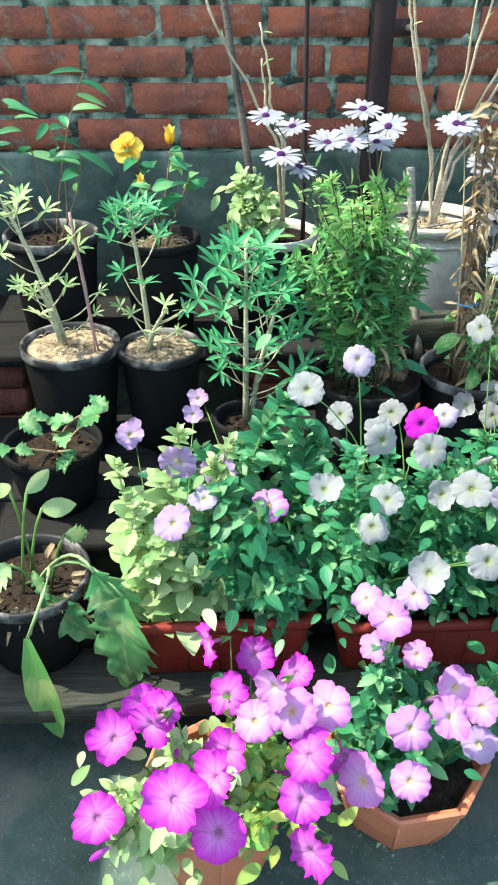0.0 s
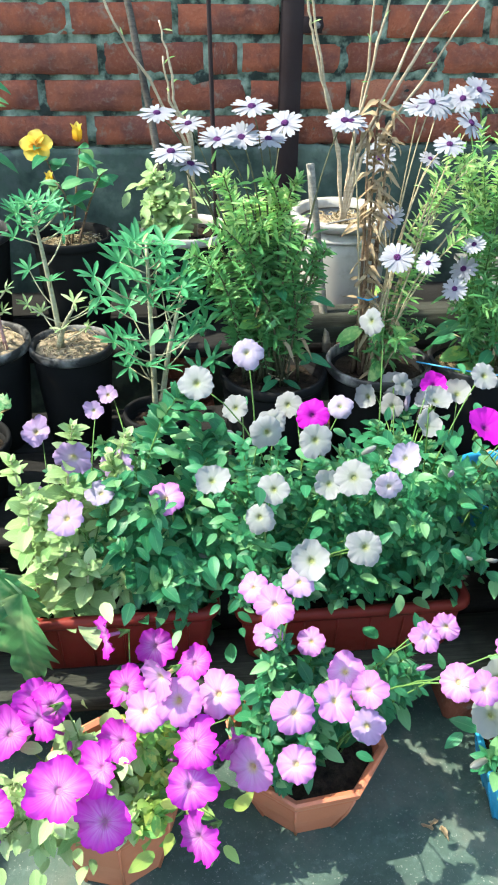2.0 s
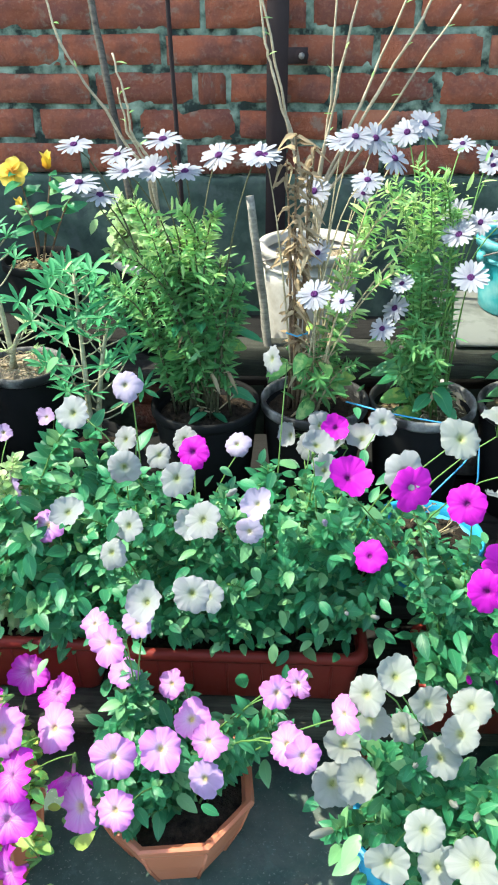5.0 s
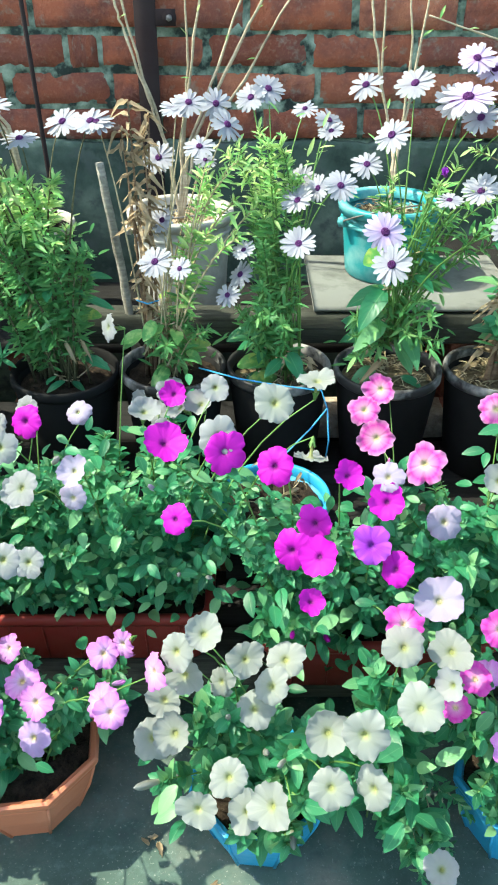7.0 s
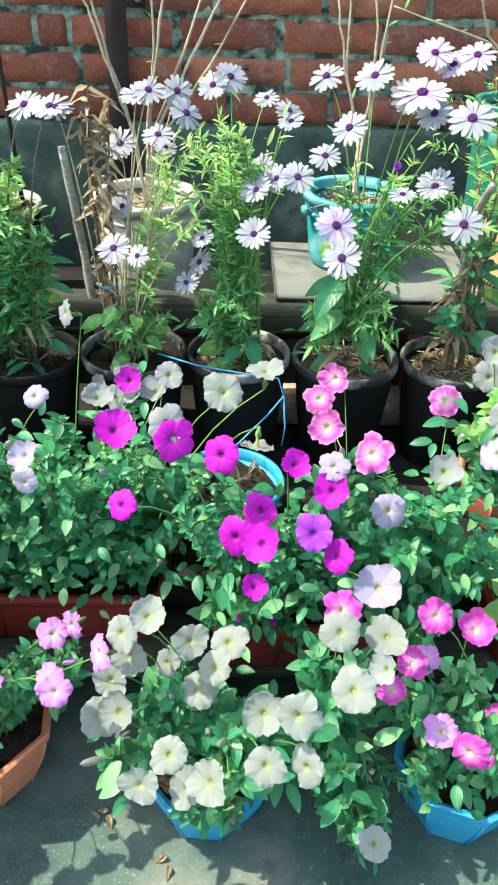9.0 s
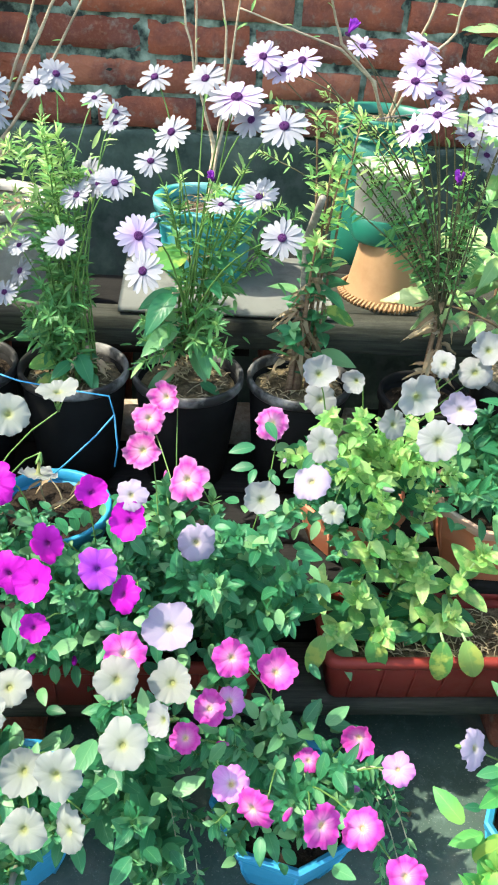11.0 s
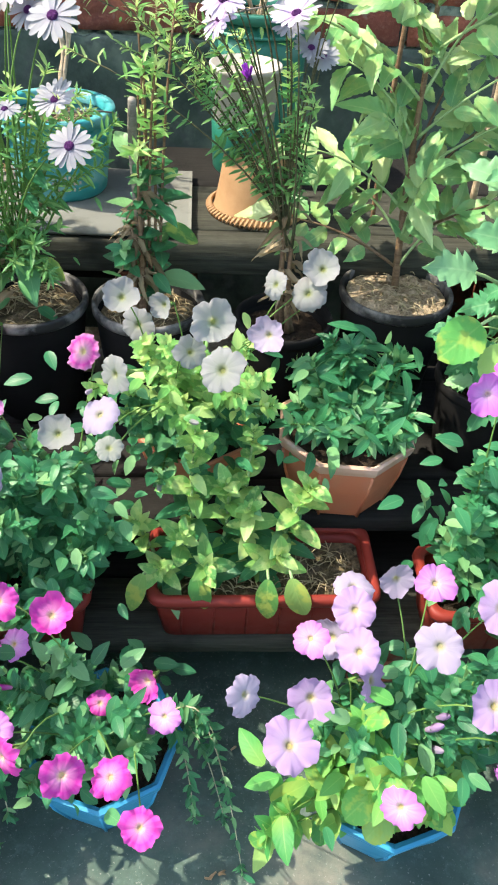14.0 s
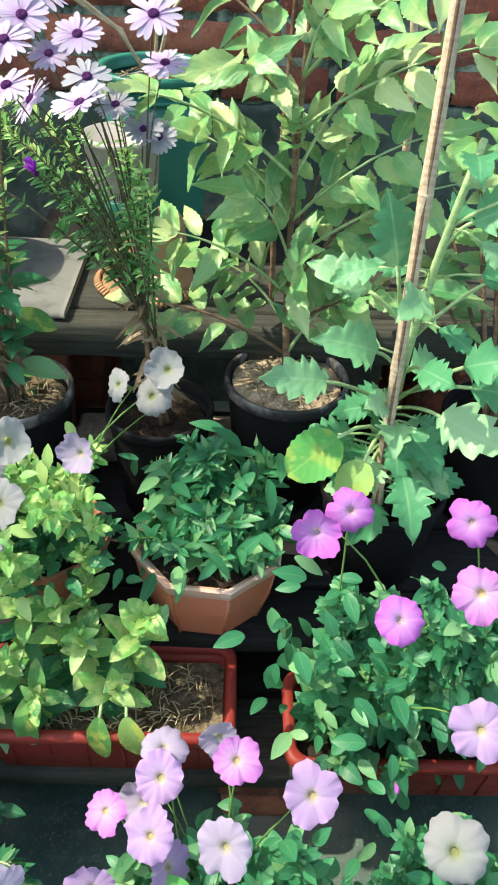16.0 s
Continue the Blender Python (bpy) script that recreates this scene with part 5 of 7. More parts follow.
bushy("white_petunia", "petunia crowded with creamy white flowers", [(0.67, 0.70, 0.12), (0.64, 0.72, 0.12), (0.71, 0.69, 0.12)],
      [(0.599, 0.672, 0.473), (0.564, 0.661, 0.453), (0.573, 0.664, 0.405), (0.619, 0.684, 0.368, "cream", 0.75), (0.652, 0.70, 0.394), (0.705, 0.694, 0.40), (0.685, 0.658, 0.39), (0.664, 0.651, 0.355), (0.529, 0.636, 0.316, "cream", 1.1), (0.56, 0.618, 0.348, "cream", 1.05), (0.543, 0.668, 0.35),
       (0.631, 0.555, 0.348), (0.592, 0.546, 0.295), (0.654, 0.554, 0.278), (0.682, 0.52, 0.342, "cream", 1.1), (0.748, 0.56, 0.426), (0.787, 0.54, 0.448, "cream", 1.1), (0.751, 0.52, 0.379), (0.80, 0.517, 0.38)],
      [(0.63, 0.67, 0.27, 0.1, 0.07, 0.08), (0.75, 0.61, 0.29, 0.07, 0.07, 0.08), (0.57, 0.6, 0.22, 0.05, 0.04, 0.05), (0.67, 0.58, 0.18, 0.08, 0.03, 0.04)], "petunia", 4, 0.046, 0.03, 22, 110, 0.057, colours="cream", spread=0.22)
bushy("white_petunia", "leafy petunia with white flowers leaning out over the floor", [(0.83, 0.74, 0.02), (0.86, 0.72, 0.02)],
      [(0.845, 0.638, 0.484), (0.909, 0.651, 0.462), (0.856, 0.57, 0.457, "cream", 1.15), (0.90, 0.602, 0.458, "white", 0.8), (0.905, 0.52, 0.2, "white", 0.9)],
      [(0.85, 0.67, 0.27, 0.07, 0.07, 0.12), (0.88, 0.6, 0.2, 0.05, 0.05, 0.08)], "petunia", 5, 0.052, 0.032, 13, 80, 0.056, colours="cream")
bushy("rose_petunia", "petunia with rose-pink, white-throated flowers", [(1.085, 0.70, 0.12), (1.05, 0.71, 0.12), (1.12, 0.69, 0.12)],
      [(0.983, 0.694, 0.455), (1.042, 0.696, 0.426, "rose", 1.1), (0.958, 0.675, 0.382), (0.986, 0.703, 0.359, "pink", 0.9), (0.928, 0.646, 0.361, "rose", 0.9), (0.984, 0.584, 0.358, "pink"), (1.004, 0.539, 0.378, "rose", 1.15), (1.095, 0.659, 0.291, "rose", 0.75), (1.157, 0.66, 0.337, "rose", 1.05), (1.078, 0.504, 0.403, "rose", 1.05),
       (1.126, 0.509, 0.389, "rose", 1.12), (1.182, 0.579, 0.39, "pink", 0.85), (1.162, 0.452, 0.394, "rose", 0.95)],
      [(1.0, 0.69, 0.28, 0.08, 0.06, 0.1), (1.11, 0.63, 0.26, 0.07, 0.07, 0.08), (1.03, 0.62, 0.2, 0.07, 0.05, 0.05), (1.08, 0.775, 0.2, 0.11, 0.035, 0.07)], "petunia", 6, 0.042, 0.03, 26, 150, 0.049, colours="rose", spread=0.25)
bushy("lilac_petunia", "petunia with pale lilac trumpets over yellowing leaves", [(1.5, 0.635, 0.12), (1.46, 0.64, 0.12), (1.54, 0.63, 0.12)],
      [(1.323, 0.537, 0.399, "lilac", 1.15), (1.275, 0.589, 0.417, "pale", 0.9), (1.356, 0.606, 0.382), (1.42, 0.736, 0.431, "pale"), (1.419, 0.706, 0.421), (1.482, 0.756, 0.421, "pale", 0.9), (1.397, 0.709, 0.36, "pale"), (1.414, 0.642, 0.423), (1.361, 0.679, 0.40, "pink", 0.85), (1.435, 0.63, 0.38), (1.501, 0.683, 0.501, "pink", 0.9), (1.491, 0.604, 0.485, "pale", 1.05),
       (1.577, 0.654, 0.488, "lilac", 1.1), (1.542, 0.542, 0.464, "lilac", 1.05), (1.557, 0.479, 0.43, "pink", 0.95, (0.1, -0.5, -0.75)), (1.442, 0.478, 0.369, "pink", 0.85)],
      [(1.45, 0.64, 0.3, 0.11, 0.08, 0.08), (1.55, 0.64, 0.31, 0.08, 0.08, 0.09), (1.6, 0.64, 0.19, 0.06, 0.06, 0.08)], "petunia", 7, 0.042, 0.028, 24, 190, 0.06, colours="lilac", spread=0.32)
bushy("lilac_petunia", "broad yellow-green lower leaves of the lilac petunia", [(1.49, 0.62, 0.12)], [], [(1.46, 0.57, 0.26, 0.12, 0.06, 0.09), (1.33, 0.56, 0.2, 0.03, 0.04, 0.06)], "round", 8, 0.06, 0.03, 22, 50, spread=0.3, fine=0.03)
bushy("white_petunia", "dark-leaved petunia with one large white flower", [(1.8, 0.665, 0.12), (1.77, 0.67, 0.12)], [(1.729, 0.633, 0.419, "white", 1.35)],
      [(1.77, 0.64, 0.24, 0.13, 0.11, 0.14)], "broad", 9, 0.038, 0.024, 34, 280, 0.056)

def trailing(root, tips, seed):
    """Thin shoots with small narrow leaves that creep down to the floor."""
    rnd = random.Random(seed)
    plant = thing("trailing_petunia", root, "thin trailing petunia shoots with small narrow leaves", "flower", "petunias")
    filler = collections.defaultdict(Geo)
    for mid, tip in tips:
        pts = bezier(root, mid, tip, 9)
        leafy_shoot(plant, "pale_stem", filler, pts, "pointed", rnd, 0.03, 0.02, 0.12, 0.0016, most=9, fine=0.008)
    part("small_leaves", filler["pointed"], "petunia_leaf", plant, "small narrow leaves", "stuff")


trailing((0.88, 0.72, 0.02), [((0.9, 0.72, 0.34), (0.937, 0.585, 0.03)), ((0.93, 0.7, 0.3), (0.955, 0.62, 0.06)), ((0.86, 0.66, 0.3), (0.9, 0.56, 0.1)), ((0.93, 0.68, 0.2), (1.0, 0.66, 0.08))], 61)
trailing((1.16, 0.72, 0.13), [((1.24, 0.78, 0.24), (1.289, 0.55, 0.02)), ((1.22, 0.74, 0.2), (1.265, 0.62, 0.03)), ((1.2, 0.7, 0.24), (1.22, 0.6, 0.08)), ((1.22, 0.72, 0.25), (1.25, 0.69, 0.14))], 62)

# ---- petunias of the troughs ----
def spikes(name, label, shoots, kind, low_kind, seed, stem_mat="fresh_stem"):
    """Upright shoots with crossed pairs of leaves, broad below and crowded at the tip; shoots hold root, tip, leaf length."""
    rnd = random.Random(seed)
    plant = thing(name, shoots[0][0], label, "flower", "petunias")
    filler = collections.defaultdict(Geo)
    for root, tip, size in shoots:
        root, tip = Vector(root), Vector(tip)
        way = bezier(root, root.lerp(tip, 0.55) + Vector((rnd.uniform(-0.02, 0.02), 0.015, 0.01)), tip, 10)
        g = Geo()
        g.tube(way, [0.0032 - 0.00018 * i for i in range(11)], 6)
        part("stem", g, stem_mat, plant)
        turn = rnd.uniform(0, 1.57)
        count = max(5, int((tip - root).length / 0.024))
        for k in range(count):
            t = 0.1 + 0.86 * k / (count - 1)
            q = 10 * t
            i = min(9, int(q))
            p = way[i].lerp(way[i + 1], q - i)
            tan = (way[i + 1] - way[i]).normalized()
            a = tan.orthogonal().normalized()
            a.rotate(Matrix.Rotation(turn + 1.57 * k, 3, tan))
            s = size * (1.1 - 0.62 * t)
            for o in (1, -1):
                d = (a * o + tan * (0.25 + 0.75 * t) + Vector((rnd.gauss(0, 0.28), rnd.gauss(-0.12, 0.28), rnd.gauss(-0.2 * (1 - t), 0.25)))).normalized()
                piece("leaf", rnd.choice(LEAF[kind if t > 0.4 else low_kind]), frame_of(d, tan * 1.0 - a * o * 0.3 + Vector((rnd.gauss(0, 0.25), -0.3 + rnd.gauss(0, 0.25), 0.2)), p, s * rnd.uniform(0.8, 1.25)), plant)
                f = filler_leaf(kind)
                for _ in range(2):
                    dd = (d + Vector((rnd.gauss(0, 0.5), rnd.gauss(0, 0.5), 0.3))).normalized()
                    filler[kind].add(f.v, f.f, f.uv, frame_of(dd, tan, p, s * rnd.uniform(0.3, 0.55)))
        tan = (way[-1] - way[-2]).normalized()
        for k in range(14):
            a = tan.orthogonal().normalized()
            a.rotate(Matrix.Rotation(2.4 * k, 3, tan))
            f = filler_leaf(kind)
            filler[kind].add(f.v, f.f, f.uv, frame_of(a * 0.8 + tan * (0.3 + 0.12 * k), tan - a * 0.4, tip - tan * 0.002 * (14 - k), size * (0.5 - 0.02 * k)))
    for kk, f in filler.items():
        part("small_leaves", f, LEAF_MAT[kk], plant, "small tip leaves", "stuff")
    return plant


# pale kind at the left end: direct sun painted as leaf colour
bushy("lilac_petunia", "petunia with soft lilac flowers, its left leaves coloured pale as sunlit", soil_line(-0.11, 0.16, 0.97, 0.265, 5),
      [(0.034, 0.998, 0.512), (0.009, 1.029, 0.49, "lilac", 0.8), (-0.034, 0.97, 0.548, "lilac", 1.15), (-0.043, 0.892, 0.496, "lilac", 1.2), (0.003, 0.953, 0.494, "pale", 0.9), (0.099, 0.946, 0.483, "pink", 1.1), (-0.013, 1.12, 0.543, "lilac", 0.7), (-0.128, 1.203, 0.457, "lilac", 1.1)],
      [(-0.05, 1.0, 0.38, 0.065, 0.05, 0.13), (0.04, 0.98, 0.4, 0.08, 0.1, 0.14), (-0.06, 0.92, 0.33, 0.07, 0.03, 0.03)], "petunia", 11, 0.046, 0.028, 22, 110, 0.053, colours="lilac", second=("pale", 0.02))
spikes("lilac_petunia", "petunia shoots standing up in the trough, leaves coloured pale as sunlit",
       [((-0.07, 0.98, 0.265), (-0.03, 0.98, 0.6), 0.05), ((-0.1, 0.97, 0.265), (-0.125, 0.97, 0.55), 0.05), ((-0.11, 0.95, 0.265), (-0.1, 0.93, 0.5), 0.054), ((-0.02, 0.99, 0.265), (0.045, 1.0, 0.57), 0.046), ((-0.08, 0.93, 0.265), (-0.09, 0.9, 0.41), 0.056), ((-0.03, 0.93, 0.265), (-0.02, 0.9, 0.4), 0.056), ((-0.05, 0.95, 0.265), (-0.06, 0.91, 0.46), 0.054)], "pale", "pale", 21, "pale_stem")
bushy("lilac_petunia", "dark green petunia shoots rising from the trough", soil_line(0.03, 0.17, 0.97, 0.265, 3), [(-0.006, 1.325, 0.46, "lilac", 0.9)],
      [(0.1, 0.95, 0.37, 0.09, 0.09, 0.13), (0.12, 0.9, 0.34, 0.06, 0.03, 0.04), (0.02, 1.12, 0.4, 0.08, 0.06, 0.08), (0.13, 1.06, 0.5, 0.08, 0.05, 0.11)], "petunia", 12, 0.05, 0.03, 34, 300, 0.05)
WHITE_A = [(0.153, 0.977, 0.662, "white", 1.15), (0.228, 0.819, 0.535), (0.354, 0.817, 0.595, "white", 1.15), (0.325, 0.973, 0.602, "magenta", 1.08), (0.228, 0.999, 0.697, "pale"), (0.214, 1.03, 0.588), (0.301, 1.059, 0.573), (0.386, 1.051, 0.571, "pale", 0.9), (0.244, 0.877, 0.635, "white", 1.05),
           (0.313, 0.883, 0.615, "white", 1.05), (0.25, 0.84, 0.565), (0.166, 0.852, 0.577), (0.332, 0.86, 0.555, "white", 0.9), (0.287, 0.74, 0.52, "white", 1.1), (0.35, 0.715, 0.559, "white", 1.02), (0.364, 0.762, 0.513), (0.27, 1.0, 0.58, "white", 0.9)]
bushy("white_petunia", "dense dark green petunia with many white flowers", soil_line(0.22, 0.4, 0.96, 0.255, 5), WHITE_A,
      [(0.22, 0.93, 0.44, 0.1, 0.11, 0.17), (0.36, 0.93, 0.44, 0.1, 0.11, 0.17), (0.3, 0.88, 0.34, 0.13, 0.03, 0.05)], "petunia", 13, 0.034, 0.022, 46, 520, 0.05, colours="white", spread=0.25)
WHITE_B = [(0.426, 0.825, 0.616, "pale", 0.95), (0.414, 0.843, 0.557, "pale", 0.85), (0.471, 1.192, 0.507), (0.52, 1.206, 0.525), (0.502, 1.141, 0.514), (0.546, 1.086, 0.558, "white", 0.9), (0.523, 1.015, 0.549), (0.54, 1.06, 0.598, "magenta", 0.95), (0.438, 1.105, 0.694, "white", 1.1, (-0.7, -0.35, 0.25)), (0.607, 1.025, 0.63),
           (0.582, 1.059, 0.581), (0.521, 1.151, 0.551), (0.506, 0.954, 0.63), (0.693, 0.897, 0.678, "cream", 1.35), (0.752, 0.93, 0.694, "cream", 1.1, (0.05, -0.05, 1.0)), (0.738, 0.827, 0.634, "cream", 1.0, (-0.1, -0.35, -0.8)), (0.617, 0.856, 0.649, "white", 1.15)]
bushy("white_petunia", "tall green petunia with white flowers above the trough", soil_line(0.4, 0.59, 0.97, 0.255, 5), WHITE_B,
      [(0.46, 0.93, 0.44, 0.09, 0.11, 0.17), (0.57, 0.94, 0.45, 0.09, 0.11, 0.17), (0.5, 0.87, 0.34, 0.1, 0.03, 0.05), (0.5, 1.1, 0.45, 0.08, 0.06, 0.08), (0.61, 1.0, 0.44, 0.04, 0.05, 0.09)], "petunia", 14, 0.037, 0.024, 44, 480, 0.05, colours="white", spread=0.3)
MAGENTA = [(0.544, 0.854, 0.641, "magenta", 1.1), (0.625, 0.843, 0.634, "magenta", 1.15), (0.564, 0.742, 0.601, "magenta", 0.85), (0.711, 0.737, 0.553, "magenta", 1.1), (0.745, 0.722, 0.556, "magenta", 1.1), (0.746, 0.802, 0.545, "magenta"), (0.815, 0.749, 0.551, "purple", 1.15), (0.848, 0.837, 0.554, "magenta", 1.05), (0.69, 0.812, 0.632, "magenta", 1.05),
           (0.796, 0.871, 0.575, "magenta", 0.95), (0.846, 0.734, 0.524, "magenta", 1.0), (0.738, 0.722, 0.478, "magenta", 0.75), (0.852, 0.675, 0.486, "rose", 1.0), (0.904, 0.714, 0.487, "pale", 1.3)]
bushy("magenta_petunia", "petunia with deep magenta flowers and mid-green leaves", soil_line(0.69, 0.86, 0.9, 0.255, 4), MAGENTA,
      [(0.72, 0.85, 0.38, 0.09, 0.1, 0.13), (0.82, 0.85, 0.39, 0.09, 0.1, 0.13), (0.76, 0.81, 0.32, 0.1, 0.03, 0.05), (0.8, 0.98, 0.42, 0.05, 0.04, 0.07), (0.7, 0.95, 0.41, 0.08, 0.04, 0.06)], "petunia", 15, 0.04, 0.025, 38, 400, 0.053, colours="magenta")
PINK_B = [(0.887, 1.162, 0.549, "bicolor", 1.3), (0.923, 0.948, 0.54, "bicolor", 1.35), (0.86, 1.142, 0.52, "bicolor", 1.25), (0.857, 1.003, 0.552, "bicolor", 1.3), (0.849, 0.854, 0.584, "pale", 1.05), (0.938, 0.852, 0.506, "pale", 1.2), (1.052, 1.047, 0.578, "bicolor", 1.3), (1.03, 0.916, 0.532, "white", 1.15)]
bushy("pink_petunia", "dark green petunia with white-edged pink flowers", soil_line(0.88, 1.05, 0.9, 0.255, 4), PINK_B,
      [(0.93, 0.88, 0.41, 0.09, 0.11, 0.15), (1.04, 0.88, 0.42, 0.09, 0.11, 0.15), (0.97, 0.79, 0.33, 0.1, 0.05, 0.07), (0.93, 1.02, 0.43, 0.08, 0.06, 0.08)], "petunia", 16, 0.042, 0.026, 38, 330, 0.048, colours="bicolor")
WHITE_C = [(1.236, 0.95, 0.691, "white", 1.2), (1.245, 0.862, 0.678, "white", 1.25), (1.31, 0.97, 0.66, "pale", 1.0), (1.379, 1.113, 0.644, "white", 1.25), (1.113, 1.038, 0.673, "white", 1.05), (1.13, 1.086, 0.6, "white", 1.1), (1.17, 1.038, 0.663, "white", 0.85), (1.208, 0.94, 0.651, "white", 1.05), (1.332, 1.132, 0.647, "white", 1.0), (1.4, 1.13, 0.675, "white", 1.15),
           (1.109, 0.932, 0.62, "white", 1.1), (1.092, 0.885, 0.591, "pale", 1.15), (1.111, 0.816, 0.593, "cream", 0.75)]
bushy("white_petunia", "tall lime-leaved petunia with large white flowers", [(1.2, 1.1, 0.38), (1.24, 1.09, 0.38), (1.17, 1.1, 0.38)], WHITE_C,
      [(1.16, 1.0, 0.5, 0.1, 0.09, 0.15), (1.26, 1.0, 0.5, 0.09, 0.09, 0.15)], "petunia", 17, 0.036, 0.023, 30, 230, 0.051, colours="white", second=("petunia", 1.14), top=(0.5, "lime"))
spikes("young_petunia", "young petunia with upright lime-green shoots in the trough",
       [((1.165, 0.93, 0.25), (1.13, 0.9, 0.385), 0.05), ((1.2, 0.92, 0.25), (1.2, 0.885, 0.37), 0.055), ((1.215, 0.95, 0.25), (1.215, 0.93, 0.53), 0.056), ((1.255, 0.94, 0.25), (1.262, 0.93, 0.43), 0.058), ((1.3, 0.93, 0.25), (1.295, 0.91, 0.4), 0.06),
        ((1.335, 0.93, 0.25), (1.385, 0.915, 0.44), 0.062), ((1.32, 0.91, 0.25), (1.345, 0.87, 0.34), 0.06), ((1.24, 0.9, 0.25), (1.235, 0.86, 0.33), 0.052), ((1.175, 0.9, 0.25), (1.16, 0.86, 0.32), 0.05), ((1.285, 0.96, 0.25), (1.3, 0.97, 0.5), 0.05)], "lime", "petunia", 18)
plant = thing("young_petunia", (1.32, 0.9, 0.25), "broad yellow-edged petunia leaves hanging over the trough's rim", "flower", "petunias")
for root, mid, tip, size, d in (((1.32, 0.92, 0.25), (1.325, 0.89, 0.33), (1.325, 0.842, 0.318), 0.068, (-0.06, -0.42, -0.6)), ((1.345, 0.92, 0.25), (1.355, 0.89, 0.33), (1.36, 0.842, 0.32), 0.066, (0.2, -0.42, -0.55)), ((1.17, 0.9, 0.25), (1.15, 0.88, 0.31), (1.14, 0.86, 0.31), 0.058, (-0.3, -0.5, -0.45)), ((1.225, 0.9, 0.25), (1.225, 0.88, 0.31), (1.22, 0.86, 0.31), 0.055, (0.1, -0.5, -0.5))):
    way = bezier(root, mid, tip, 6)
    g = Geo()
    g.tube(way, 0.0024, 5)
    part("leaf_stalk", g, "fresh_stem", plant)
    piece("leaf", LEAF["yellow"][int(size * 1000) % 5], frame_of(Vector(d), (-0.2, -0.6, 0.5), way[-1], size), plant)
VIOLET = [(1.582, 0.868, 0.643), (1.623, 0.901, 0.645), (1.662, 0.769, 0.621), (1.75, 0.875, 0.657), (1.754, 0.81, 0.616, "pink", 1.15), (1.749, 0.705, 0.528, "lilac", 1.15)]
bushy("violet_petunia", "tall petunia with violet-pink flowers and rounded leaves", soil_line(1.59, 1.93, 0.88, 0.25, 6), VIOLET,
      [(1.62, 0.88, 0.4, 0.08, 0.09, 0.15), (1.75, 0.87, 0.39, 0.11, 0.09, 0.15), (1.88, 0.87, 0.38, 0.09, 0.09, 0.14), (1.68, 0.8, 0.31, 0.12, 0.04, 0.06)], "broad", 19, 0.044, 0.027, 46, 360, 0.057, colours="violet")

# ---- African daisies of the middle row ----
# upper leaves turn lime: sun on the tips is put into their colour
DA = [(0.114, 1.305, 0.973), (0.166, 1.388, 0.942), (0.262, 1.28, 0.986), (0.205, 1.248, 0.943), (0.245, 1.27, 0.942), (0.337, 1.424, 0.935), (0.133, 1.237, 0.929), (0.163, 1.243, 0.909), (0.292, 1.299, 0.934), (0.412, 1.281, 0.964)]
bushy("african_daisy", "bushy African daisy with white flowers above narrow green leaves", [(0.31, 1.3, 0.49), (0.28, 1.31, 0.49), (0.34, 1.29, 0.49)], DA,
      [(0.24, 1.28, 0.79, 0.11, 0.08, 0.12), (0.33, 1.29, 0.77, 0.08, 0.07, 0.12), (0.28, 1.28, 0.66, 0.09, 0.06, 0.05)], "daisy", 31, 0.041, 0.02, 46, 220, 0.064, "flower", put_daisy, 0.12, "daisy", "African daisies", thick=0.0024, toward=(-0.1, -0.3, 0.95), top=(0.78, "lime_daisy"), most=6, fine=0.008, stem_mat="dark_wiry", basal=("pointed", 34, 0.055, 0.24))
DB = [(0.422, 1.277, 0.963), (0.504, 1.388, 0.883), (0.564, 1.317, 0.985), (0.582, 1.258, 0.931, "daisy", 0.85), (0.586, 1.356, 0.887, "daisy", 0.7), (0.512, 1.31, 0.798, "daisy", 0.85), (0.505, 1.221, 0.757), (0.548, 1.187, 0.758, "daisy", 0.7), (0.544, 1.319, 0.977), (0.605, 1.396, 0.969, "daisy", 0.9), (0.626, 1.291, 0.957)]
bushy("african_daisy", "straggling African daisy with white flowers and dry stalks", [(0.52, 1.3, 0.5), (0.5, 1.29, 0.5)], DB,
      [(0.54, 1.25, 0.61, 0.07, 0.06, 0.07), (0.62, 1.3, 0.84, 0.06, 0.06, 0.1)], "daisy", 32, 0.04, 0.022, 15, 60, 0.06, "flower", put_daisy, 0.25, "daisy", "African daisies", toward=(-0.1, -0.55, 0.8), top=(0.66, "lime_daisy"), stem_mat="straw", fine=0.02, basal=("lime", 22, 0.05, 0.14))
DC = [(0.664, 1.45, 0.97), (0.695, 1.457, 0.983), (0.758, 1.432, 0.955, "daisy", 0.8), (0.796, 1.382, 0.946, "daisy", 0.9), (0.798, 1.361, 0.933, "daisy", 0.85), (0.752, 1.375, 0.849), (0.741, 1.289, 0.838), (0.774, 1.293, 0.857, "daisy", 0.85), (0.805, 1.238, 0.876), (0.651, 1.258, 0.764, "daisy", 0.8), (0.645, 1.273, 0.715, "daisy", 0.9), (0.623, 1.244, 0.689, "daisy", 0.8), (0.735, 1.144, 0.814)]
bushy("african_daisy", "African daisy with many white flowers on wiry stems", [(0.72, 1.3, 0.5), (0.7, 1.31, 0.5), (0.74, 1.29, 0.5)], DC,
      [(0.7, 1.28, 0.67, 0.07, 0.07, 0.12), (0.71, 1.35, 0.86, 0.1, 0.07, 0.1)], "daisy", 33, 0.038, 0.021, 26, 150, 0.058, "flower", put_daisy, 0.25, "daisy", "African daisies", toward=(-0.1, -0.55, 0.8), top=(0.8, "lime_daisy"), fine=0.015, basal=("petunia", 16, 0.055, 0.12))
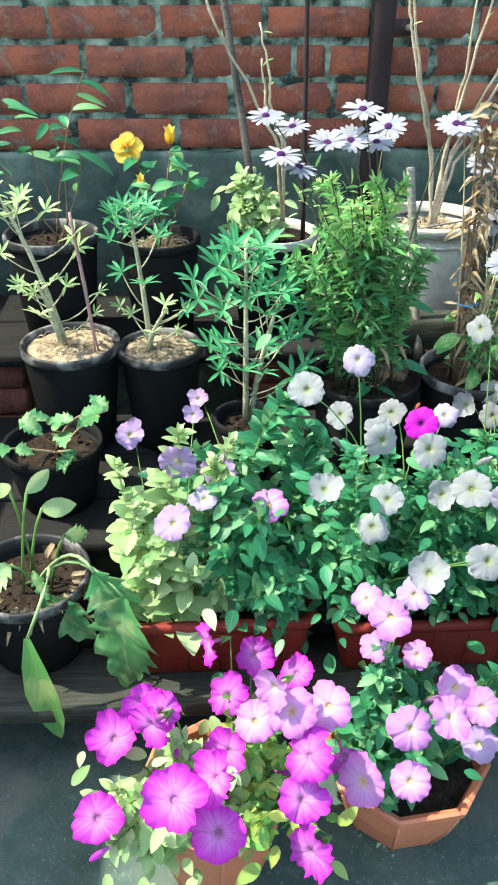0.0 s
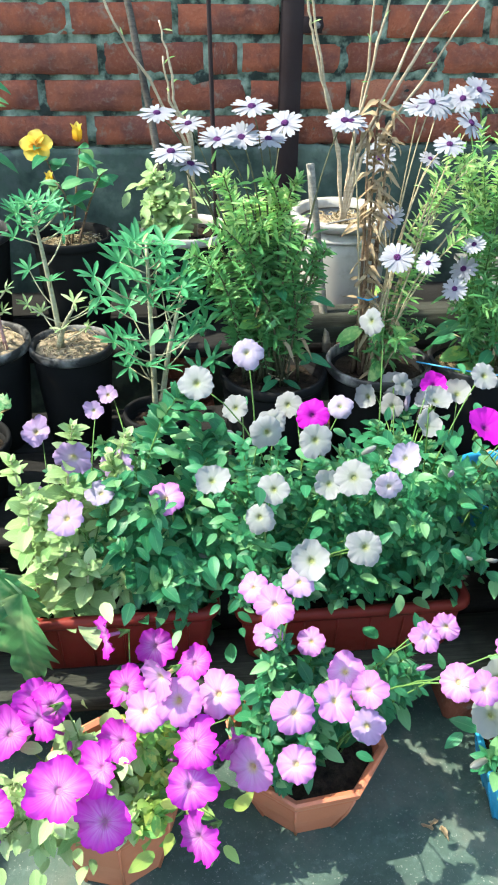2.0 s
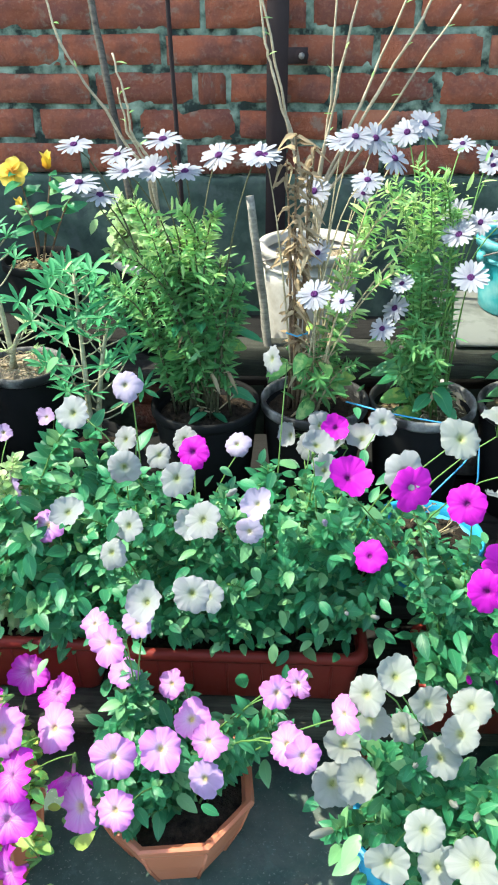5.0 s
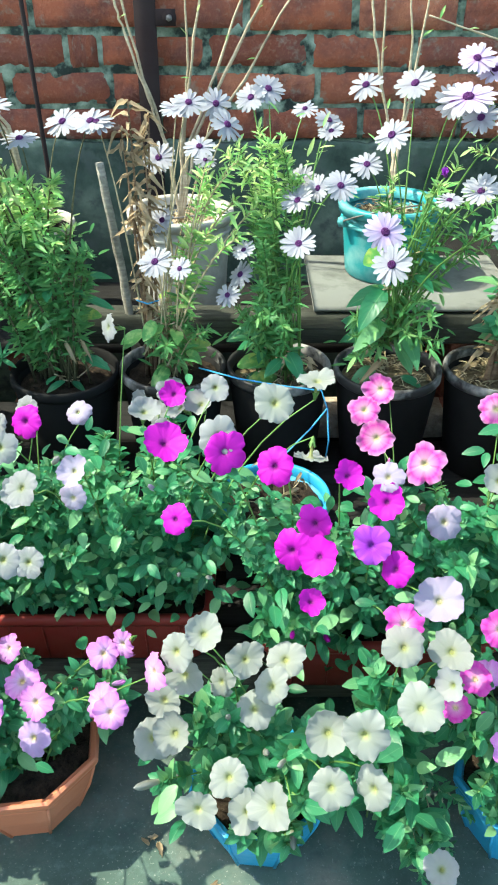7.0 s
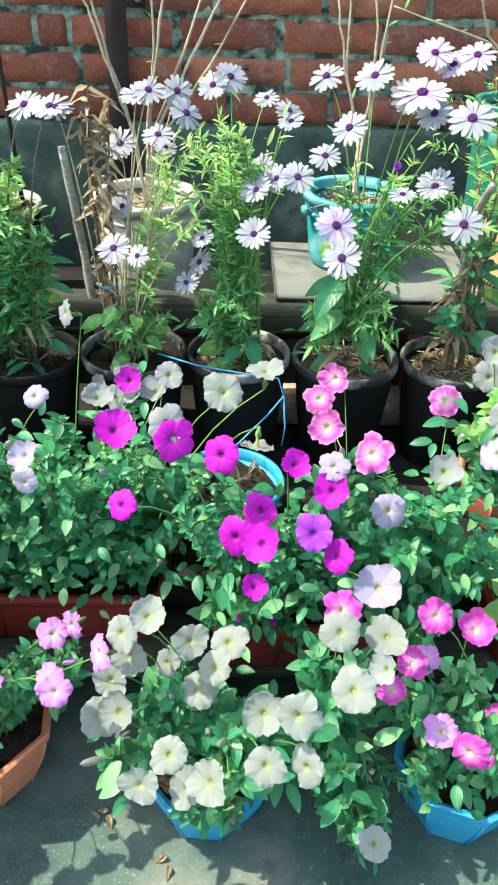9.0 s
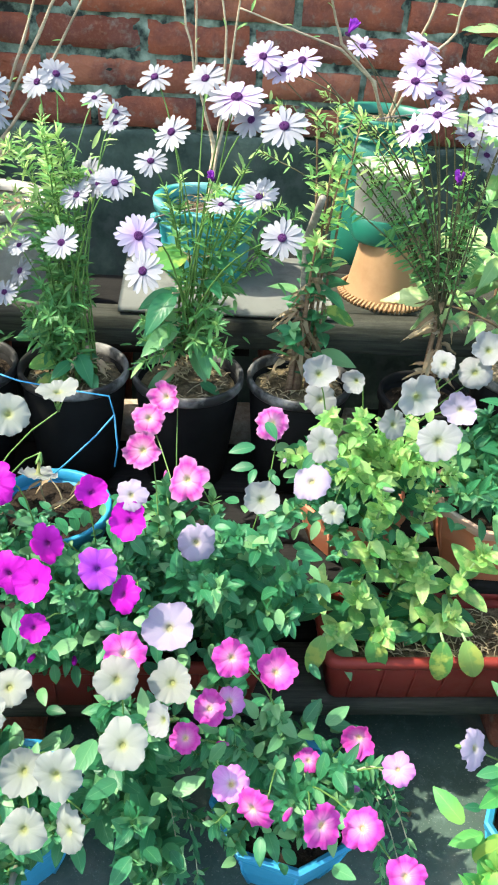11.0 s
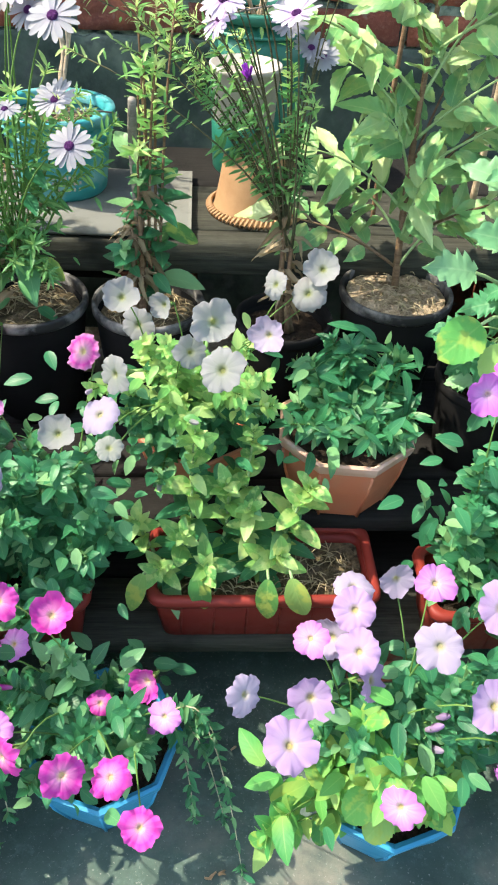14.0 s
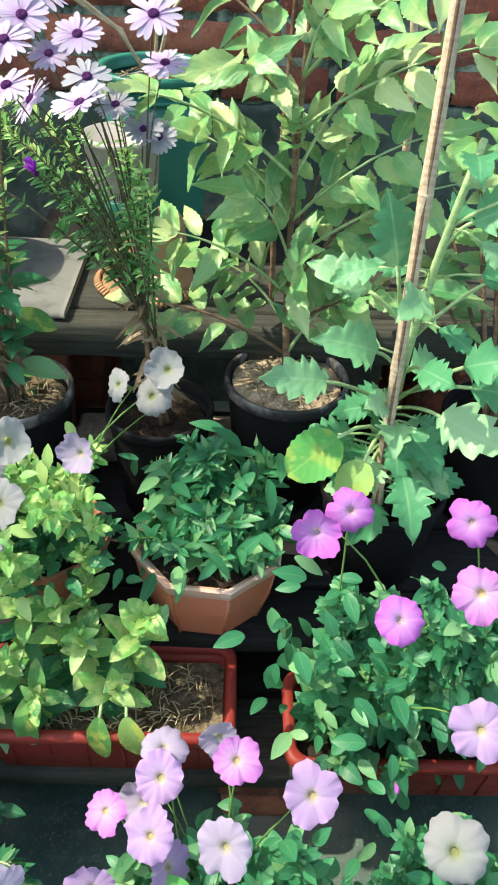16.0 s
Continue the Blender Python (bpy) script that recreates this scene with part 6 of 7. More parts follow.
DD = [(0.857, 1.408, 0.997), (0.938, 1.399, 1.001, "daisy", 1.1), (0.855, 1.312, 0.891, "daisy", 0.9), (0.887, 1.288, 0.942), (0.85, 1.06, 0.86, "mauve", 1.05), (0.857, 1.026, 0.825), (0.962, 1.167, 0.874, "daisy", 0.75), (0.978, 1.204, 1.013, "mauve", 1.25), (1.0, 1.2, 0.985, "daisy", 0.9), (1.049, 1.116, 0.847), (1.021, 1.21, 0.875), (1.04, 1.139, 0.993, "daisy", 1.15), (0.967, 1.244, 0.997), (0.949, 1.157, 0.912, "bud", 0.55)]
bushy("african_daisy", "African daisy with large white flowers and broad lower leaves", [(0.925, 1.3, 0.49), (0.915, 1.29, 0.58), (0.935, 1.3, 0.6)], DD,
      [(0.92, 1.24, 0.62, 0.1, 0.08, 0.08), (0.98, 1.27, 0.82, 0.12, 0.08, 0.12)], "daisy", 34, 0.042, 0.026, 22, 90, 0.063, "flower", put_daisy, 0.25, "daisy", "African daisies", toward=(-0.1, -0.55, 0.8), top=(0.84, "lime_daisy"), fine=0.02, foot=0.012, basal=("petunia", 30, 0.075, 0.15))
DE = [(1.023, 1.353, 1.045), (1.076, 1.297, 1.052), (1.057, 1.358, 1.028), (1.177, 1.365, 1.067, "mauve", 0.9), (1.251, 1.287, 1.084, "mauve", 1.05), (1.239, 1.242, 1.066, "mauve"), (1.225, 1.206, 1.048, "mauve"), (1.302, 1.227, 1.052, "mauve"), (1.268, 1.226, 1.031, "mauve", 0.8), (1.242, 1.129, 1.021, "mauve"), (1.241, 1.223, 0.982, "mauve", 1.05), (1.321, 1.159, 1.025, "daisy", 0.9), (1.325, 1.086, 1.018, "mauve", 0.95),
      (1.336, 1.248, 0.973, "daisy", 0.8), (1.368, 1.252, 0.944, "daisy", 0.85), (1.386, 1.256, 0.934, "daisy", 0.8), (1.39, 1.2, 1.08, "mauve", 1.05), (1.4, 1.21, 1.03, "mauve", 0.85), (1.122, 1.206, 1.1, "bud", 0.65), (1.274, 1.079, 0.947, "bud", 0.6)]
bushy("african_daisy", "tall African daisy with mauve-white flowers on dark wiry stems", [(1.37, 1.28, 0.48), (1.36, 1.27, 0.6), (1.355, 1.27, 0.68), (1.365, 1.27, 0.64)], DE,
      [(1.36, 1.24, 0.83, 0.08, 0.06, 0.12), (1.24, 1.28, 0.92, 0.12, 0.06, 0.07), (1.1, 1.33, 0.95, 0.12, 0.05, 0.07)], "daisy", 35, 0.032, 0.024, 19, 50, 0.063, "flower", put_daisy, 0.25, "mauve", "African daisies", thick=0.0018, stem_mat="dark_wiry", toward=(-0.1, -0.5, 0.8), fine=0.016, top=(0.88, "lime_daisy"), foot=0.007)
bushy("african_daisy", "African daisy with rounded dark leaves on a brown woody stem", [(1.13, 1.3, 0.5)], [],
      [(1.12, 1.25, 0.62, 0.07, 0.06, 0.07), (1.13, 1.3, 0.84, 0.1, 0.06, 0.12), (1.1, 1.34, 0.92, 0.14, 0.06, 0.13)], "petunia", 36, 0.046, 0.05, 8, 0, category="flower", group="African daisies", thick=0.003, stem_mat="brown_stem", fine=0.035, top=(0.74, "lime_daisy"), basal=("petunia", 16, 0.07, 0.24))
bushy("green_rosette_plant", "low bushy plant with dark green pointed leaves in its pot", [(1.46, 1.09, 0.41), (1.43, 1.07, 0.41), (1.5, 1.08, 0.41), (1.46, 1.13, 0.41)], [],
      [(1.46, 1.05, 0.455, 0.11, 0.09, 0.045), (1.47, 1.12, 0.51, 0.1, 0.06, 0.055)], "pointed", 37, 0.054, 0.016, 38, 160, category="plant", group="", most=6, fine=0.016)


# ---- lupins, hibiscus, shrub, dahlia ----
def lupin(x, y, z, top, spread, kind, label, seed, low=6, crown=9, lean=(0, 0), stalk_mat="pale_stem", size=0.042):
    """A pale stem with a few long-stalked hand-shaped leaves below and a crown of them at its tip."""
    rnd = random.Random(seed)
    plant = thing("lupin", (x, y, z), label, "plant", "lupins")
    stem = Geo()
    stalk = bezier((x, y, z), (x + 0.3 * lean[0], y + 0.4 * lean[1], z + 0.55 * (top - z)), (x + lean[0], y + lean[1], top), 8)
    stem.tube(stalk, [0.0065 - 0.00045 * i for i in range(9)], 7)
    n = low + crown
    for k in range(n):
        t = 0.15 + 0.55 * k / low if k < low else 0.72 + 0.28 * (k - low) / crown
        q = t * 8
        i = min(7, int(q))
        p = stalk[i].lerp(stalk[i + 1], q - i)
        a = 2.4 * k + rnd.uniform(-0.3, 0.3)
        out = Vector((math.cos(a), 0.75 * math.sin(a) - 0.15, 0))
        r = spread * (1.0 if k < low else 0.75 - 0.5 * (t - 0.72) / 0.28) * rnd.uniform(0.75, 1.15)
        e = p + out * r + Vector((0, 0, r * rnd.uniform(0.4, 0.9)))
        stalk_geo = Geo()
        stalk_geo.tube(bezier(p, p + out * r * 0.5 + Vector((0, 0, 0.01)), e, 4), 0.0015, 4)
        part("leaf_stalk", stalk_geo, stalk_mat, plant)
        piece("leaf", rnd.choice(LEAF[kind]), frame_of(out + Vector((0, -0.2, 0.2)), Vector((0, -0.5, 0.9)) + 0.4 * out, e, size * rnd.uniform(0.8, 1.2)), plant)
    part("stem", stem, stalk_mat, plant)


lupin(-0.27, 1.46, 0.515, 0.82, 0.085, "pale_lupin", "lupin with pale green hand-shaped leaves on a thick stem", 1, 7, 9, (-0.09, 0), size=0.029)
lupin(-0.275, 1.45, 0.515, 0.66, 0.07, "pale_lupin", "small lupin with pale hand-shaped leaves", 6, 4, 2, (-0.03, -0.02), size=0.028)
lupin(-0.1, 1.455, 0.505, 0.79, 0.07, "lupin", "lupin with blue-green hand-shaped leaves crowded at its tip", 2, 4, 13, (-0.025, 0), size=0.032)
lupin(-0.105, 1.45, 0.505, 0.6, 0.075, "pale_lupin", "small lupin with pale hand-shaped leaves", 4, 5, 1, (0.04, -0.03), size=0.027)
lupin(0.085, 1.31, 0.415, 0.76, 0.09, "lupin", "dense lupin with bright green hand-shaped leaves", 3, 13, 11, (0.0, 0.01), size=0.043)
lupin(0.095, 1.32, 0.415, 0.68, 0.09, "lupin", "dense lupin with bright green hand-shaped leaves", 5, 7, 6, (0.05, -0.03), size=0.04)


def twiggy(name, label, root, tips, kind, leaf, seed, mat="brown_stem", thick=0.003, leaves=4, category="plant", bend=0.05):
    """A few bare stems with leaves near their tips; tips hold x, y, z."""
    rnd = random.Random(seed)
    plant = thing(name, root, label, category)
    root = Vector(root)
    for tip in tips:
        tip = Vector(tip)
        c = root.lerp(tip, 0.5) + Vector((rnd.uniform(-bend, bend), rnd.uniform(-0.3, 0.3) * bend, 0.2 * (tip.z - root.z)))
        pts = bezier(root + Vector((rnd.uniform(-0.015, 0.015), rnd.uniform(-0.015, 0.015), 0)), c, tip, 8)
        stem = Geo()
        stem.tube(pts, [thick * (1 - 0.07 * i) for i in range(9)], 6)
        part("stem", stem, mat, plant)
        for k in range(leaves):
            q = 8 * (1 - 0.5 * (k / max(1, leaves)) ** 1.2) - 1e-3
            i = min(7, int(q))
            p = pts[i].lerp(pts[i + 1], q - i)
            a = rnd.uniform(0, 6.28)
            d = Vector((math.cos(a), 0.6 * math.sin(a) - 0.3, rnd.uniform(-0.3, 0.5)))
            piece("leaf", rnd.choice(LEAF[kind]), frame_of(d, (rnd.gauss(0, 0.3), -0.5, 1), p, leaf * rnd.uniform(0.7, 1.2)), plant)
    return plant


twiggy("withered_plant", "thin bare twigs in the round blue pot", (0.7, 1.06, 0.373), [(0.66, 1.0, 0.43), (0.74, 1.01, 0.45), (0.7, 1.04, 0.47), (0.68, 1.1, 0.44), (0.75, 1.08, 0.43)], "dry", 0.02, 50, leaves=2, mat="straw", thick=0.0016)
twiggy("pepper_plant", "thin-stemmed plant with a few dark green leaves in a tall pot", (-0.3, 1.7, 0.64), [(-0.2, 1.6, 1.0), (-0.36, 1.62, 0.95), (-0.22, 1.58, 0.86), (-0.29, 1.66, 0.9), (-0.4, 1.6, 0.88)], "pointed", 0.06, 41, leaves=5, thick=0.0022)
hib = twiggy("hibiscus", "small hibiscus with a yellow flower and glossy leaves", (-0.08, 1.68, 0.64), [(-0.14, 1.765, 0.83), (-0.05, 1.72, 0.84), (-0.1, 1.66, 0.78), (0.0, 1.68, 0.8)], "petunia", 0.048, 42, leaves=6)
rnd = random.Random(5)
g = Geo()
for k in range(5):
    b = blade(0.5, -0.12, 0.3, n=7, tip=1.7, wave=0.07, seed=k, blunt=0.5)
    g.add(b.v, b.f, b.uv, frame_of((0.05, -0.8, 0.5), (0, 0, 1), (-0.144, 1.75, 0.836), 1) @ pose(0, 0, 0, 90) @ pose(0, 0, 0, 0, 0, 72 * k) @ pose(0, 0, 0, 25) @ Matrix.Scale(0.034, 4))
part("yellow_flower", g, "yellow_petal", hib, "open five-petalled yellow flower")
for at, s in (((-0.052, 1.71, 0.85), 0.04), ((-0.115, 1.68, 0.77), 0.03)):
    g = Geo()
    for k in range(3):
        b = blade(0.28, 0.8, 0.1, n=4, seed=k)
        g.add(b.v, b.f, b.uv, Matrix.Translation(at) @ pose(0, 0, 0, 75, 0, 120 * k) @ Matrix.Scale(s, 4))
    part("yellow_bud", g, "yellow_petal", hib, "furled yellow-orange bud")

bushy("succulent_shrub", "pale green fleshy-leaved shrub in the white-rimmed pot", [(0.14, 1.72, 0.64), (0.18, 1.73, 0.64)], [], [(0.12, 1.7, 0.72, 0.07, 0.06, 0.08)], "pale", 43, 0.04, 0.016, 13, 60, category="plant", group="", opposite=True)

# the glossy shrub before the brick wall
def glossy_shrub():
    """Arching woody branches with pairs of large toothed leaves, spread to the sun."""
    plant = thing("glossy_shrub", (1.575, 1.34, 0.52), "leafy shrub with large glossy toothed leaves, sunlit yellow-green", "shrub")
    rnd = random.Random(44)
    trunk = bezier((1.575, 1.345, 0.52), (1.555, 1.36, 0.75), (1.575, 1.4, 1.12), 10)
    g = Geo()
    g.tube(trunk, [0.007 - 0.0004 * i for i in range(11)], 8)
    part("trunk", g, "brown_stem", plant)
    for k in range(21):
        u, v = (k * 0.618) % 1.0, (k + 0.5) / 21
        tip = Vector((1.36 + 0.46 * u, 1.27 + 0.17 * rnd.random(), 0.65 + 0.5 * v))
        root = trunk[min(9, int(1 + 8.5 * v))].copy()
        pts = bezier(root, root.lerp(tip, 0.5) + Vector((0, 0, 0.035)), tip, 8)
        g = Geo()
        g.tube(pts, [0.003 - 0.00022 * i for i in range(9)], 6)
        part("branch", g, "fresh_stem" if k % 3 else "brown_stem", plant)
        face = Vector((rnd.choice((-0.7, -0.6, 0.25)) + rnd.gauss(0, 0.2), -0.4 + rnd.gauss(0, 0.25), 0.75)).normalized()
        for j in range(5):
            q = 8 * (0.28 + 0.68 * j / 4)
            i = min(7, int(q))
            p = pts[i].lerp(pts[i + 1], q - i)
            tan = (pts[i + 1] - pts[i]).normalized()
            a = tan.cross(face).normalized()
            for o in (1, -1):
                d = (a * o * rnd.uniform(0.8, 1.1) + tan * rnd.uniform(0.4, 0.9) + Vector((0, 0, rnd.uniform(-0.3, 0.12)))).normalized()
                turn = face + Vector((rnd.gauss(0, 0.4), rnd.gauss(0, 0.3), 0))
                piece("leaf", rnd.choice(LEAF["shrub"]), frame_of(d, turn, p + d * 0.007, rnd.uniform(0.05, 0.085)), plant)
        d = ((pts[-1] - pts[-2]).normalized() + Vector((rnd.gauss(0, 0.2), rnd.gauss(-0.1, 0.2), -0.1))).normalized()
        piece("leaf", rnd.choice(LEAF["shrub"]), frame_of(d, face, pts[-1], rnd.uniform(0.07, 0.1)), plant)


glossy_shrub()
twiggy("leafy_climber", "yellow-green leafed plant beside the wall", (1.92, 1.3, 0.47), [(1.84, 1.5, 0.92), (1.88, 1.48, 0.84), (1.82, 1.45, 0.76), (1.9, 1.5, 1.0), (1.8, 1.42, 0.7), (1.95, 1.45, 0.8)], "shrub", 0.075, 45, leaves=9, thick=0.005)


def dahlia():
    plant = thing("dahlia", (1.72, 1.15, 0.44), "tall dahlia with broad toothed green leaves tied to a cane", "plant")
    rnd = random.Random(8)
    stem = Geo()
    main = bezier((1.71, 1.13, 0.44), (1.68, 1.11, 0.66), (1.735, 1.08, 1.0), 10)
    stem.tube(main, [0.009 - 0.0005 * i for i in range(11)], 8)
    # leaf tip, its joint on the stem (0..10), length, tilt of the face
    ends = [((1.65, 1.06, 0.93), 5.0, 0.13), ((1.535, 1.02, 0.745), 4.0, 0.13), ((1.61, 1.05, 0.78), 5.0, 0.12), ((1.79, 1.0, 0.79), 4.2, 0.11), ((1.80, 0.97, 0.69), 4.0, 0.15), ((1.718, 0.95, 0.57), 3.0, 0.12), ((1.645, 0.99, 0.6), 2.6, 0.11),
            ((1.83, 1.08, 0.88), 6.0, 0.12), ((1.725, 1.0, 0.76), 5.0, 0.1), ((1.59, 1.1, 0.85), 6.0, 0.11), ((1.83, 1.0, 0.74), 4.4, 0.12), ((1.69, 1.02, 0.66), 3.4, 0.1), ((1.78, 1.05, 0.95), 8.0, 0.1), ((1.66, 1.03, 0.7), 3.8, 0.09), ((1.85, 1.02, 0.98), 8.5, 0.1), ((1.72, 1.02, 1.0), 9.5, 0.08)]
    for tip, q, L in ends:
        i = min(9, int(q))
        p = main[i].lerp(main[i + 1], q - i)
        tip = Vector(tip)
        d = tip - p
        L *= 0.66
        root = tip - d.normalized() * min(L, d.length * 0.75)
        root.z += 0.012
        stalk_geo = Geo()
        stalk_geo.tube(bezier(p, p.lerp(root, 0.5) + Vector((0, 0, 0.015)), root, 5), 0.0026, 5)
        part("leaf_stalk", stalk_geo, "fresh_stem", plant)
        piece("leaf", rnd.choice(LEAF["dahlia"]), frame_of(tip - root, (rnd.gauss(0, 0.2), -0.75, 0.7), root, L), plant)
    for k in range(52):
        q = rnd.uniform(1.0, 10) if k % 3 == 0 else rnd.uniform(0.6, 3.6)
        i = min(9, int(q))
        p = main[i].lerp(main[i + 1], q - i)
        a = rnd.uniform(0, 6.28)
        d = Vector((math.cos(a), math.sin(a) * 0.6 - 0.2, rnd.uniform(-0.3, 0.4)))
        e = p + d * rnd.uniform(0.02, 0.07)
        g = Geo()
        g.tube([p, p.lerp(e, 0.5) + Vector((0, 0, 0.004)), e], 0.0018, 4)
        part("leaf_stalk", g, "fresh_stem", plant)
        piece("leaf", rnd.choice(LEAF["dahlia"]), frame_of(d - Vector((0, 0, 0.25)), (rnd.gauss(0, 0.25), -0.6, 0.8), e, rnd.uniform(0.045, 0.075)), plant)
    for tip, L in (((1.563, 0.99, 0.625), 0.075), ((1.63, 0.98, 0.59), 0.055)):
        tip = Vector(tip)
        root = tip + (Vector((1.7, 1.1, 0.67)) - tip).normalized() * L
        stalk_geo = Geo()
        stalk_geo.tube(bezier(Vector((1.705, 1.13, 0.52)), Vector((1.69, 1.09, 0.66)), root, 5), 0.0026, 5)
        part("leaf_stalk", stalk_geo, "fresh_stem", plant)
        piece("leaf", LEAF["round"][1], frame_of(tip - root, (-0.1, -0.75, 0.65), root, L), plant, "rounded yellow-green lower leaf")
    part("stem", stem, "fresh_stem", plant)


dahlia()


# ---- the ragged plants of the shaded corner ----
def dock():
    plant = thing("wilting_leafy_plant", (-0.28, 0.99, 0.29), "wilting plant with long leaves, sun patches painted on, hanging over its pot", "plant")
    rnd = random.Random(9)
    for tip, L, n in (((-0.255, 0.93, 0.33), 0.17, (-0.5, -0.6, 0.6)), ((-0.2, 0.89, 0.26), 0.12, (-0.5, -0.8, 0.3)), ((-0.3, 0.95, 0.52), 0.14, (0.2, -0.9, 0.3)), ((-0.21, 1.0, 0.45), 0.12, (0.2, -0.9, 0.4)), ((-0.34, 0.92, 0.36), 0.14, (0, -0.8, 0.5)), ((-0.19, 1.02, 0.38), 0.1, (0, -0.8, 0.5)), ((-0.24, 1.02, 0.5), 0.13, (0.4, -0.8, 0.3))):
        tip, root = Vector(tip), Vector((-0.28 + rnd.uniform(-0.03, 0.03), 0.985 + rnd.uniform(-0.02, 0.02), 0.30))
        top = root.lerp(tip, 0.45)
        top.z = max(root.z, tip.z) + 0.07
        pts = bezier(root, top, tip, 6)
        stem = Geo()
        stem.tube(pts[:4], 0.0025, 5)
        part("leaf_stalk", stem, "stem", plant)
        # upper leaves take the pale kind, with sun put into the colour
        piece("leaf", rnd.choice(LEAF["pale" if tip.z > 0.4 else "dock"]), frame_of(tip - pts[3], n, pts[3], (tip - pts[3]).length * 1.2), plant)
    # large leaves that hang from arching stalks
    for root, tip, n, leaf in (((-0.122, 0.878, 0.37), (-0.142, 0.838, 0.19), (-0.35, -0.85, 0.3), LEAF["dock"][1]), ((-0.272, 0.87, 0.3), (-0.25, 0.832, 0.09), (-0.3, -0.9, 0.2), LEAF["lime_daisy"][2]), ((-0.165, 0.9, 0.4), (-0.1, 0.86, 0.31), (-0.6, -0.6, 0.6), LEAF["dock"][4])):
        root, tip = Vector(root), Vector(tip)
        g = Geo()
        g.tube(bezier((-0.28, 0.985, 0.3), (-0.2, 0.93, 0.46), root, 7), 0.0028, 5)
        part("leaf_stalk", g, "fresh_stem", plant)
        piece("leaf", leaf, frame_of(tip - root, n, root, (tip - root).length), plant)
    for k in range(16):
        a = rnd.uniform(0, 6.28)
        p = Vector((-0.28 + 0.06 * math.cos(a), 0.99 + 0.06 * math.sin(a), 0.305))
        piece("leaf", rnd.choice(LEAF["dry"]), frame_of((math.cos(a), math.sin(a) - 0.3, rnd.uniform(0.0, 1.0)), (0, -0.4, 1), p, rnd.uniform(0.025, 0.045)), plant)


dock()
twiggy("wilting_leafy_plant", "ragged plant with a few leaves with painted sun patches, and dry stalks", (-0.27, 1.24, 0.4), [(-0.25, 1.15, 0.5), (-0.3, 1.14, 0.53), (-0.2, 1.15, 0.53), (-0.16, 1.18, 0.52), (-0.33, 1.16, 0.46), (-0.22, 1.16, 0.45)], "dock", 0.046, 46, leaves=2, mat="dry")


# ---- sticks, canes and dry branches ----
def stick(name, label, pts, r, mat, category="stick", group="", sides=7, rough=0.0):
    rnd = random.Random(len(label))
    ob = thing(name, pts[0], label, category, group)
    g = Geo()
    path = []
    for a, b in zip(pts, pts[1:]):
        a, b = Vector(a), Vector(b)
        for i in range(6):
            path.append(a.lerp(b, i / 6) + Vector((rnd.gauss(0, rough), rnd.gauss(0, rough), 0)))
    path.append(Vector(pts[-1]))
    g.tube(path, [r * (1.0 - 0.25 * i / len(path)) * (1 + rnd.uniform(-0.08, 0.08)) for i in range(len(path))], sides)
    part("shaft", g, mat, ob)
    return ob


def branches(name, label, root, shoots, r, mat, seed):
    """Bare shoots from one foot; each a list of points above it."""
    rnd = random.Random(seed)
    ob = thing(name, root, label, "dry branch", "dry branches")
    for pts in shoots:
        g = Geo()
        p = [Vector(root)] + [Vector(q) for q in pts]
        path = []
        for a, b in zip(p, p[1:]):
            for i in range(5):
                path.append(a.lerp(b, i / 5) + Vector((rnd.gauss(0, 0.0014), rnd.gauss(0, 0.0014), 0)))
        path.append(p[-1])
        g.tube(path, [r * (1 - 0.6 * i / len(path)) * (1.25 if i % 5 == 0 else 1.0) for i in range(len(path))], 6)
        part("twig", g, mat, ob)
        for k in range(3):
            i = len(path) - 2 - 3 * k
            d = Vector((rnd.gauss(0, 1), rnd.gauss(-0.3, 0.5), rnd.uniform(0.2, 1.2)))
            piece("leaf", rnd.choice(LEAF["lime_daisy"]), frame_of(d, (0, -0.5, 1), path[i], rnd.uniform(0.014, 0.026)), ob)
    return ob


stick("support_stick", "dark weathered stick pushed into the white-rimmed pot", [(0.14, 1.71, 0.63), (0.09, 1.76, 0.95), (0.05, 1.8, 1.2)], 0.009, "dark_stick", group="support sticks", rough=0.0008)
stick("plant_stake", "thin dusty-pink stake in the sandy pot", [(-0.205, 1.43, 0.515), (-0.216, 1.43, 0.66), (-0.228, 1.43, 0.79)], 0.004, "pink_stake", group="support sticks")
stick("support_rod", "thin dark rod beside the daisies", [(0.235, 1.72, 0.62), (0.222, 1.71, 1.15), (0.22, 1.71, 1.35)], 0.0055, "iron", group="support sticks")
stick("support_stick", "split grey wooden stake tied to the dry plant", [(0.436, 1.4, 0.5), (0.414, 1.43, 0.676), (0.39, 1.445, 0.86)], 0.0095, "grey_stake", group="support sticks", rough=0.0006)
cane_path = [Vector(p) for p in bezier((1.70, 1.1, 0.44), (1.672, 1.02, 0.8), (1.69, 1.12, 1.3), 24)]
cane = thing("bamboo_cane", (1.70, 1.1, 0.44), "pale split bamboo cane holding the dahlia", "stick", "canes")
g = Geo()
g.tube(cane_path, [0.0072 + (0.001 if i % 6 == 3 else 0.0) for i in range(25)], 12)
part("shaft", g, "cane", cane)
g = Geo()
g.tube([p + Vector((-0.001, -0.0053, 0)) for p in cane_path], 0.0027, 6)
part("split_groove", g, "brown_stem", cane, "brown hollow of the split cane")
for i in (3, 9, 15, 21):
    g = Geo()
    g.tube([cane_path[i] + Vector((0, 0, dz)) for dz in (-0.003, 0.0, 0.003)], [0.0073, 0.0088, 0.0073], 12)
    part("node_ring", g, "cane", cane)
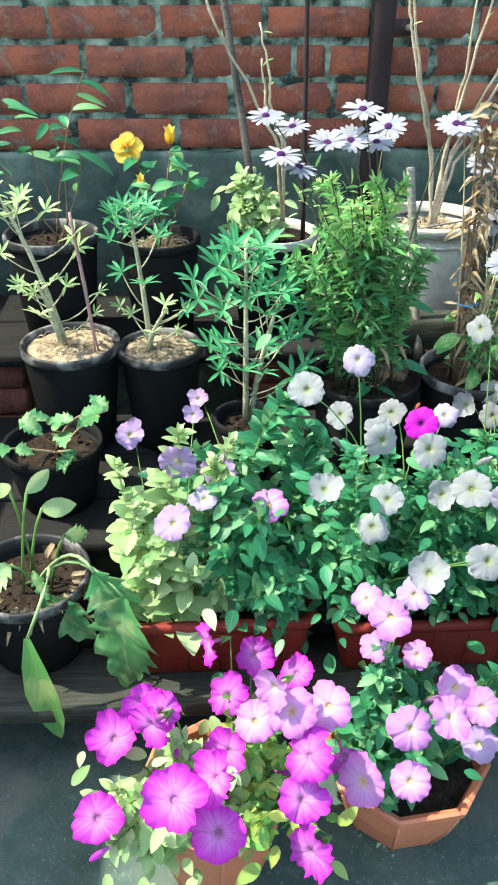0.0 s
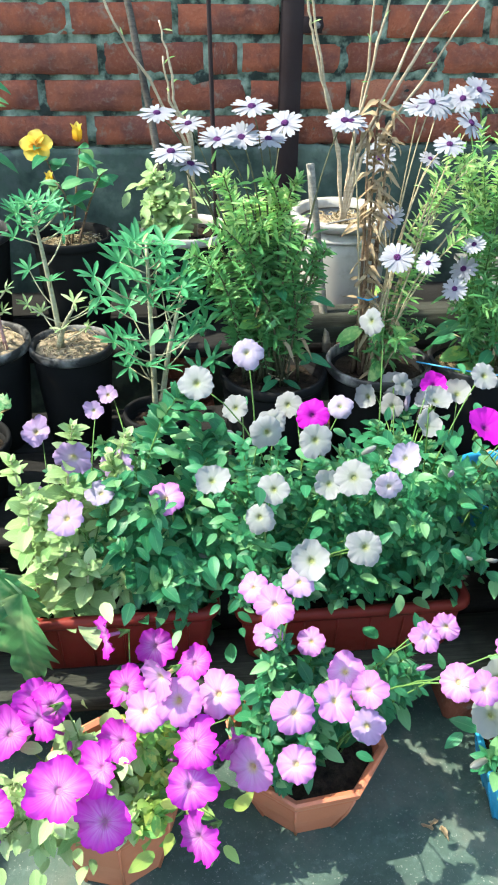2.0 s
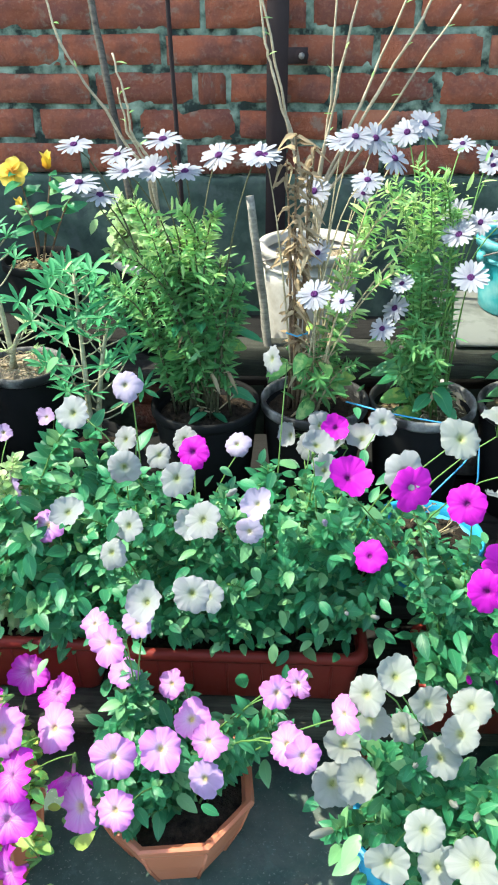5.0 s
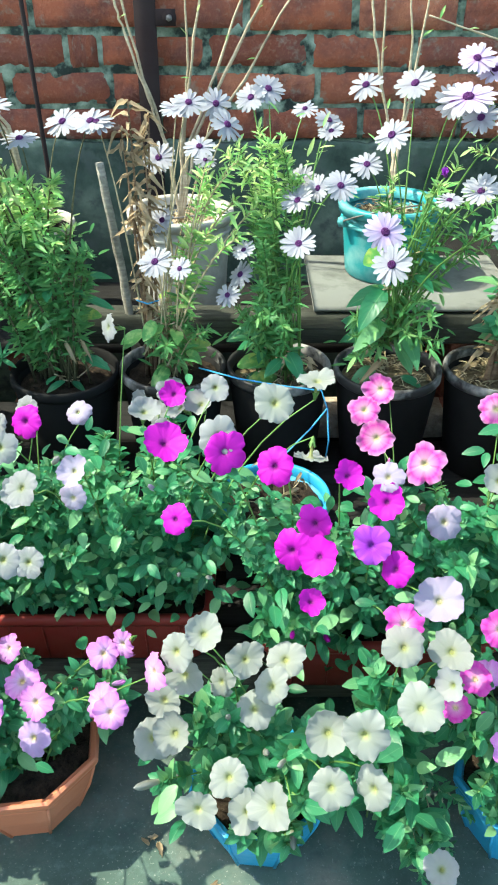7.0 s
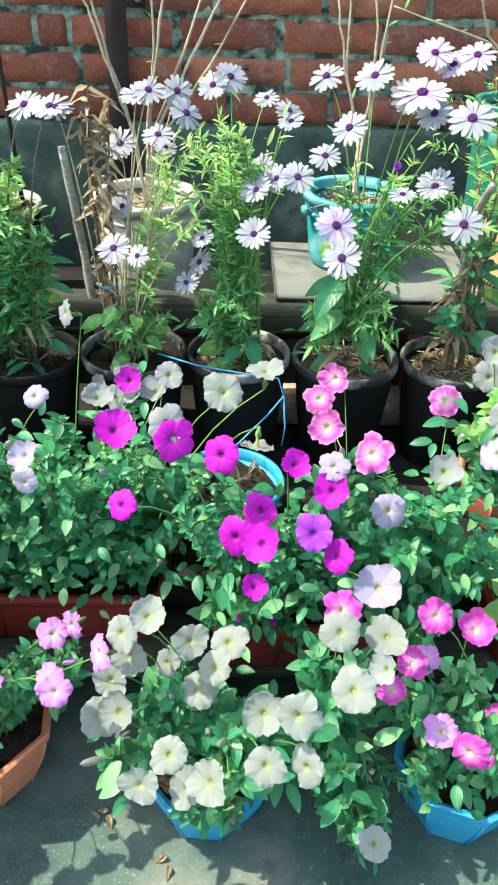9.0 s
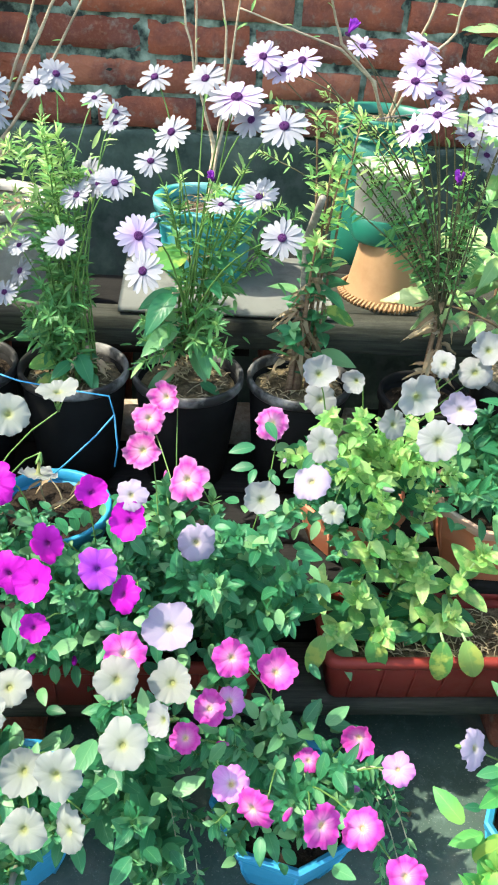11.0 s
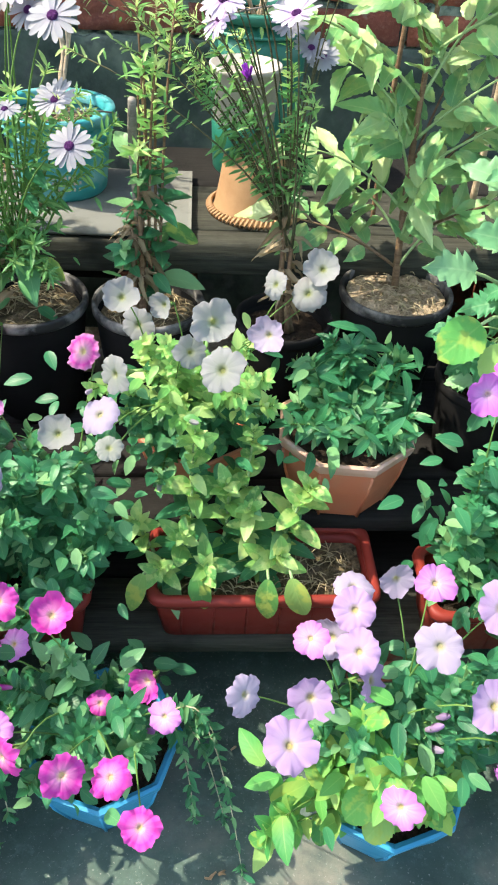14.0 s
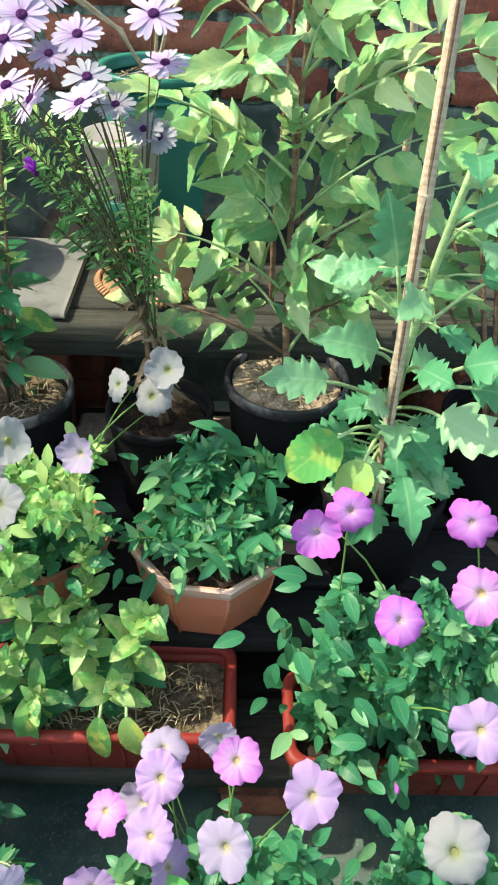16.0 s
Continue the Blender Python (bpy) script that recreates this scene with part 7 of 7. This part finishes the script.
stick("bamboo_cane", "thin pale cane standing behind the shrub", [(1.765, 1.58, 0.58), (1.757, 1.56, 0.86), (1.733, 1.55, 1.06), (1.72, 1.55, 1.3)], 0.007, "cane", group="canes")
stick("bamboo_cane", "grey cane standing behind the shrub", [(1.78, 1.62, 0.58), (1.77, 1.62, 0.86), (1.762, 1.62, 1.3)], 0.006, "dark_stick", group="canes")
stick("support_stick", "brown stem beside the shrub", [(1.55, 1.5, 0.58), (1.547, 1.5, 0.72), (1.56, 1.52, 1.06), (1.57, 1.52, 1.25)], 0.005, "brown_stem", group="support sticks")
stick("support_stick", "grey wooden stake among the daisy stems", [(1.13, 1.3, 0.5), (1.115, 1.3, 0.78), (1.122, 1.24, 0.87)], 0.008, "grey_stake", group="support sticks")

branches("dry_branch", "bare pale branches growing out of the white bucket", (0.514, 1.69, 0.668),
         [[(0.493, 1.685, 0.835), (0.455, 1.675, 0.964), (0.396, 1.665, 1.200), (0.385, 1.665, 1.361)], [(0.493, 1.685, 0.835), (0.460, 1.675, 0.932), (0.428, 1.665, 1.039), (0.412, 1.655, 1.093), (0.380, 1.655, 1.307)], [(0.525, 1.685, 0.857), (0.557, 1.675, 1.039), (0.600, 1.665, 1.254)], [(0.536, 1.685, 0.835), (0.600, 1.675, 0.985), (0.686, 1.665, 1.200)],
          [(0.546, 1.685, 0.814), (0.654, 1.675, 0.964), (0.772, 1.665, 1.157)], [(0.525, 1.695, 0.835), (0.541, 1.685, 0.985), (0.546, 1.665, 1.254)], [(0.536, 1.685, 0.825), (0.632, 1.675, 1.007), (0.707, 1.665, 1.136), (0.750, 1.655, 1.254)]], 0.004, "cane", 51)
branches("dry_branch", "bare pale branches growing out of the teal bucket", (0.955, 1.61, 0.714),
         [[(0.965, 1.685, 0.835), (0.922, 1.675, 0.964), (0.895, 1.665, 1.093), (0.890, 1.665, 1.307)], [(0.965, 1.685, 0.835), (0.927, 1.675, 0.953), (0.911, 1.665, 1.254)], [(0.975, 1.685, 0.835), (0.981, 1.675, 0.985), (0.954, 1.665, 1.254)], [(0.975, 1.685, 0.825), (0.992, 1.675, 0.985), (1.013, 1.665, 1.254)]], 0.0036, "cane", 52)
branches("dry_branch", "bare twisting branches growing out of the green tub", (1.33, 1.77, 0.86),
         [[(1.28, 1.72, 0.96), (1.2, 1.68, 1.02), (1.1, 1.66, 1.05), (1.0, 1.64, 1.08)], [(1.28, 1.72, 0.96), (1.2, 1.68, 1.03), (1.16, 1.66, 1.12), (1.14, 1.66, 1.22)], [(1.36, 1.72, 0.98), (1.42, 1.7, 1.06), (1.44, 1.7, 1.2)], [(1.34, 1.74, 0.98), (1.38, 1.72, 1.1), (1.37, 1.7, 1.22)]], 0.0036, "cane", 53)
branches("dry_branch", "pale forked branch behind the daisies", (0.19, 1.73, 0.635),
         [[(0.17, 1.66, 0.85), (0.1, 1.62, 0.98), (0.03, 1.6, 1.1), (0.0, 1.6, 1.25)], [(0.18, 1.65, 0.88), (0.15, 1.63, 0.93), (0.145, 1.62, 1.0), (0.125, 1.62, 1.08)], [(0.18, 1.65, 0.86), (0.14, 1.63, 0.94), (0.13, 1.62, 1.02)]], 0.004, "cane", 54)
twiggy("withered_plant", "withered plant with curled brown leaves tied to a stake", (0.48, 1.3, 0.5), [(0.47, 1.3, 0.99), (0.49, 1.3, 0.93), (0.455, 1.3, 0.95), (0.5, 1.31, 0.97), (0.48, 1.29, 0.86), (0.465, 1.31, 0.8), (0.475, 1.29, 0.72), (0.485, 1.3, 0.64)], "dry", 0.026, 47, leaves=15, mat="brown_stem", thick=0.0034, bend=0.012)
twiggy("withered_plant", "brown withered stem with peeling dry leaves", (1.12, 1.29, 0.5), [(1.125, 1.28, 0.72), (1.11, 1.28, 0.66), (1.13, 1.28, 0.62), (1.12, 1.28, 0.58)], "dry", 0.035, 48, leaves=9, mat="brown_stem", thick=0.006, bend=0.006)
twiggy("withered_plant", "brown twisted stem with peeling dry leaves", (1.37, 1.28, 0.48), [(1.355, 1.27, 0.72), (1.37, 1.27, 0.66), (1.36, 1.27, 0.6), (1.375, 1.27, 0.56)], "dry", 0.035, 49, leaves=8, mat="brown_stem", thick=0.006, bend=0.008)

# blue string slung between the pots
string = thing("blue_string", (0.63, 1.2, 0.53), "thin blue nylon string slung between pots and stems", "string")
for pts in ([(0.57, 1.24, 0.55), (0.64, 1.2, 0.55), (0.72, 1.2, 0.535), (0.79, 1.2, 0.525), (0.8, 1.18, 0.5)], [(0.8, 1.18, 0.5), (0.77, 1.16, 0.47), (0.72, 1.13, 0.43), (0.69, 1.12, 0.405)], [(0.8, 1.18, 0.5), (0.805, 1.17, 0.44), (0.8, 1.16, 0.405)], [(0.46, 1.29, 0.66), (0.48, 1.285, 0.655), (0.5, 1.29, 0.66)]):
    g = Geo()
    g.tube([Vector(p) for p in pts], 0.0016, 5)
    part("strand", g, "string", string)

# litter on the floor
rnd = random.Random(77)
for x, y, n in ((0.505, 0.676, 5), (0.62, 0.6, 3), (0.2, 0.5, 4), (0.45, 0.5, 4), (1.25, 0.55, 4), (1.3, 0.75, 3)):
    lit = thing("dry_litter", (x, y, 0.003), "scrap of dry brown leaf lying on the concrete", "leaf litter", "leaf litter")
    for k in range(n):
        a = rnd.uniform(0, 6.28)
        piece("leaf", rnd.choice(LEAF["dry"]), frame_of((math.cos(a), math.sin(a), 0.05), (rnd.gauss(0, 0.3), 0, 1), (x + rnd.uniform(-0.012, 0.012), y + rnd.uniform(-0.012, 0.012), 0.006), rnd.uniform(0.012, 0.024)), lit)
